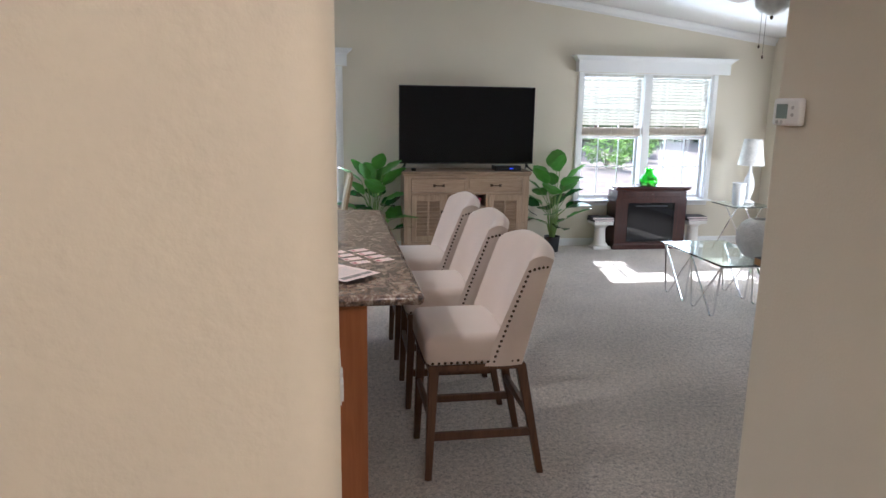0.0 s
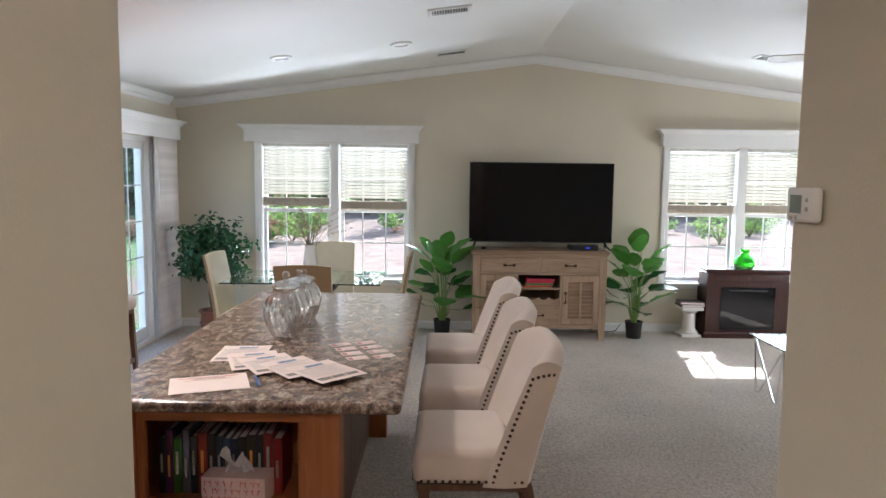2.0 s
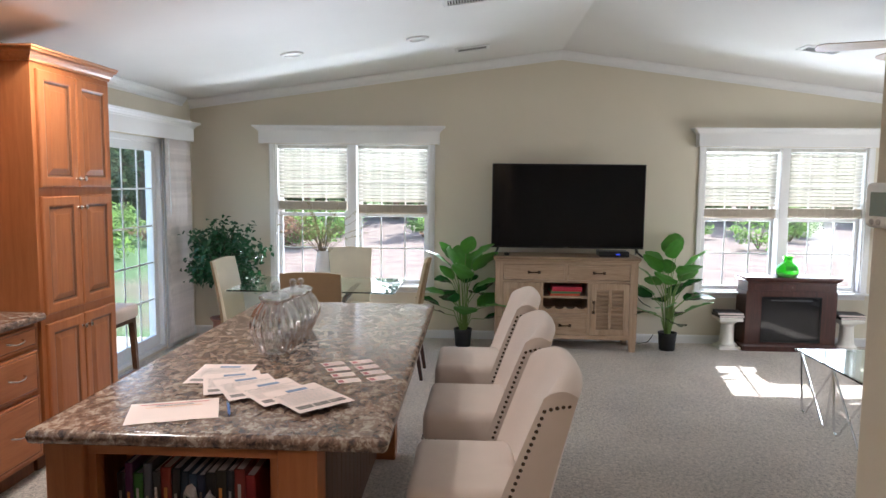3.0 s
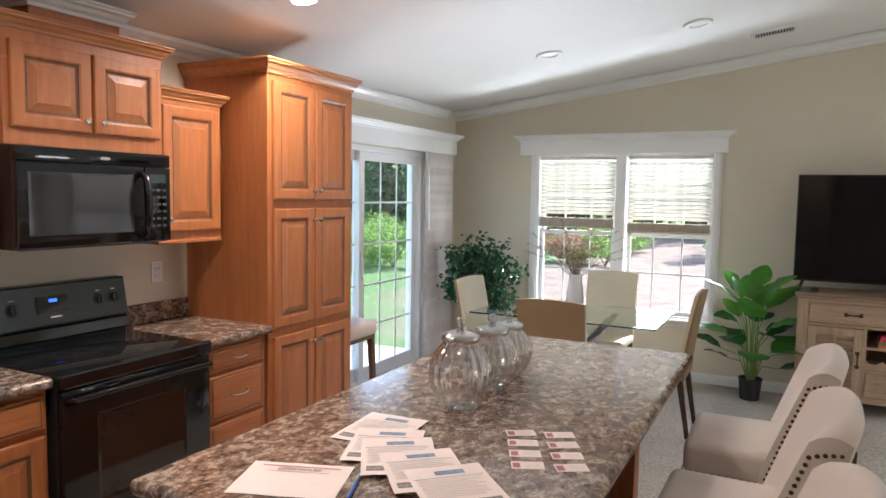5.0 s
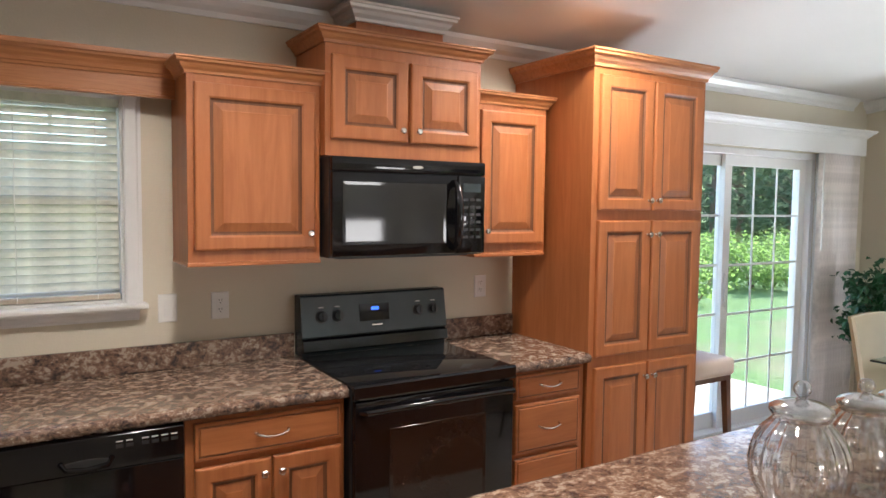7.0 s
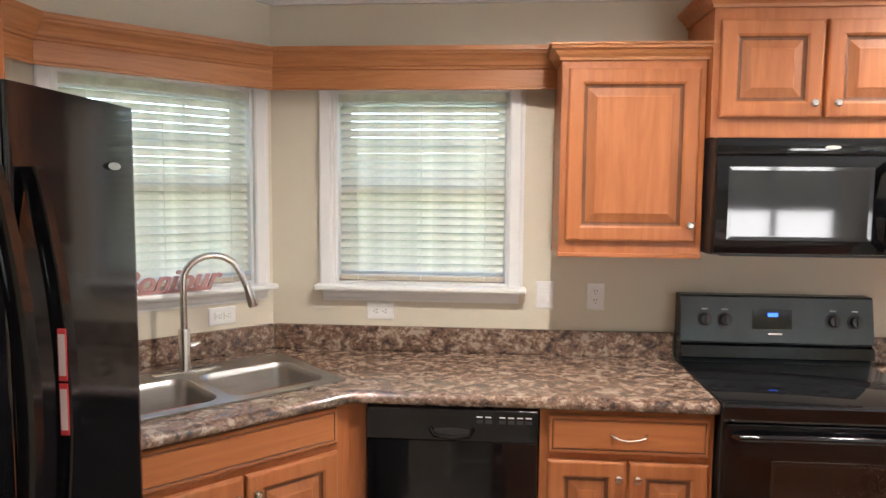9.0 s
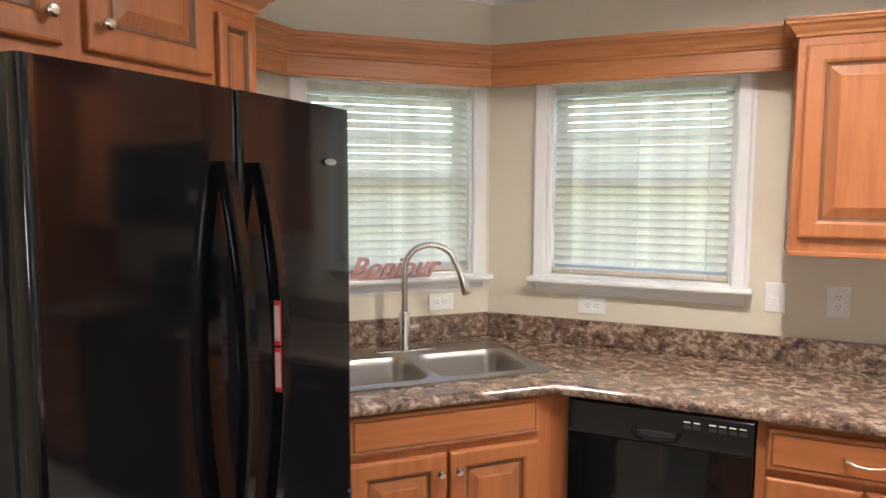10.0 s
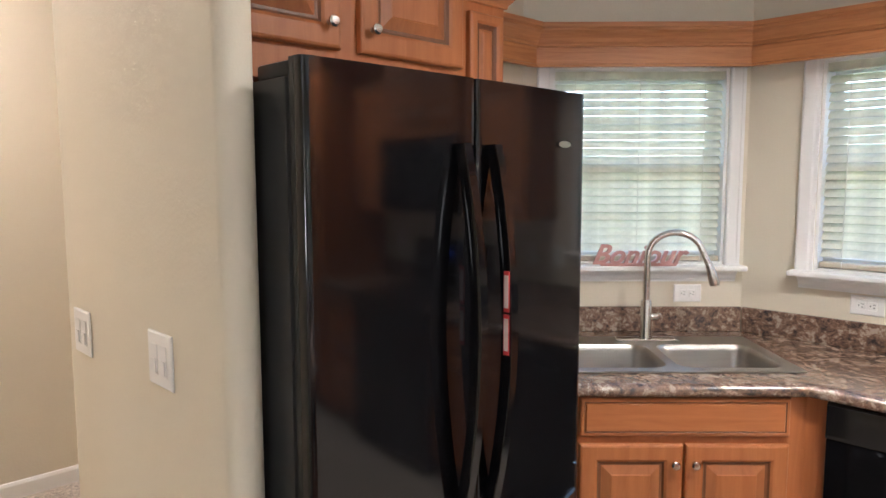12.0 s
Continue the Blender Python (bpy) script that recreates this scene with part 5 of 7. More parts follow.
# ---- bar stools ----
def bar_stool(m, label="cream upholstered bar stool with bronze nailhead trim and brown legs"):
    th = thing("bar_stool", label, "stool", m, "stools at the island")
    ZS = 0.535
    bm = box(-0.235, 0.235, -0.237, 0.13, ZS, ZS + 0.132, 0.035, seg=4)
    for v in bm.verts:
        if v.co.z > ZS + 0.095:
            v.co.z += 0.022 * max(0, 1 - (v.co.x / 0.24) ** 2) * max(0, 1 - ((v.co.y + 0.03) / 0.24) ** 2) + 0.004
    part("seat", bm, LINEN, th, smooth=True)
    # back: a bowed shell with wings and a rolled rim, leaning outwards
    bm = bmesh.new()
    NU, NV, NS = 18, 12, 6
    z0, z1 = ZS - 0.004, 1.036

    def at(u, v, s):
        half = 0.230 + 0.036 * v
        z = z0 + (z1 - z0) * v - (0.034 * u ** 4 + 0.008 * u * u) * v ** 2
        front, back = 0.085 + 0.17 * v - 0.065 * abs(u) ** 3, 0.215 + 0.11 * v - 0.03 * abs(u) ** 4
        roll = 1 - (2 * s - 1) ** 2
        return (half * u * (1 - 0.02 * s) + 0.011 * roll * u ** 9, front + (back - front) * s, z + 0.024 * roll * v ** 9)
    V = {}
    for j in range(NV + 1):
        for i in range(NU + 1):
            for k in range(NS + 1):
                if k in (0, NS) or i in (0, NU) or j in (0, NV):
                    V[i, j, k] = bm.verts.new(at(-1 + 2 * i / NU, j / NV, k / NS))
    for j in range(NV):
        for i in range(NU):
            for k in (0, NS):
                bm.faces.new((V[i, j, k], V[i + 1, j, k], V[i + 1, j + 1, k], V[i, j + 1, k]))
    for k in range(NS):
        for j in range(NV):
            for i in (0, NU):
                bm.faces.new((V[i, j, k], V[i, j + 1, k], V[i, j + 1, k + 1], V[i, j, k + 1]))
        for i in range(NU):
            for j in (0, NV):
                bm.faces.new((V[i, j, k], V[i + 1, j, k], V[i + 1, j, k + 1], V[i, j, k + 1]))
    part("backrest", bm, LINEN, th, smooth=True)
    # nailheads: along the wings' edges, the back's top and the seat's foot
    bm = bmesh.new()

    def nail(p, d):
        d = Vector(d).normalized()
        o = d.orthogonal().normalized()
        q = d.cross(o)
        p = Vector(p)
        a = [bm.verts.new(p + 0.0068 * (math.cos(k * math.tau / 8) * o + math.sin(k * math.tau / 8) * q)) for k in range(8)]
        b = [bm.verts.new(p + d * 0.0035 + 0.0042 * (math.cos(k * math.tau / 8) * o + math.sin(k * math.tau / 8) * q)) for k in range(8)]
        for k in range(8):
            bm.faces.new((a[k], a[(k + 1) % 8], b[(k + 1) % 8], b[k]))
        bm.faces.new(b)
    for sx in (-1, 1):
        for k in range(18):
            v = 0.09 + 0.80 * k / 17
            p = Vector(at(sx, v, 0.18))
            nail((p.x + sx * 0.0008, p.y, p.z), (sx, 0, 0))
        for k in range(4):
            p = Vector(at(sx, 0.90, 0.34 + 0.17 * k))
            nail((p.x + sx * 0.0008, p.y, p.z + 0.004 * k), (sx, 0, 0))
        for k in range(15):
            nail((sx * 0.2355, -0.205 + k * 0.0265, ZS + 0.018), (sx, 0, 0))
    for k in range(15):
        nail((-0.21 + k * 0.03, -0.2372, ZS + 0.018), (0, -1, 0))
    tagged(part("nailhead_trim", bm, BRONZE, th, "antique bronze nailheads"), kind="stuff")
    part("seat_rail", box(-0.222, 0.222, -0.222, 0.20, ZS - 0.024, ZS + 0.002), LEG, th)

    def leg(x0, y0, x1, y1):
        bm = bmesh.new()
        lo = [bm.verts.new((x1 + a * 0.015, y1 + b * 0.015, 0.0)) for a, b in ((-1, -1), (1, -1), (1, 1), (-1, 1))]
        hi = [bm.verts.new((x0 + a * 0.022, y0 + b * 0.022, ZS - 0.004)) for a, b in ((-1, -1), (1, -1), (1, 1), (-1, 1))]
        bm.faces.new(lo)
        bm.faces.new(hi)
        for k in range(4):
            bm.faces.new((lo[k], lo[(k + 1) % 4], hi[(k + 1) % 4], hi[k]))
        bmesh.ops.bevel(bm, geom=bm.edges[:], offset=0.003, segments=1, affect="EDGES")
        part("leg", bm, LEG, th)
    for sx in (-1, 1):
        leg(sx * 0.195, -0.195, sx * 0.200, -0.215)
        leg(sx * 0.195, 0.185, sx * 0.200, 0.295)
        part("stretcher", box(sx * 0.198 - 0.011, sx * 0.198 + 0.011, -0.198, 0.245, 0.185, 0.222, 0.003), LEG, th)
    part("stretcher", box(-0.182, 0.182, -0.218, -0.196, 0.285, 0.322, 0.003), LEG, th)
    part("stretcher", box(-0.182, 0.182, 0.215, 0.237, 0.285, 0.322, 0.003), LEG, th)
    # ring pull on the back
    part("pull_plate", lathe([(0, 0), (0.016, 0), (0.014, 0.006), (0, 0.010)], 14), BRONZE, th, smooth=True, at=pose(0, 0.294, 0.90, -80))
    part("ring_pull", tube([(0.032 * math.sin(k * math.tau / 20), 0.310 + 0.006 * math.cos(k * math.tau / 20), 0.862 + 0.038 * math.cos(k * math.tau / 20)) for k in range(21)], 0.004, 7), BRONZE, th, smooth=True)
    return th


st = bar_stool(pose(3.03, -0.07, 0, 0, 0, -90))
copy_thing(st, pose(3.03, 0.67, 0, 0, 0, -91))
copy_thing(st, pose(3.035, 1.42, 0, 0, 0, -90))
th = thing("upholstered_stool", "backless cream upholstered stool beside the pantry", "stool", pose(0.35, 2.25, 0))
bm = box(-0.225, 0.225, -0.19, 0.19, 0.65, 0.755, 0.03, seg=3)
part("seat", bm, LINEN, th, smooth=True)
part("seat_rail", box(-0.205, 0.205, -0.17, 0.17, 0.625, 0.652), LEG, th)
for sx in (-1, 1):
    for sy in (-1, 1):
        part("leg", tube([(sx * 0.185, sy * 0.15, 0.63), (sx * 0.20, sy * 0.19, 0.0)], [0.028, 0.018], 4), LEG, th)
    part("stretcher", box(sx * 0.192 - 0.01, sx * 0.192 + 0.01, -0.165, 0.165, 0.24, 0.272), LEG, th)

# ---- television and its stand ----
ASH = wood("whitewashed_oak", (0.31, 0.205, 0.13), (0.50, 0.365, 0.25), rough=0.55, stretch=(16, 16, 1.5), coat=0.0)
ASH_H = wood("whitewashed_oak_flat", (0.31, 0.205, 0.13), (0.50, 0.365, 0.25), rough=0.55, stretch=(1.5, 16, 16), coat=0.0)
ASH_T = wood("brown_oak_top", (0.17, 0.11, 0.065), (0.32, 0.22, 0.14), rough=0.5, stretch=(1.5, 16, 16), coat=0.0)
th = thing("tv_stand", "whitewashed oak sideboard with drawers and louvred doors", "sideboard", pose(3.205, 4.335, 0) @ Matrix.Diagonal((1, 1, 1.04, 1)))
W = 1.385
part("top", box(-0.022, W + 0.022, -0.022, 0.43, 0.868, 0.895, 0.006), ASH_T, th)
part("top_moulding", flare(0, W, 0, 0.42, [(0.0, 0.846), (0.006, 0.852), (0.014, 0.862), (0.016, 0.8675)]), ASH_H, th)
for x0 in (0.0, W - 0.075):
    part("front_post", prism([(x0, 0.13), (x0 + 0.01, 0.0), (x0 + 0.065, 0.0), (x0 + 0.075, 0.13), (x0 + 0.075, 0.846), (x0, 0.846)], -0.004, 0.05, "y"), ASH, th)
    part("back_leg", box(x0 + 0.01, x0 + 0.065, 0.36, 0.41, 0.0, 0.13), ASH, th)
part("side_panel", box(0.004, 0.03, 0.051, 0.415, 0.13, 0.846), ASH, th)
part("side_panel", box(W - 0.03, W - 0.004, 0.051, 0.415, 0.13, 0.846), ASH, th)
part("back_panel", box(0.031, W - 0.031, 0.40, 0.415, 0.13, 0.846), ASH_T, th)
part("bottom_rail", box(0.0755, W - 0.0755, 0.0, 0.40, 0.115, 0.155), ASH_H, th)
part("middle_rail", box(0.0755, W - 0.0755, 0.0, 0.40, 0.655, 0.675), ASH_H, th)
part("top_rail", box(0.0755, W - 0.0755, 0.0, 0.40, 0.825, 0.845), ASH_H, th)
for x0 in (0.445, 0.905):
    part("divider", box(x0, x0 + 0.025, 0.0, 0.40, 0.156, 0.654), ASH, th)
part("drawer_divider", box(0.676, 0.706, 0.0, 0.38, 0.676, 0.824), ASH, th)


def iron_pull(parent, x, z, upright=False):
    at = pose(x, -0.008, z, 0, 90 if upright else 0)
    bm = tube([(-0.05, -0.004, 0), (-0.046, -0.018, 0), (-0.02, -0.021, 0), (0.02, -0.021, 0), (0.046, -0.018, 0), (0.05, -0.004, 0)], [0.009, 0.008, 0.005, 0.005, 0.008, 0.009], 8)
    box(-0.062, -0.038, -0.004, 0.001, -0.014, 0.014, 0.002, bm)
    box(0.038, 0.062, -0.004, 0.001, -0.014, 0.014, 0.002, bm)
    part("iron_pull", bm, BRONZE, parent, "dark iron pull", at=at)


def flat_front(x0, x1, z0, z1, nm="drawer"):
    return part(nm, rings([(x0, x1, z0, z1, 0.0), (x0, x1, z0, z1, -0.006), (x0 + 0.004, x1 - 0.004, z0 + 0.004, z1 - 0.004, -0.008), (x0 + 0.012, x1 - 0.012, z0 + 0.012, z1 - 0.012, -0.008), (x0 + 0.016, x1 - 0.016, z0 + 0.016, z1 - 0.016, -0.005)]), ASH_H, th)


for x0, x1, z0, z1 in ((0.08, 0.672, 0.68, 0.82), (0.71, W - 0.08, 0.68, 0.82), (0.474, 0.901, 0.16, 0.335)):
    iron_pull(flat_front(x0, x1, z0, z1), (x0 + x1) / 2, (z0 + z1) / 2)


def louvre_door(x0, x1, z0, z1, px):
    bm = bmesh.new()
    f = 0.055
    for q in ((x0, x0 + f, z0, z1), (x1 - f, x1, z0, z1), (x0 + f, x1 - f, z0, z0 + f), (x0 + f, x1 - f, z1 - f, z1)):
        box(q[0], q[1], -0.008, 0.012, q[2], q[3], 0.002, bm)
    xm = (x0 + x1) / 2
    box(xm - 0.012, xm + 0.012, -0.008, 0.012, z0 + f, z1 - f, 0.002, bm)
    d = part("louvred_door", bm, ASH, th)
    n, s = 10, None
    for a, b in ((x0 + f, xm - 0.012), (xm + 0.012, x1 - f)):
        s = None
        for i in range(n):
            at = pose(0, 0.003, z0 + f + (i + 0.5) * (z1 - z0 - 2 * f) / n, 32)
            s = again(s, at) if s else part("slat", box(a, b, -0.003, 0.003, -0.022, 0.022), ASH_H, d, at=at)
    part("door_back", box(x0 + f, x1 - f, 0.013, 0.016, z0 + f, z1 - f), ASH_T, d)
    iron_pull(d, px, (z0 + z1) / 2 + 0.02, True)


louvre_door(0.08, 0.442, 0.16, 0.65, 0.415)
louvre_door(0.933, W - 0.08, 0.16, 0.65, 0.962)
part("shelf", box(0.471, 0.904, 0.01, 0.399, 0.505, 0.522), ASH_H, th)
part("shelf", box(0.471, 0.904, 0.0, 0.399, 0.338, 0.356), ASH_H, th)
pts = [(0.471, 0.357)] + [(0.471 + 0.433 * i / 48, 0.43 - 0.030 * abs(math.sin(i * math.pi / 12)) ** 0.7) for i in range(49)] + [(0.904, 0.357)]
part("bottle_rack", prism(pts, 0.02, 0.035, "y"), ASH_H, th)
z = 0.5434
for i, (c, wd) in enumerate((((0.55, 0.10, 0.05), "orange"), ((0.10, 0.25, 0.10), "green"), ((0.50, 0.03, 0.06), "red"), ((0.52, 0.04, 0.08), "crimson"))):
    m = plain("magazine_cover", c, 0.35)
    bk = thing("book", f"{wd} book lying flat in the sideboard", "book", pose(3.75 + i * 0.006, 4.37, z, 0, 0, random.uniform(-3, 3)), "books in the sideboard")
    part("cover", box(0, 0.29, 0, 0.22, 0, 0.022, 0.002), m, bk)
    part("page_block", box(0.002, 0.288, 0.222, 0.2225, 0.003, 0.019), PAPER, bk)
    z += 0.0225

TVS = plain("tv_screen", (0.003, 0.003, 0.004), 0.05, var=0.1)
TVS.node_tree.nodes["Principled BSDF"].inputs["Specular IOR Level"].default_value = 0.22
th = thing("television", "large black flat-screen television on the sideboard", "television", pose(3.162, 4.49, 0.060) @ Matrix.Diagonal((1.012, 1, 0.974, 1)))
part("case", box(0, 1.487, 0.0, 0.035, 0.968, 1.825, 0.005), BLACK_P, th, smooth=True)
part("screen", box(0.010, 1.477, -0.0025, -0.0004, 0.985, 1.815), TVS, th, "switched-off glossy black screen")
part("rear_housing", box(0.25, 1.24, 0.0355, 0.075, 1.0, 1.45, 0.015), BLACK_P, th)
for x0, s in ((0.07, -1), (1.415, 1)):
    part("foot", tube([(x0, 0.018, 0.975), (x0 + s * 0.015, -0.02, 0.93), (x0 + s * 0.035, -0.13, 0.902)], [0.012, 0.010, 0.008], 6), BLACK_P, th)
    part("foot", tube([(x0, 0.018, 0.975), (x0 + s * 0.015, 0.06, 0.93), (x0 + s * 0.03, 0.15, 0.902)], [0.012, 0.010, 0.008], 6), BLACK_P, th)
part("maker_mark", box(0.73, 0.757, -0.003, -0.0004, 0.972, 0.980), NICKEL, th)
th = thing("set_top_box", "small black set-top box with a blue light", "media box", pose(4.22, 4.40, 0.9315))
part("case", box(0, 0.29, 0, 0.2, 0.003, 0.055, 0.004), BLACK_P, th)
part("status_light", box(0.16, 0.20, -0.001, -0.0003, 0.02, 0.034), glow("blue_status", (0.05, 0.1, 1.0), 0.12), th, "small blue light")
th = thing("sensor_puck", "tiny black box on the sideboard", "media box", pose(3.29, 4.40, 0.9315))
part("case", box(0, 0.05, 0, 0.05, 0, 0.03, 0.005), BLACK_P, th)
th = thing("power_cable", "black power cable hanging beside the sideboard", "cable", pose(0, 0, 0))
part("cable", tube([(4.585, 4.74, 0.62), (4.66, 4.72, 0.50), (4.74, 4.73, 0.42), (4.82, 4.775, 0.38), (4.83, 4.787, 0.37)], 0.005, 6), BLACK_P, th, smooth=True)
part("cable", tube([(4.60, 4.74, 0.03), (4.70, 4.70, 0.006), (4.80, 4.72, 0.02), (4.86, 4.75, 0.09)], 0.005, 6), BLACK_P, th, smooth=True)

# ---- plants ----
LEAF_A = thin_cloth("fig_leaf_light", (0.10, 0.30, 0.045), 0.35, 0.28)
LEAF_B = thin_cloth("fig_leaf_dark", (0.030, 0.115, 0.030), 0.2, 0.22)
LEAF_F = thin_cloth("ficus_leaf", (0.022, 0.09, 0.03), 0.2, 0.3)
STEM = plain("green_stem", (0.16, 0.26, 0.06), 0.5)
BARK = plain("brown_bark", (0.11, 0.07, 0.04), 0.9, var=0.3, bump=0.6, bscale=60)
POT = plain("black_nursery_pot", (0.012, 0.012, 0.013), 0.5)
SOIL = plain("dark_soil", (0.03, 0.022, 0.015), 1.0, var=0.4, bump=1.0, bscale=120, dist=0.01)


def leaf_mesh(length, width, droop, fold=0.18, nl=8):
    bm = bmesh.new()
    rows = []
    for i in range(nl + 1):
        t = i / nl
        w = width * 0.5 * (math.sin(math.pi * min(1, t * 0.97 + 0.015) ** 0.82)) ** 0.75 + 0.002
        y, zc = length * t * (1 - 0.12 * droop * t), -droop * length * 0.45 * t * t
        rows.append([bm.verts.new((w * u, y, zc + fold * w * abs(u) + 0.06 * w * math.sin(5 * t * math.pi) * abs(u))) for u in (-1, -0.55, 0, 0.55, 1)])
    for a, b in zip(rows, rows[1:]):
        for k in range(4):
            bm.faces.new((a[k], a[k + 1], b[k + 1], b[k]))
    return bm


def fig_plant(x, y, turn, seed):
    th = thing("potted_plant", "artificial fiddle-leaf plant with broad green leaves in black pot", "plant", pose(x, y, 0, 0, 0, turn) @ Matrix.Scale(1.08, 4), "plants beside the sideboard")
    pot = part("pot", lathe([(0, 0), (0.066, 0), (0.070, 0.004), (0.082, 0.15), (0.086, 0.152), (0.086, 0.165), (0.078, 0.165), (0.076, 0.14), (0, 0.14)], 28), POT, th, smooth=True)
    part("soil", lathe([(0, 0.144), (0.04, 0.148), (0.0755, 0.143), (0.074, 0.141), (0, 0.141)], 20), SOIL, pot)
    rnd = random.Random(seed)
    mk = {}
    stems = bmesh.new()
    n = 24
    for i in range(n):
        az = i * 137.5 + rnd.uniform(-20, 20)
        lvl = i / (n - 1)
        h = 0.26 + 0.60 * lvl + rnd.uniform(-0.04, 0.04)
        reach = (0.20 - 0.12 * lvl) + rnd.uniform(-0.03, 0.05)
        a = radians(az)
        tip = Vector((math.cos(a) * reach, math.sin(a) * reach, h))
        base = Vector((0.02 * math.cos(a), 0.02 * math.sin(a), 0.14))
        mid = base.lerp(tip, 0.6) + Vector((-0.25 * tip.x, -0.25 * tip.y, 0.05))
        tube([base, base.lerp(mid, 0.5), mid, tip], [0.0055, 0.005, 0.0042, 0.003], 6, stems)
        size = rnd.choice((0, 1, 2))
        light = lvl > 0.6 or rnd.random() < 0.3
        key = (size, light)
        pitch = rnd.uniform(5, 35) + 42 * lvl ** 2
        at = Matrix.Translation(tip) @ pose(0, 0, 0, 0, 0, az - 90) @ pose(0, 0, 0, pitch, rnd.uniform(-25, 25))
        if key in mk:
            mk[key] = again(mk[key], at)
        else:
            L = (0.20, 0.25, 0.29)[size]
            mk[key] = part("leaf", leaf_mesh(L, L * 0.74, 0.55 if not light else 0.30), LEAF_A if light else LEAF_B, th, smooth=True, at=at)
    tagged(part("stem", stems, STEM, th, smooth=True), kind="stuff")
    return th


fig_plant(2.89, 4.47, 0, 3)
fig_plant(4.93, 4.48, 130, 8)

th = thing("ficus_tree", "artificial ficus tree with small dark leaves in woven pot", "plant", pose(0.53, 4.26, 0))
WICKER = plain("brown_woven_pot", (0.17, 0.06, 0.03), 0.5, var=0.35, scale=14, bump=0.9, bscale=70, dist=0.006)
bm = lathe([(0, 0), (0.10, 0), (0.115, 0.06), (0.125, 0.16), (0.115, 0.24), (0.135, 0.27), (0.140, 0.285), (0.125, 0.29), (0.11, 0.26), (0, 0.25)], 36)
pot = part("pot", bm, WICKER, th, smooth=True)
bm = bmesh.new()
for zz, rr in ((0.06, 0.117), (0.16, 0.127), (0.285, 0.141)):
    tube([(rr * math.cos(a * math.tau / 28), rr * math.sin(a * math.tau / 28), zz) for a in range(29)], 0.007, 6, bm)
part("braid", bm, WICKER, pot, smooth=True)
part("soil", lathe([(0, 0.262), (0.10, 0.258), (0.10, 0.255), (0, 0.255)], 20), SOIL, pot)
rnd = random.Random(5)
trunk, fol = bmesh.new(), bmesh.new()
tips = []
for i in range(3):
    a = i * 2.1
    tube([(0.02 * math.cos(a), 0.02 * math.sin(a), 0.25), (0.03 * math.cos(a + 1), 0.03 * math.sin(a + 1), 0.45), (0.02 * math.cos(a + 2), 0.02 * math.sin(a + 2), 0.65)], [0.013, 0.012, 0.010], 7, trunk)
for i in range(44):
    a, el = rnd.uniform(0, math.tau), rnd.uniform(-0.75, 1.2)
    r = rnd.uniform(0.22, 0.42)
    tip = Vector((math.cos(a) * math.cos(el) * r, math.sin(a) * math.cos(el) * r * 0.85, 0.87 + math.sin(el) * r * 0.95))
    st0 = Vector((0, 0, rnd.uniform(0.5, 0.7)))
    mid = st0.lerp(tip, 0.5) + Vector((0, 0, 0.06))
    tube([st0, mid, tip], [0.006, 0.004, 0.0018], 5, trunk)
    for j in range(50):
        p = (mid.lerp(tip, rnd.uniform(-0.1, 1.15))) + Vector([rnd.gauss(0, 0.035) for _ in range(3)])
        q = Euler((rnd.uniform(-1.2, 0.5), rnd.uniform(-0.8, 0.8), rnd.uniform(0, math.tau))).to_matrix()
        L, w = rnd.uniform(0.045, 0.066), rnd.uniform(0.019, 0.028)
        v = [fol.verts.new(p + q @ Vector(c)) for c in ((0, 0, 0), (w * 0.8, L * 0.35, 0.006), (w * 0.6, L * 0.7, 0.0), (0, L, -0.012), (-w * 0.6, L * 0.7, 0.0), (-w * 0.8, L * 0.35, 0.006))]
        mdl = fol.verts.new(p + q @ Vector((0, L * 0.5, -0.004)))
        for k in range(6):
            fol.faces.new((v[k], v[(k + 1) % 6], mdl))
part("trunk", trunk, BARK, th, smooth=True)
tagged(part("foliage", fol, LEAF_F, th, "small glossy dark green leaves"), kind="stuff")

# ---- dining set ----
GTABLE = clear_glass("table_glass", (0.80, 0.95, 0.90), 1.48)
th = thing("dining_table", "glass-topped dining table on crossed dark metal legs", "table", pose(1.67, 3.50, 0))
part("glass_top", box(-0.69, 0.69, -0.42, 0.42, 0.742, 0.754, 0.003), GTABLE, th)
DMETAL = plain("dark_chrome", (0.22, 0.22, 0.23), 0.2, 1.0)
for sy in (-1, 1):
    for sx in (-1, 1):
        part("leg", tube([(sx * 0.34, sy * 0.26, 0.0), (-sx * 0.30, sy * 0.10, 0.735)], 0.020, 10), DMETAL, th, smooth=True)
        part("glass_pad", lathe([(0, 0.735), (0.03, 0.735), (0.03, 0.7415), (0, 0.7415)], 16, c=(-sx * 0.30, sy * 0.10)), DMETAL, th)
part("cross_bar", box(-0.30, 0.30, -0.012, 0.012, 0.36, 0.385, 0.003), DMETAL, th)


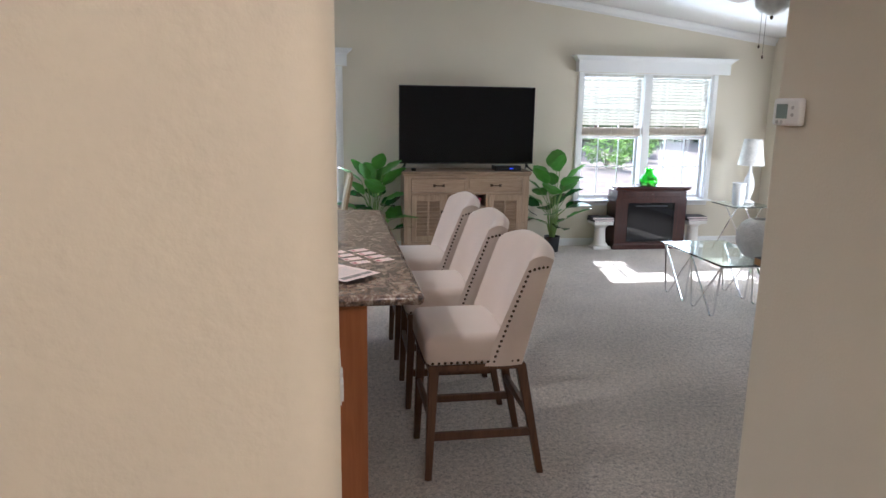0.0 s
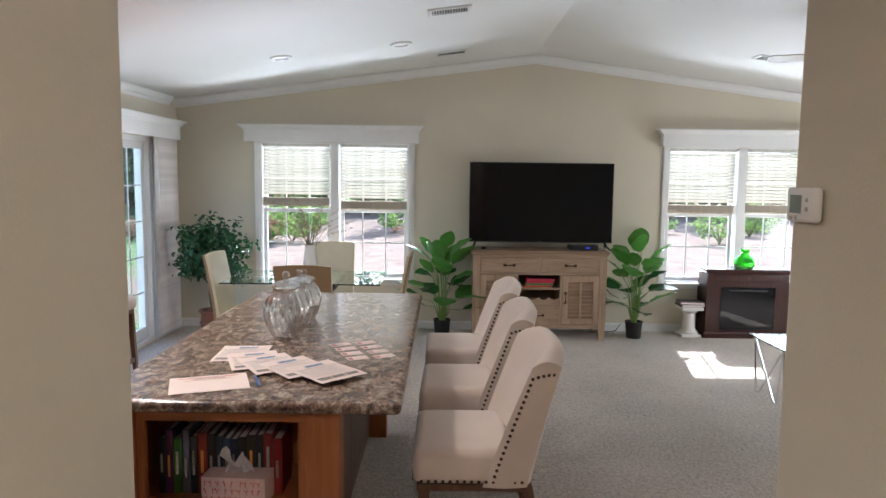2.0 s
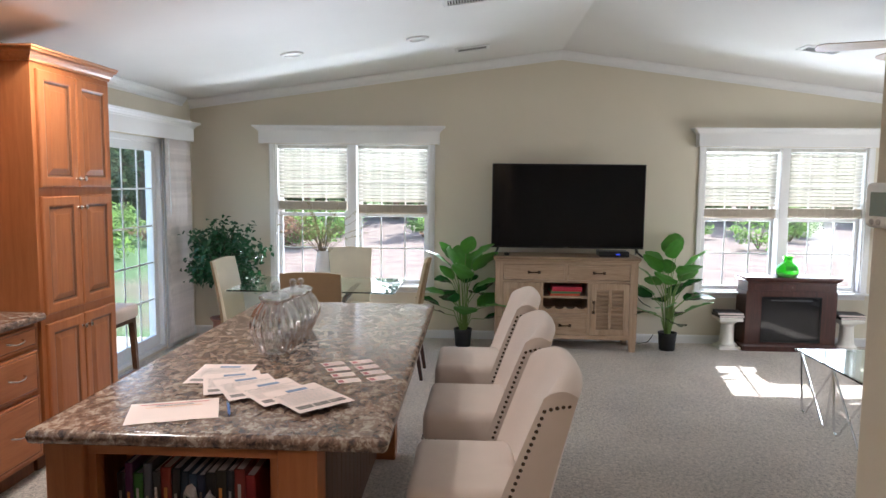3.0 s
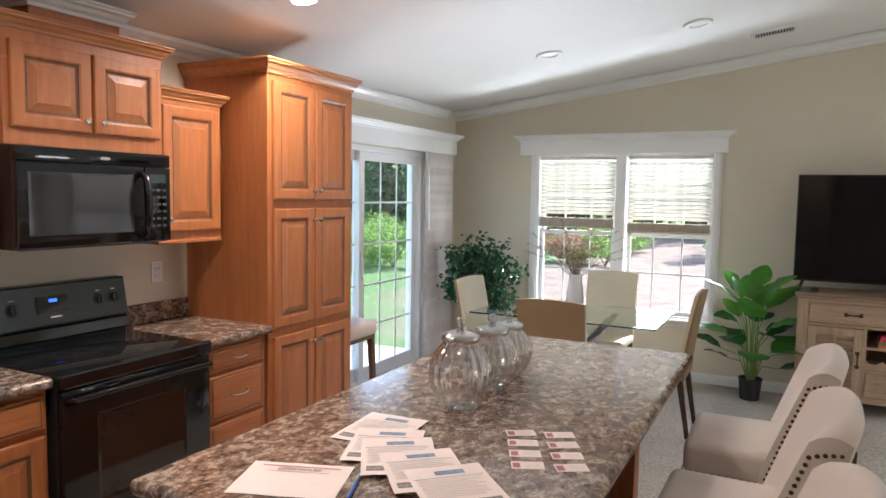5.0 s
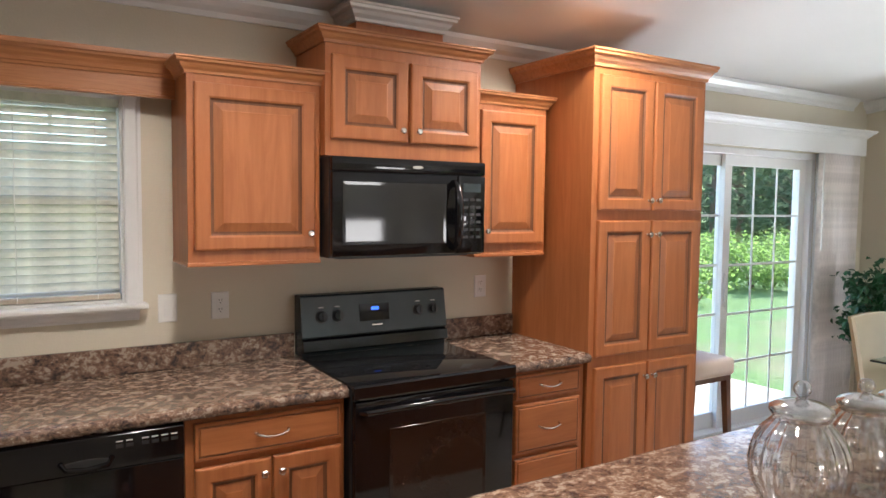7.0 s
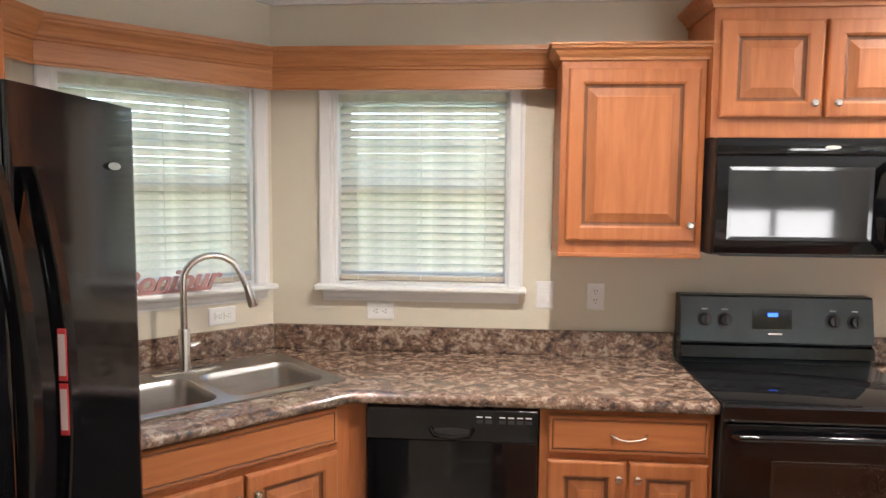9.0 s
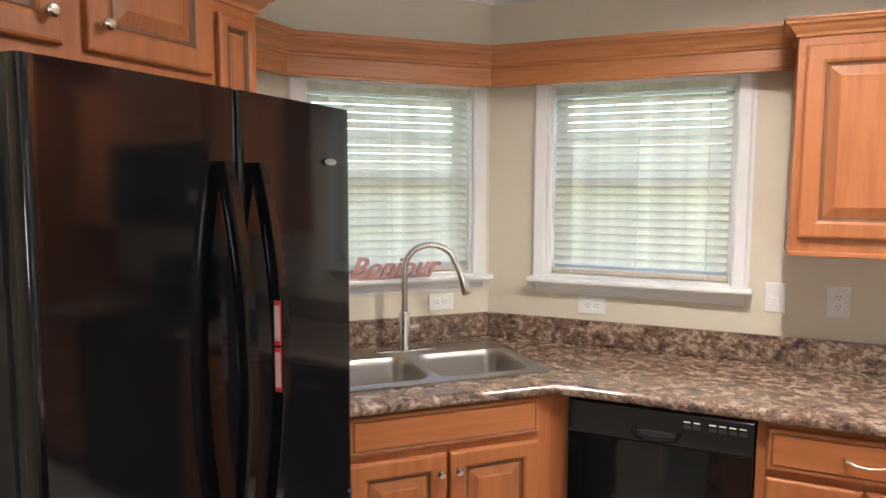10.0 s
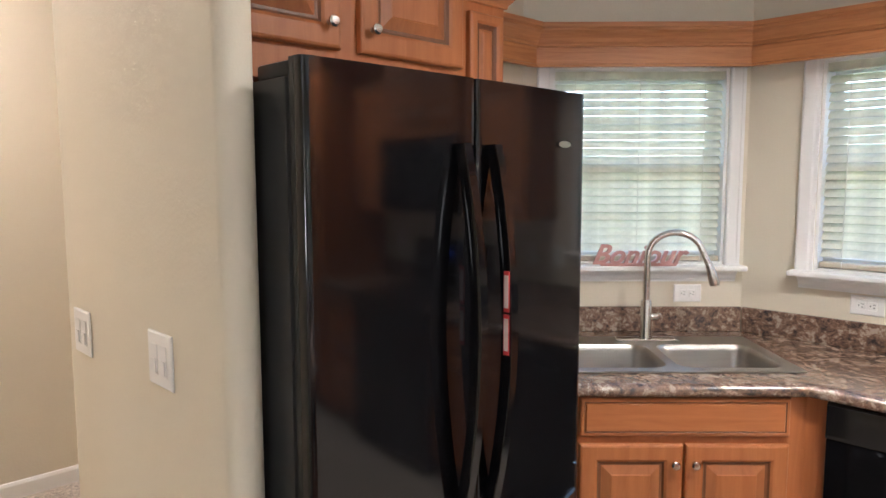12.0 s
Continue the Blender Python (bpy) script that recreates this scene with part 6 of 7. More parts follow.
def dining_chair(m):
    th = thing("dining_chair", "cream leather dining chair with tan back and dark legs", "chair", m, "chairs round the dining table")
    part("seat", box(-0.215, 0.215, -0.23, 0.20, 0.40, 0.475, 0.025, seg=3), LEATHER, th, smooth=True)
    bm = bmesh.new()
    n = 10

    def prof2(v, s):
        return 0.165 + 0.10 * v ** 1.4 + (0.052 - 0.012 * v) * s
    for s, nm, mt in ((0, "backrest", LEATHER), (0.5, "back_cover", LEATHER_T)):
        bm = bmesh.new()
        a = [[bm.verts.new((x * (0.212 + 0.006 * (j / n)), prof2(j / n, s + (0.0 if s == 0 else 0.02)), 0.40 + 0.60 * j / n - 0.012 * x * x * (j / n))) for x in (-1, -0.5, 0, 0.5, 1)] for j in range(n + 1)]
        b = [[bm.verts.new((x * (0.212 + 0.006 * (j / n)), prof2(j / n, s + 0.5), 0.40 + 0.60 * j / n - 0.012 * x * x * (j / n))) for x in (-1, -0.5, 0, 0.5, 1)] for j in range(n + 1)]
        for j in range(n):
            for i in range(4):
                bm.faces.new((a[j][i], a[j][i + 1], a[j + 1][i + 1], a[j + 1][i]))
                bm.faces.new((b[j][i], b[j + 1][i], b[j + 1][i + 1], b[j][i + 1]))
            bm.faces.new((a[j][0], a[j + 1][0], b[j + 1][0], b[j][0]))
            bm.faces.new((a[j][4], b[j][4], b[j + 1][4], a[j + 1][4]))
        for i in range(4):
            bm.faces.new((a[n][i], a[n][i + 1], b[n][i + 1], b[n][i]))
            bm.faces.new((a[0][i], b[0][i], b[0][i + 1], a[0][i + 1]))
        rim = [e for e in bm.edges if e.is_manifold and e.calc_face_angle(0) > 0.9]
        bmesh.ops.bevel(bm, geom=rim, offset=0.008, segments=2, affect="EDGES")
        part(nm, bm, mt, th, smooth=True)
    for sx in (-1, 1):
        part("leg", tube([(sx * 0.185, -0.20, 0.402), (sx * 0.19, -0.21, 0.0)], [0.028, 0.018], 4), LEG_D, th)
        part("leg", tube([(sx * 0.185, 0.185, 0.402), (sx * 0.19, 0.25, 0.0)], [0.028, 0.018], 4), LEG_D, th)
    return th


ch = dining_chair(pose(1.835, 2.70, 0, 0, 0, 180))
copy_thing(ch, pose(1.76, 4.10, 0, 0, 0, 0))
copy_thing(ch, pose(1.17, 3.26, 0, 0, 0, 88))
copy_thing(ch, pose(2.32, 3.40, 0, 0, 0, -90))
CERAMIC = plain("white_ceramic", (0.78, 0.77, 0.76), 0.25, var=0.03)
th = thing("flower_vase", "tall white ceramic vase of budding branches on the table", "vase", pose(1.70, 3.42, 0.7545))
part("vase", lathe([(0, 0), (0.060, 0), (0.066, 0.01), (0.070, 0.06), (0.062, 0.16), (0.050, 0.26), (0.048, 0.30), (0.044, 0.30), (0.045, 0.26), (0.055, 0.16), (0.06, 0.03), (0, 0.02)], 32), CERAMIC, th, smooth=True)
rnd = random.Random(11)
tw, bud = bmesh.new(), bmesh.new()
for i in range(34):
    a, sp = rnd.uniform(0, math.tau), rnd.uniform(0.10, 0.46)
    top = Vector((math.cos(a) * sp, math.sin(a) * sp, 0.30 + rnd.uniform(0.16, 0.40) * (1.15 - 0.7 * sp)))
    p0 = Vector((rnd.uniform(-0.02, 0.02), rnd.uniform(-0.02, 0.02), 0.25))
    mid = p0.lerp(top, 0.55) + Vector((-top.x * 0.15, -top.y * 0.15, 0.03))
    tube([p0, mid, top], [0.0026, 0.002, 0.001], 5, tw)
    for j in range(10):
        t = rnd.uniform(0.35, 1.0)
        q = (p0.lerp(mid, t * 2) if t < 0.5 else mid.lerp(top, t * 2 - 1))
        d = Vector([rnd.gauss(0, 1) for _ in range(3)]).normalized()
        tube([q, q + d * 0.012, q + d * 0.022], [0.0018, 0.0048, 0.001], 5, bud)
tagged(part("branch", tw, plain("pale_twig", (0.24, 0.18, 0.10), 0.8, var=0.3), th), kind="stuff")
tagged(part("bud", bud, plain("olive_buds", (0.40, 0.36, 0.20), 0.7, var=0.5, scale=40), th, "small olive and russet buds"), kind="stuff")

# ---- electric fireplace, pedestals, bottle ----
MAHOG = wood("mahogany", (0.022, 0.006, 0.005), (0.060, 0.016, 0.011), rough=0.25, coat=0.3)
th = thing("electric_fireplace", "dark mahogany electric fireplace with black glass front", "fireplace", pose(5.70, 4.51, 0))
part("base", flare(0.0, 0.88, 0.0, 0.27, [(0.02, 0.0), (0.02, 0.05), (0.008, 0.065), (0.0, 0.07)]), MAHOG, th)
part("cabinet", box(0.0, 0.88, 0.0, 0.27, 0.0705, 0.60), MAHOG, th)
part("frieze", box(0.01, 0.87, 0.006, 0.27, 0.6005, 0.69), MAHOG, th)
part("frieze_panel", rings([(0.08, 0.80, 0.615, 0.675, 0.006), (0.08, 0.80, 0.615, 0.675, 0.001), (0.09, 0.79, 0.625, 0.665, -0.002)]), MAHOG, th)
part("top", flare(0.01, 0.87, 0.006, 0.27, [(0.004, 0.6905), (0.02, 0.70), (0.03, 0.715), (0.036, 0.72), (0.036, 0.738), (0.03, 0.742)]), MAHOG, th)
part("glass_front", rings([(0.15, 0.73, 0.09, 0.55, -0.0005), (0.15, 0.73, 0.09, 0.55, -0.008), (0.165, 0.715, 0.105, 0.535, -0.008), (0.168, 0.712, 0.108, 0.532, -0.003)]), DARK_GLASS, th)
part("vent_grille", box(0.24, 0.64, -0.006, -0.0035, 0.505, 0.520), SLOT, th)
part("brass_screw", lathe([(0, 0), (0.008, 0), (0.006, 0.004), (0, 0.005)], 12), BRONZE, th, at=pose(0.44, -0.002, 0.645, 90))
PLASTER = plain("white_plaster", (0.74, 0.71, 0.66), 0.7, var=0.06, bump=0.2, bscale=120)
for x in (5.565, 6.745):
    th = thing("pedestal", "small white plaster column pedestal beside the fireplace", "pedestal", pose(x, 4.62, 0), "column pedestals")
    part("foot", box(-0.105, 0.105, -0.105, 0.105, 0, 0.03, 0.004), PLASTER, th)
    part("shaft", lathe([(0, 0.03), (0.095, 0.03), (0.098, 0.045), (0.085, 0.055), (0.072, 0.07), (0.064, 0.16), (0.062, 0.25), (0.075, 0.262), (0.09, 0.275), (0.095, 0.29), (0, 0.29)], 36, flute=0.02, flutes=12), PLASTER, th, smooth=True)
    part("capital", box(-0.115, 0.115, -0.115, 0.115, 0.29, 0.325, 0.005), PLASTER, th)
    for k in range(2):
        bk = thing("book", "dark hardback book lying on a white pedestal", "book", pose(x, 4.62, 0.3255 + k * 0.027, 0, 0, 4 - 8 * k), "books on the pedestals")
        part("cover", box(-0.125, 0.125, -0.10, 0.10, 0, 0.026, 0.003), BOOKM[(0.05, 0.04, 0.04)], bk)
        part("page_block", box(-0.122, 0.1255, -0.1005, -0.099, 0.004, 0.022), PAPER, bk)
th = thing("glass_bottle", "short green glass bottle on the fireplace", "bottle", pose(6.12, 4.60, 0.7425))
GREEN = clear_glass("green_glass", (0.25, 0.85, 0.12), 1.45)
part("bottle", lathe(fine([(0, 0.0), (0.085, 0.0), (0.103, 0.03), (0.105, 0.07), (0.085, 0.115), (0.045, 0.145), (0.040, 0.165), (0.050, 0.195), (0.053, 0.205), (0.047, 0.205), (0.036, 0.165), (0.041, 0.143), (0.080, 0.11), (0.099, 0.07), (0.097, 0.032), (0, 0.012)], 2), 32), GREEN, th, smooth=True)

# ---- living room tables ----
th = thing("coffee_table", "glass coffee table on chrome hairpin legs", "table", pose(5.37, 1.72, 0) @ Matrix.Diagonal((1, 0.84, 1, 1)))
part("glass_top", box(0.0, 0.62, 0.0, 1.20, 0.438, 0.450, 0.003), GTABLE, th)
part("top_frame", tube([(0.03, 0.03, 0.43), (0.59, 0.03, 0.43), (0.59, 1.17, 0.43), (0.03, 1.17, 0.43), (0.03, 0.03, 0.43)], 0.007, 8), CHROME, th, smooth=True)
for sx in (0.03, 0.59):
    for y0, y1 in ((0.06, 0.60), (0.60, 1.14)):
        part("leg", tube([(sx, y0, 0.425), (sx, (y0 * 0.25 + y1 * 0.75), 0.02), (sx, y1 * 0.75 + y0 * 0.25 + 0.03, 0.008), (sx, y1 * 0.75 + y0 * 0.25 + 0.07, 0.02), (sx, y1, 0.425)], 0.008, 8), CHROME, th, smooth=True)
        part("leg", tube([(sx, y1, 0.425), (sx, (y1 * 0.25 + y0 * 0.75), 0.02), (sx, y0 * 0.75 + y1 * 0.25 - 0.03, 0.008), (sx, y0 * 0.75 + y1 * 0.25 - 0.07, 0.02), (sx, y0, 0.425)], 0.008, 8), CHROME, th, smooth=True)
STONEW = plain("rough_white_clay", (0.62, 0.59, 0.56), 0.9, var=0.12, scale=9, bump=0.9, bscale=30, dist=0.01)
th = thing("round_vase", "round rough white clay vase on the glass table", "vase", pose(5.86, 2.0, 0.4505))
part("vase", lathe(fine([(0, 0), (0.09, 0.0), (0.15, 0.05), (0.185, 0.13), (0.18, 0.22), (0.135, 0.29), (0.085, 0.315), (0.082, 0.30), (0.12, 0.26), (0, 0.2)], 3), 36), STONEW, th, smooth=True)
th = thing("coffee_table_book", "thick tan book with dark cover on the glass table", "book", pose(5.80, 1.66, 0.4505, 0, 0, 8))
part("page_block", box(-0.135, 0.135, -0.10, 0.10, 0.004, 0.056), plain("tan_page_edge", (0.35, 0.19, 0.08), 0.8), th)
part("cover", box(-0.14, 0.14, -0.105, 0.105, 0.0565, 0.061, 0.001), plain("charcoal_cover", (0.05, 0.045, 0.045), 0.5), th)
part("cover", box(-0.14, 0.14, -0.105, 0.105, 0.0, 0.0035), plain("charcoal_cover", (0.05, 0.045, 0.045), 0.5), th)
part("title", text_mesh("LOVE", 0.075, offset=0.002), PAPER, th, at=pose(0, 0, 0.0613))
th = thing("side_table", "small glass side table on chrome legs", "table", pose(7.12, 4.22, 0))
part("glass_top", box(-0.25, 0.25, -0.25, 0.25, 0.555, 0.567, 0.003), GTABLE, th)
for sx in (-1, 1):
    for sy in (-1, 1):
        part("leg", tube([(sx * 0.21, sy * 0.21, 0.0), (-sx * 0.10, sy * 0.21, 0.55)], 0.008, 8), CHROME, th, smooth=True)
th = thing("ceramic_jar", "tall white ceramic vase on the side table", "vase", pose(7.02, 4.17, 0.5675))
part("vase", lathe(fine([(0, 0), (0.055, 0), (0.068, 0.05), (0.075, 0.15), (0.07, 0.22), (0.078, 0.25), (0.07, 0.25), (0.06, 0.21), (0, 0.1)], 3), 24), CERAMIC, th, smooth=True)
th = thing("table_lamp", "white ceramic table lamp with tapered white shade", "lamp", pose(7.22, 4.30, 0.5675))
part("base", lathe(fine([(0, 0), (0.07, 0), (0.075, 0.02), (0.03, 0.05), (0.055, 0.15), (0.06, 0.25), (0.02, 0.36), (0.012, 0.44), (0, 0.44)], 3), 24), CERAMIC, th, smooth=True)
part("shade", lathe([(0.145, 0.44), (0.10, 0.74), (0.097, 0.74), (0.142, 0.44)], 36), thin_cloth("lamp_shade", (0.82, 0.80, 0.77), 0.4), th, smooth=True)

# ---- ceiling fan ----
FX, FY = 5.85, 2.15
fz = roof(FX)
th = thing("ceiling_fan", "ceiling fan with frosted bowl light and pull chains", "fan", pose(FX, FY, 0))
part("canopy", lathe([(0, fz + 0.03), (0.07, fz - 0.015), (0.06, fz - 0.06), (0.02, fz - 0.08), (0, fz - 0.08)], 24), NICKEL, th, smooth=True)
part("motor", lathe([(0, fz - 0.08), (0.05, fz - 0.085), (0.11, fz - 0.11), (0.12, fz - 0.16), (0.09, fz - 0.20), (0.05, fz - 0.22), (0, fz - 0.22)], 28), NICKEL, th, smooth=True)
bw = part("light_bowl", lathe([(0.135, fz - 0.245), (0.125, fz - 0.30), (0.085, fz - 0.345), (0.03, fz - 0.365), (0, fz - 0.367), (0, fz - 0.36), (0.08, fz - 0.335), (0.118, fz - 0.295), (0.128, fz - 0.245)], 32), thin_cloth("frosted_glass", (0.80, 0.79, 0.75), 0.5, 0.3), th, smooth=True)
part("light_fitter", lathe([(0, fz - 0.22), (0.12, fz - 0.225), (0.137, fz - 0.244), (0, fz - 0.244)], 28), NICKEL, th, smooth=True)
part("finial", lathe([(0, fz - 0.40), (0.008, fz - 0.395), (0.016, fz - 0.38), (0.010, fz - 0.368), (0, fz - 0.368)], 14), BRONZE, th, smooth=True)
BLADE = wood("fan_blade", (0.20, 0.12, 0.07), (0.36, 0.25, 0.16), stretch=(2, 14, 14))
s = None
for i in range(5):
    at = pose(0, 0, fz - 0.17, 0, 0, i * 72 + 158) @ pose(0, 0, 0, 11)
    if s is None:
        s = part("blade", prism([(0.16, -0.03), (0.24, -0.062), (0.60, -0.070), (0.655, -0.05), (0.665, 0.0), (0.655, 0.05), (0.60, 0.070), (0.24, 0.062), (0.16, 0.03)], 0.0, 0.006), BLADE, th, at=at)
        br = part("blade_arm", box(0.09, 0.20, -0.02, 0.02, -0.006, -0.0005, 0.002), NICKEL, th, at=at)
    else:
        s, br = again(s, at), again(br, at)
for x, z1 in ((-0.02, 0.58), (0.02, 0.66)):
    c = part("pull_chain", tube([(x, 0.10, fz - 0.23), (x, 0.10, fz - z1)], 0.0015, 5), BRONZE, th)
    part("chain_knob", lathe([(0, fz - z1 - 0.03), (0.007, fz - z1 - 0.025), (0.008, fz - z1 - 0.012), (0.004, fz - z1), (0, fz - z1)], 10, c=(x, 0.10)), BRONZE, c, smooth=True)


# ---- switches, sockets, thermostat ----
def wall_plate(m, kind, w=0.075, h=0.118, gangs=1):
    lab = {"switch": "white light switch on the wall", "socket": "white electrical socket on the wall"}[kind]
    th = thing("light_switch" if kind == "switch" else "wall_socket", lab, kind, m, "wall plates")
    part("plate", rings([(-w / 2, w / 2, -h / 2, h / 2, -0.0005), (-w / 2, w / 2, -h / 2, h / 2, -0.003), (-w / 2 + 0.004, w / 2 - 0.004, -h / 2 + 0.004, h / 2 - 0.004, -0.006)]), PLATE, th)
    for g in range(gangs):
        cx = (g - (gangs - 1) / 2) * 0.046
        if kind == "switch":
            part("rocker", box(cx - 0.016, cx + 0.016, -0.008, -0.0062, -0.033, 0.033, 0.001), TRIM, th)
            part("rocker_edge", box(cx - 0.012, cx + 0.012, -0.0115, -0.0082, -0.028, 0.002, 0.001), TRIM, th)
        else:
            for s in (-1, 1):
                at = pose(s * 0.0195, 0, 0, 0, 90) if w > h else pose(0, 0, s * 0.0195)
                f = part("outlet", box(-0.0165, 0.0165, -0.0085, -0.0062, -0.0145, 0.0145, 0.003), PLATE, th, at=at)
                for sx in (-0.006, 0.006):
                    part("slot", box(sx - 0.0011, sx + 0.0011, -0.0092, -0.0086, 0.0, 0.009), SLOT, f)
                part("earth_hole", box(-0.002, 0.002, -0.0092, -0.0086, -0.010, -0.006), SLOT, f)


wall_plate(pose(0.0005, -0.545, 1.167, 0, 0, 90), "switch")
wall_plate(pose(0.0005, -0.33, 1.165, 0, 0, 90), "socket")
wall_plate(pose(0.0005, 1.035, 1.18, 0, 0, 90), "socket")
wall_plate(pose(0.0005, -1.255, 1.083, 0, 0, 90), "socket", 0.118, 0.075)
wall_plate(spot(0.235, 0.0005, 1.076), "socket", 0.118, 0.075)
wall_plate(pose(2.4125, -2.475, 1.17, 0, 0, 90), "switch", 0.12, 0.118, 2)
wall_plate(pose(2.4125, -1.97, 1.19, 0, 0, 90), "switch", 0.12, 0.118, 2)
wall_plate(pose(0.0005, 4.62, 0.42, 0, 0, 90), "socket")
th = thing("thermostat", "white programmable thermostat with grey display", "thermostat", pose(3.6995, -1.222, 1.614, 0, 0, -90) @ Matrix.Diagonal((1.1, 0.75, 1.0, 1)))
part("housing", box(-0.055, 0.055, -0.030, -0.001, -0.038, 0.038, 0.010, seg=3), PLATE, th, smooth=True)
part("display", box(-0.036, 0.008, -0.0315, -0.0302, -0.018, 0.022), plain("lcd_display", (0.22, 0.27, 0.25), 0.15), th)
b2 = None
for x, z in ((0.028, 0.012), (0.028, -0.008), (-0.03, -0.028), (-0.012, -0.028)):
    at = pose(x, -0.030, z, 90)
    b2 = again(b2, at) if b2 else part("button", lathe([(0, 0), (0.0055, 0), (0.0048, 0.0025), (0, 0.003)], 12), plain("grey_button", (0.45, 0.44, 0.43), 0.4), th, smooth=True, at=at)

# ---- word sign on the sink window's sill ----
PINK = plain("rose_painted_wood", (0.50, 0.26, 0.23), 0.6, var=0.15, scale=30)
th = thing("word_sign", "rose-painted wooden script sign reading Bonjour on the sill", "sign", spot(0.468, 0.052, 1.2005))
part("letters", text_mesh("Bonjour", 0.118, 0.42, 0.008, 0.002), PINK, th, at=pose(0, 0, 0.045, 90))
part("base_strip", box(-0.155, 0.165, -0.008, 0.008, 0.0, 0.012, 0.002), PINK, th)

# ---- outdoors ----
def ground_of(name):
    m, n, l, b = nodes_of(name)
    v = coords(n, l)
    sep = n.new("ShaderNodeSeparateXYZ")
    tc = n.new("ShaderNodeTexCoord")
    l.new(tc.outputs["Object"], sep.inputs[0])
    big, fin, mid = noise_of(n, l, v, 0.35, 5, 0.6), noise_of(n, l, v, 9, 6, 0.7), noise_of(n, l, v, 1.6, 5, 0.65, 0.8)
    green = ramp_of(n, l, fin, [(0.3, (0.025, 0.075, 0.012)), (0.7, (0.085, 0.16, 0.03))])
    straw = ramp_of(n, l, mid, [(0.35, (0.12, 0.070, 0.050)), (0.5, (0.17, 0.112, 0.08)), (0.68, (0.23, 0.17, 0.12))])
    mr = n.new("ShaderNodeMapRange")
    mr.inputs["From Min"].default_value, mr.inputs["From Max"].default_value = 5.0, 13.0
    l.new(sep.outputs["Y"], mr.inputs[0])
    mw = n.new("ShaderNodeMapRange")
    mw.inputs["From Min"].default_value, mw.inputs["From Max"].default_value = -5.0, -1.0
    l.new(sep.outputs["X"], mw.inputs[0])
    both = n.new("ShaderNodeMath")
    both.operation = "MULTIPLY"
    l.new(mr.outputs[0], both.inputs[0])
    l.new(mw.outputs[0], both.inputs[1])
    mx = n.new("ShaderNodeMath")
    mx.operation = "MULTIPLY_ADD"
    l.new(big, mx.inputs[0])
    mx.inputs[1].default_value = 0.9
    l.new(both.outputs[0], mx.inputs[2])
    fac = ramp_of(n, l, mx.outputs[0], [(0.55, (0, 0, 0)), (0.85, (1, 1, 1))])
    mix = n.new("ShaderNodeMixRGB")
    l.new(fac, mix.inputs[0])
    l.new(green, mix.inputs[1])
    l.new(straw, mix.inputs[2])
    l.new(mix.outputs[0], b.inputs["Base Color"])
    b.inputs["Roughness"].default_value = 1.0
    bump_of(n, l, b, fin, 0.8, 0.06)
    return m


structure("ground", box(-900, 900, -900, 900, -0.7, -0.45), ground_of("lawn_and_mulch"), "lawn and dry mulch ground outside")
structure("patio_slab", box(-2.0, -T - 0.001, 1.6, 5.2, -0.449, -0.15, 0.01), plain("pale_concrete", (0.40, 0.35, 0.28), 0.9, var=0.12, bump=0.3, bscale=60), "pale concrete patio slab")
structure("patio_kerb", box(-2.12, -2.001, 1.5, 5.3, -0.449, -0.12, 0.01), plain("white_kerb", (0.65, 0.63, 0.60), 0.8), "white kerb along the patio slab")
structure("driveway", box(-40, -6, -40, 0.5, -0.449, -0.43), plain("pale_gravel", (0.52, 0.49, 0.44), 0.95, var=0.2, scale=0.6, bump=0.6, bscale=25, dist=0.01), "pale gravel driveway beside the house")
FOL_A = thin_cloth("bright_shrub_leaf", (0.17, 0.27, 0.07), 0.7, 0.6)
FOL_B = thin_cloth("tree_leaf", (0.12, 0.17, 0.09), 0.75, 0.6)
FOL_C = thin_cloth("russet_shrub_leaf", (0.23, 0.13, 0.08), 0.5, 0.7)


def foliage(rnd, n, rx, rz, leaf, lobes):
    """Many leaves in uneven lobes, with gaps."""
    bm = bmesh.new()
    cs = [(Vector((rnd.uniform(-rx, rx) * 0.7, rnd.uniform(-rx, rx) * 0.7, rz * (0.35 + 1.1 * rnd.random()))), rnd.uniform(0.3, 0.6)) for _ in range(lobes)]
    for i in range(n):
        c, s = rnd.choice(cs)
        d = Vector([rnd.gauss(0, 1) for _ in range(3)]).normalized() * (rnd.random() ** 0.4) * s
        p = c + Vector((d.x * rx, d.y * rx, d.z * rz * 0.8))
        q = Euler((rnd.uniform(-1, 1), rnd.uniform(-1, 1), rnd.uniform(0, 6.28))).to_matrix()
        L = leaf * rnd.uniform(0.6, 1.4)
        vs = [bm.verts.new(p + q @ Vector(k)) for k in ((0, 0, 0), (L * 0.35, L * 0.5, L * 0.1), (0, L, 0), (-L * 0.35, L * 0.5, L * 0.1))]
        bm.faces.new(vs)
    return bm


def shrub(m, mat, label, seed, rx=0.7, rz=0.55):
    rnd = random.Random(seed)
    th = thing("shrub", label, "shrub", m, "shrubs in the field")
    bm = bmesh.new()
    for i in range(6):
        a = rnd.uniform(0, 6.28)
        tube([(0, 0, 0), (0.3 * rx * math.cos(a), 0.3 * rx * math.sin(a), rz * 0.6), (0.6 * rx * math.cos(a), 0.6 * rx * math.sin(a), rz * 1.1)], [0.02, 0.014, 0.006], 5, bm)
    tagged(part("stem", bm, BARK, th), kind="stuff")
    tagged(part("foliage", foliage(rnd, 900, rx, rz, 0.10, 9), mat, th), kind="stuff")
    return th


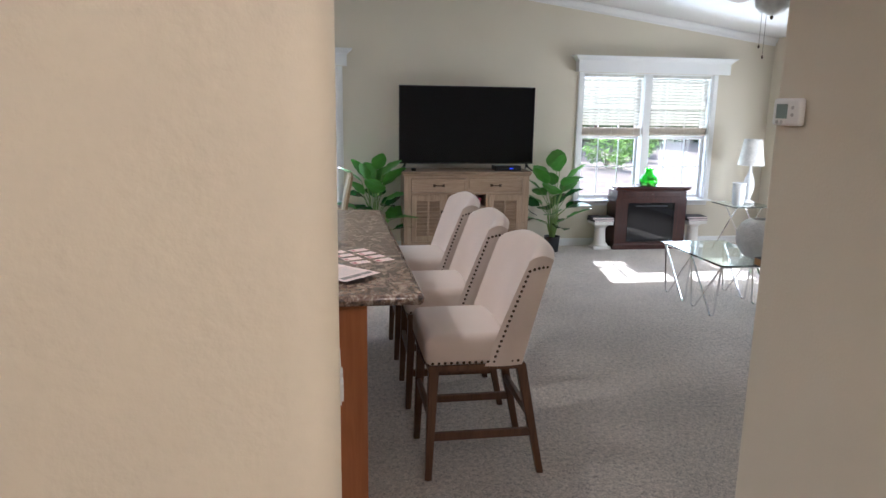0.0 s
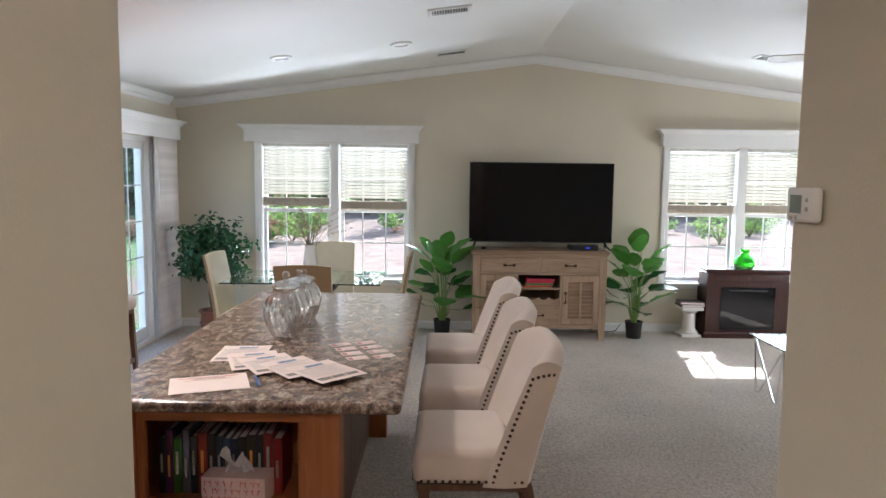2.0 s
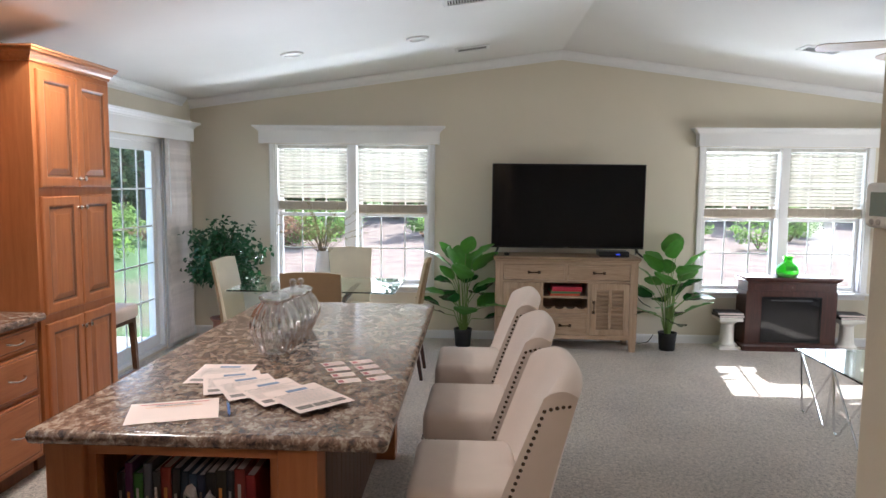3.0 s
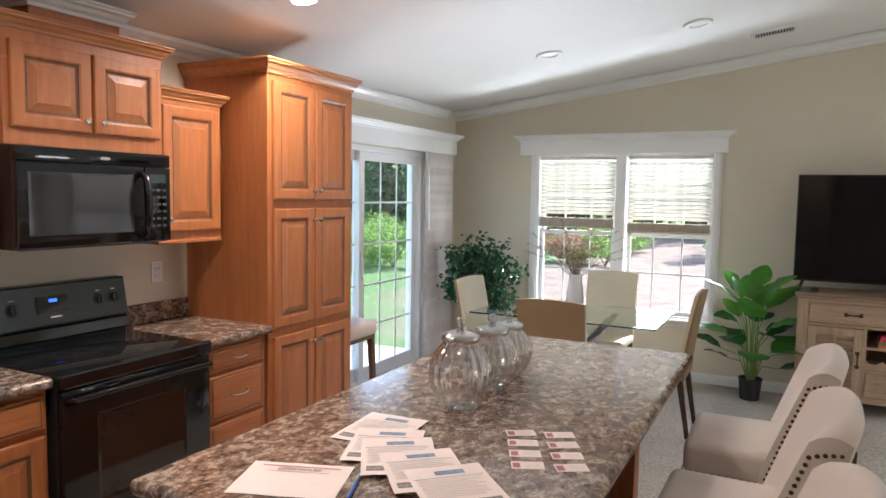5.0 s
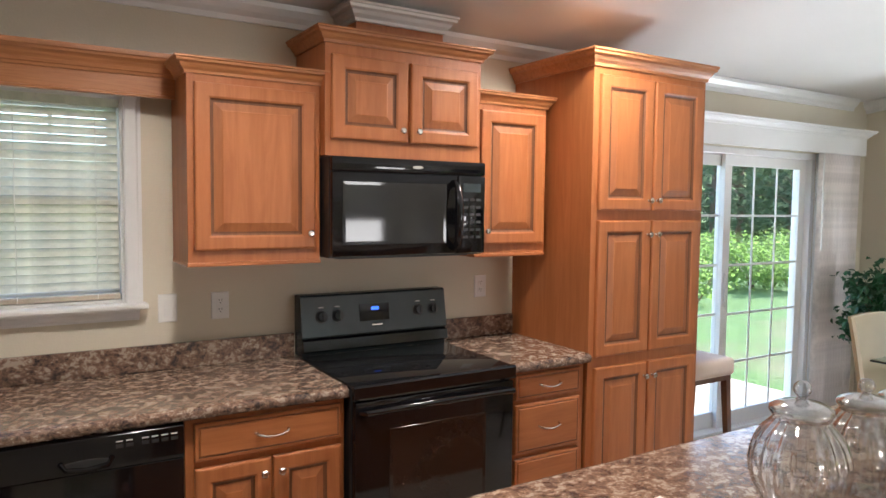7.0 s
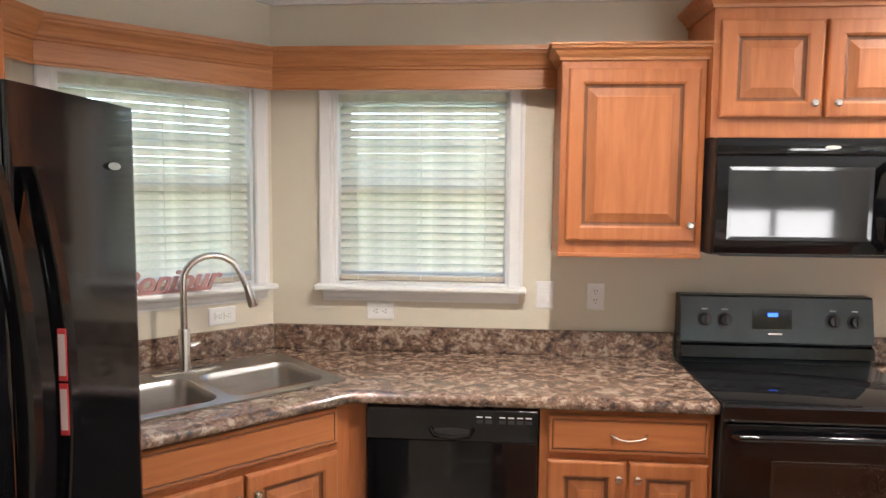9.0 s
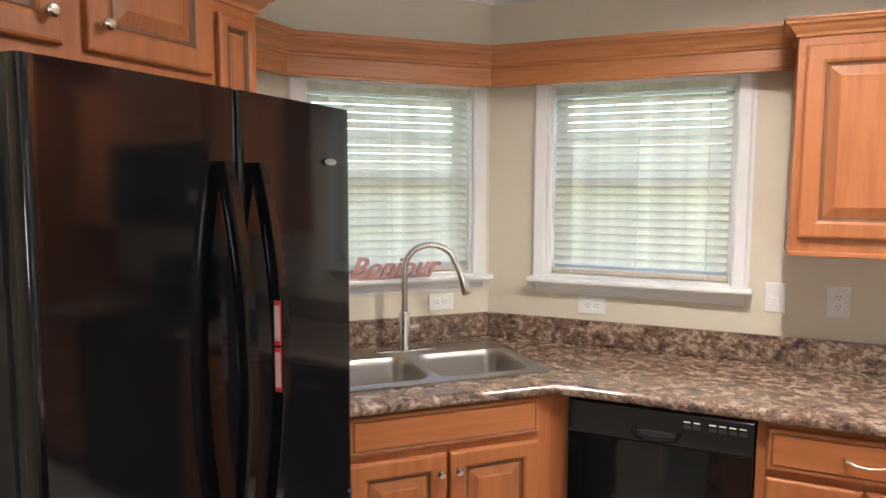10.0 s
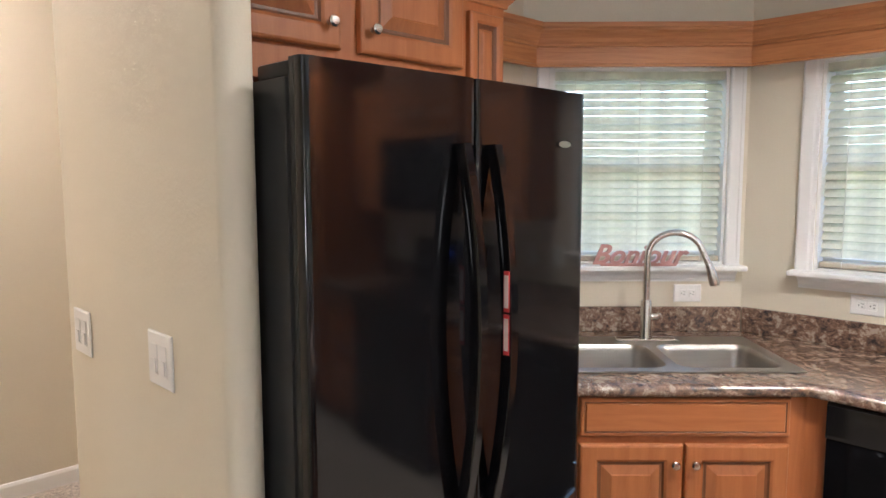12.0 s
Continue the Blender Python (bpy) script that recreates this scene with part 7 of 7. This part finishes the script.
sa = shrub(pose(-8.0, 15.0, -0.45), FOL_A, "bright green leafy shrub in the field", 1, 0.9, 0.7)
sc = shrub(pose(2.0, 21.0, -0.45), FOL_C, "low russet shrub in the dry field", 2, 1.1, 0.45)
rnd = random.Random(21)
for i in range(22):
    src = sc if i % 3 == 0 else sa
    x, y = rnd.uniform(-8, 18), rnd.uniform(19, 27)
    k = rnd.uniform(0.7, 1.2)
    copy_thing(src, pose(x, y, -0.45, 0, 0, rnd.uniform(0, 360)))
for i in range(22):
    d = rnd.uniform(7, 15)
    copy_thing(sa, pose(-d + rnd.uniform(-1.5, 1.5), 4.5 + 1.35 * d + rnd.uniform(-4.5, 2), -0.45, 0, 0, rnd.uniform(0, 360)))


def tree(m, seed, h=7.0):
    rnd = random.Random(seed)
    th = thing("tree", "tall dark green tree beyond the field", "tree", m, "trees beyond the field")
    bm = bmesh.new()
    tube([(0, 0, 0), (0.05, 0.02, h * 0.3), (-0.04, 0.05, h * 0.6), (0.02, 0, h * 0.95)], [0.2, 0.15, 0.09, 0.02], 8, bm)
    for i in range(14):
        a, z = rnd.uniform(0, 6.28), h * rnd.uniform(0.25, 0.9)
        r = 1.7 * (1.05 - z / h) + 0.4
        tube([(0, 0, z), (r * 0.5 * math.cos(a), r * 0.5 * math.sin(a), z + 0.3), (r * math.cos(a), r * math.sin(a), z + 0.35)], [0.06, 0.035, 0.01], 5, bm)
    part("trunk", bm, BARK, th)
    bm = bmesh.new()
    for i in range(950):
        z = h * (0.15 + 0.87 * rnd.random())
        a = rnd.uniform(0, 6.28)
        lobe = 0.75 + 0.35 * math.sin(a * 3 + z * 2.1) * math.sin(z * 1.7 + seed)
        r = (2.3 * (1.12 - z / h) + 0.3) * lobe * rnd.random() ** 0.45
        p = Vector((r * math.cos(a), r * math.sin(a), z))
        q = Euler((rnd.uniform(-1, 1), rnd.uniform(-1, 1), rnd.uniform(0, 6.28))).to_matrix()
        L = rnd.uniform(0.18, 0.38)
        bm.faces.new([bm.verts.new(p + q @ Vector(k)) for k in ((0, 0, 0), (L * 0.4, L * 0.5, 0.03), (0, L, 0), (-L * 0.4, L * 0.5, 0.03))])
    tagged(part("crown", bm, FOL_B, th), kind="stuff")
    return th


t1 = tree(pose(-17, 27, -0.45), 4, 7.5)
t2 = tree(pose(5, 36, -0.45), 9, 8.5)
for i in range(16):
    copy_thing((t1, t2)[i % 2], pose(-24 + i * 3.6 + rnd.uniform(-1, 1), 36 + rnd.uniform(-3, 6), -0.45, 0, 0, rnd.uniform(0, 360)))
for i in range(8):
    copy_thing((t1, t2)[i % 2], pose(-22 + i * 1.6 + rnd.uniform(-2, 1), 16 + i * 3.2, -0.45, 0, 0, rnd.uniform(0, 360)))


def woods(label, x0, x1, y0, y1, n, seed, h):
    """A far belt of woodland: ragged crowns of many leaf clumps over dim trunks."""
    rnd = random.Random(seed)
    bm = bmesh.new()
    tops = {}
    for i in range(n):
        x, y = rnd.uniform(x0, x1), rnd.uniform(y0, y1)
        key = (int(x / 3.5), int(y / 3.5))
        top = tops.setdefault(key, h * rnd.uniform(0.75, 1.25))
        p = Vector((x, y, -0.45 + top * rnd.random() ** 0.8))
        q = Euler((rnd.uniform(-1.4, 1.4), rnd.uniform(-1, 1), rnd.uniform(0, 6.28))).to_matrix()
        L = rnd.uniform(0.5, 1.1)
        bm.faces.new([bm.verts.new(p + q @ Vector(k)) for k in ((0, 0, 0), (L * 0.45, L * 0.4, 0.08), (0.1 * L, L, 0), (-L * 0.4, L * 0.55, 0.08))])
    th = thing("woodland", label, "woods", pose(0, 0, 0))
    tagged(th, label, "woods", "", "stuff")
    tagged(part("foliage", bm, FOL_W, th), kind="stuff")


FOL_W = thin_cloth("woodland_leaf", (0.15, 0.21, 0.10), 0.75, 0.7)
woods("dense green woodland beyond the dry field", -16, 34, 40, 48, 9000, 31, 5.6)
woods("dense green woodland north-west of the house", -50, -16, 38, 64, 14000, 32, 7.5)
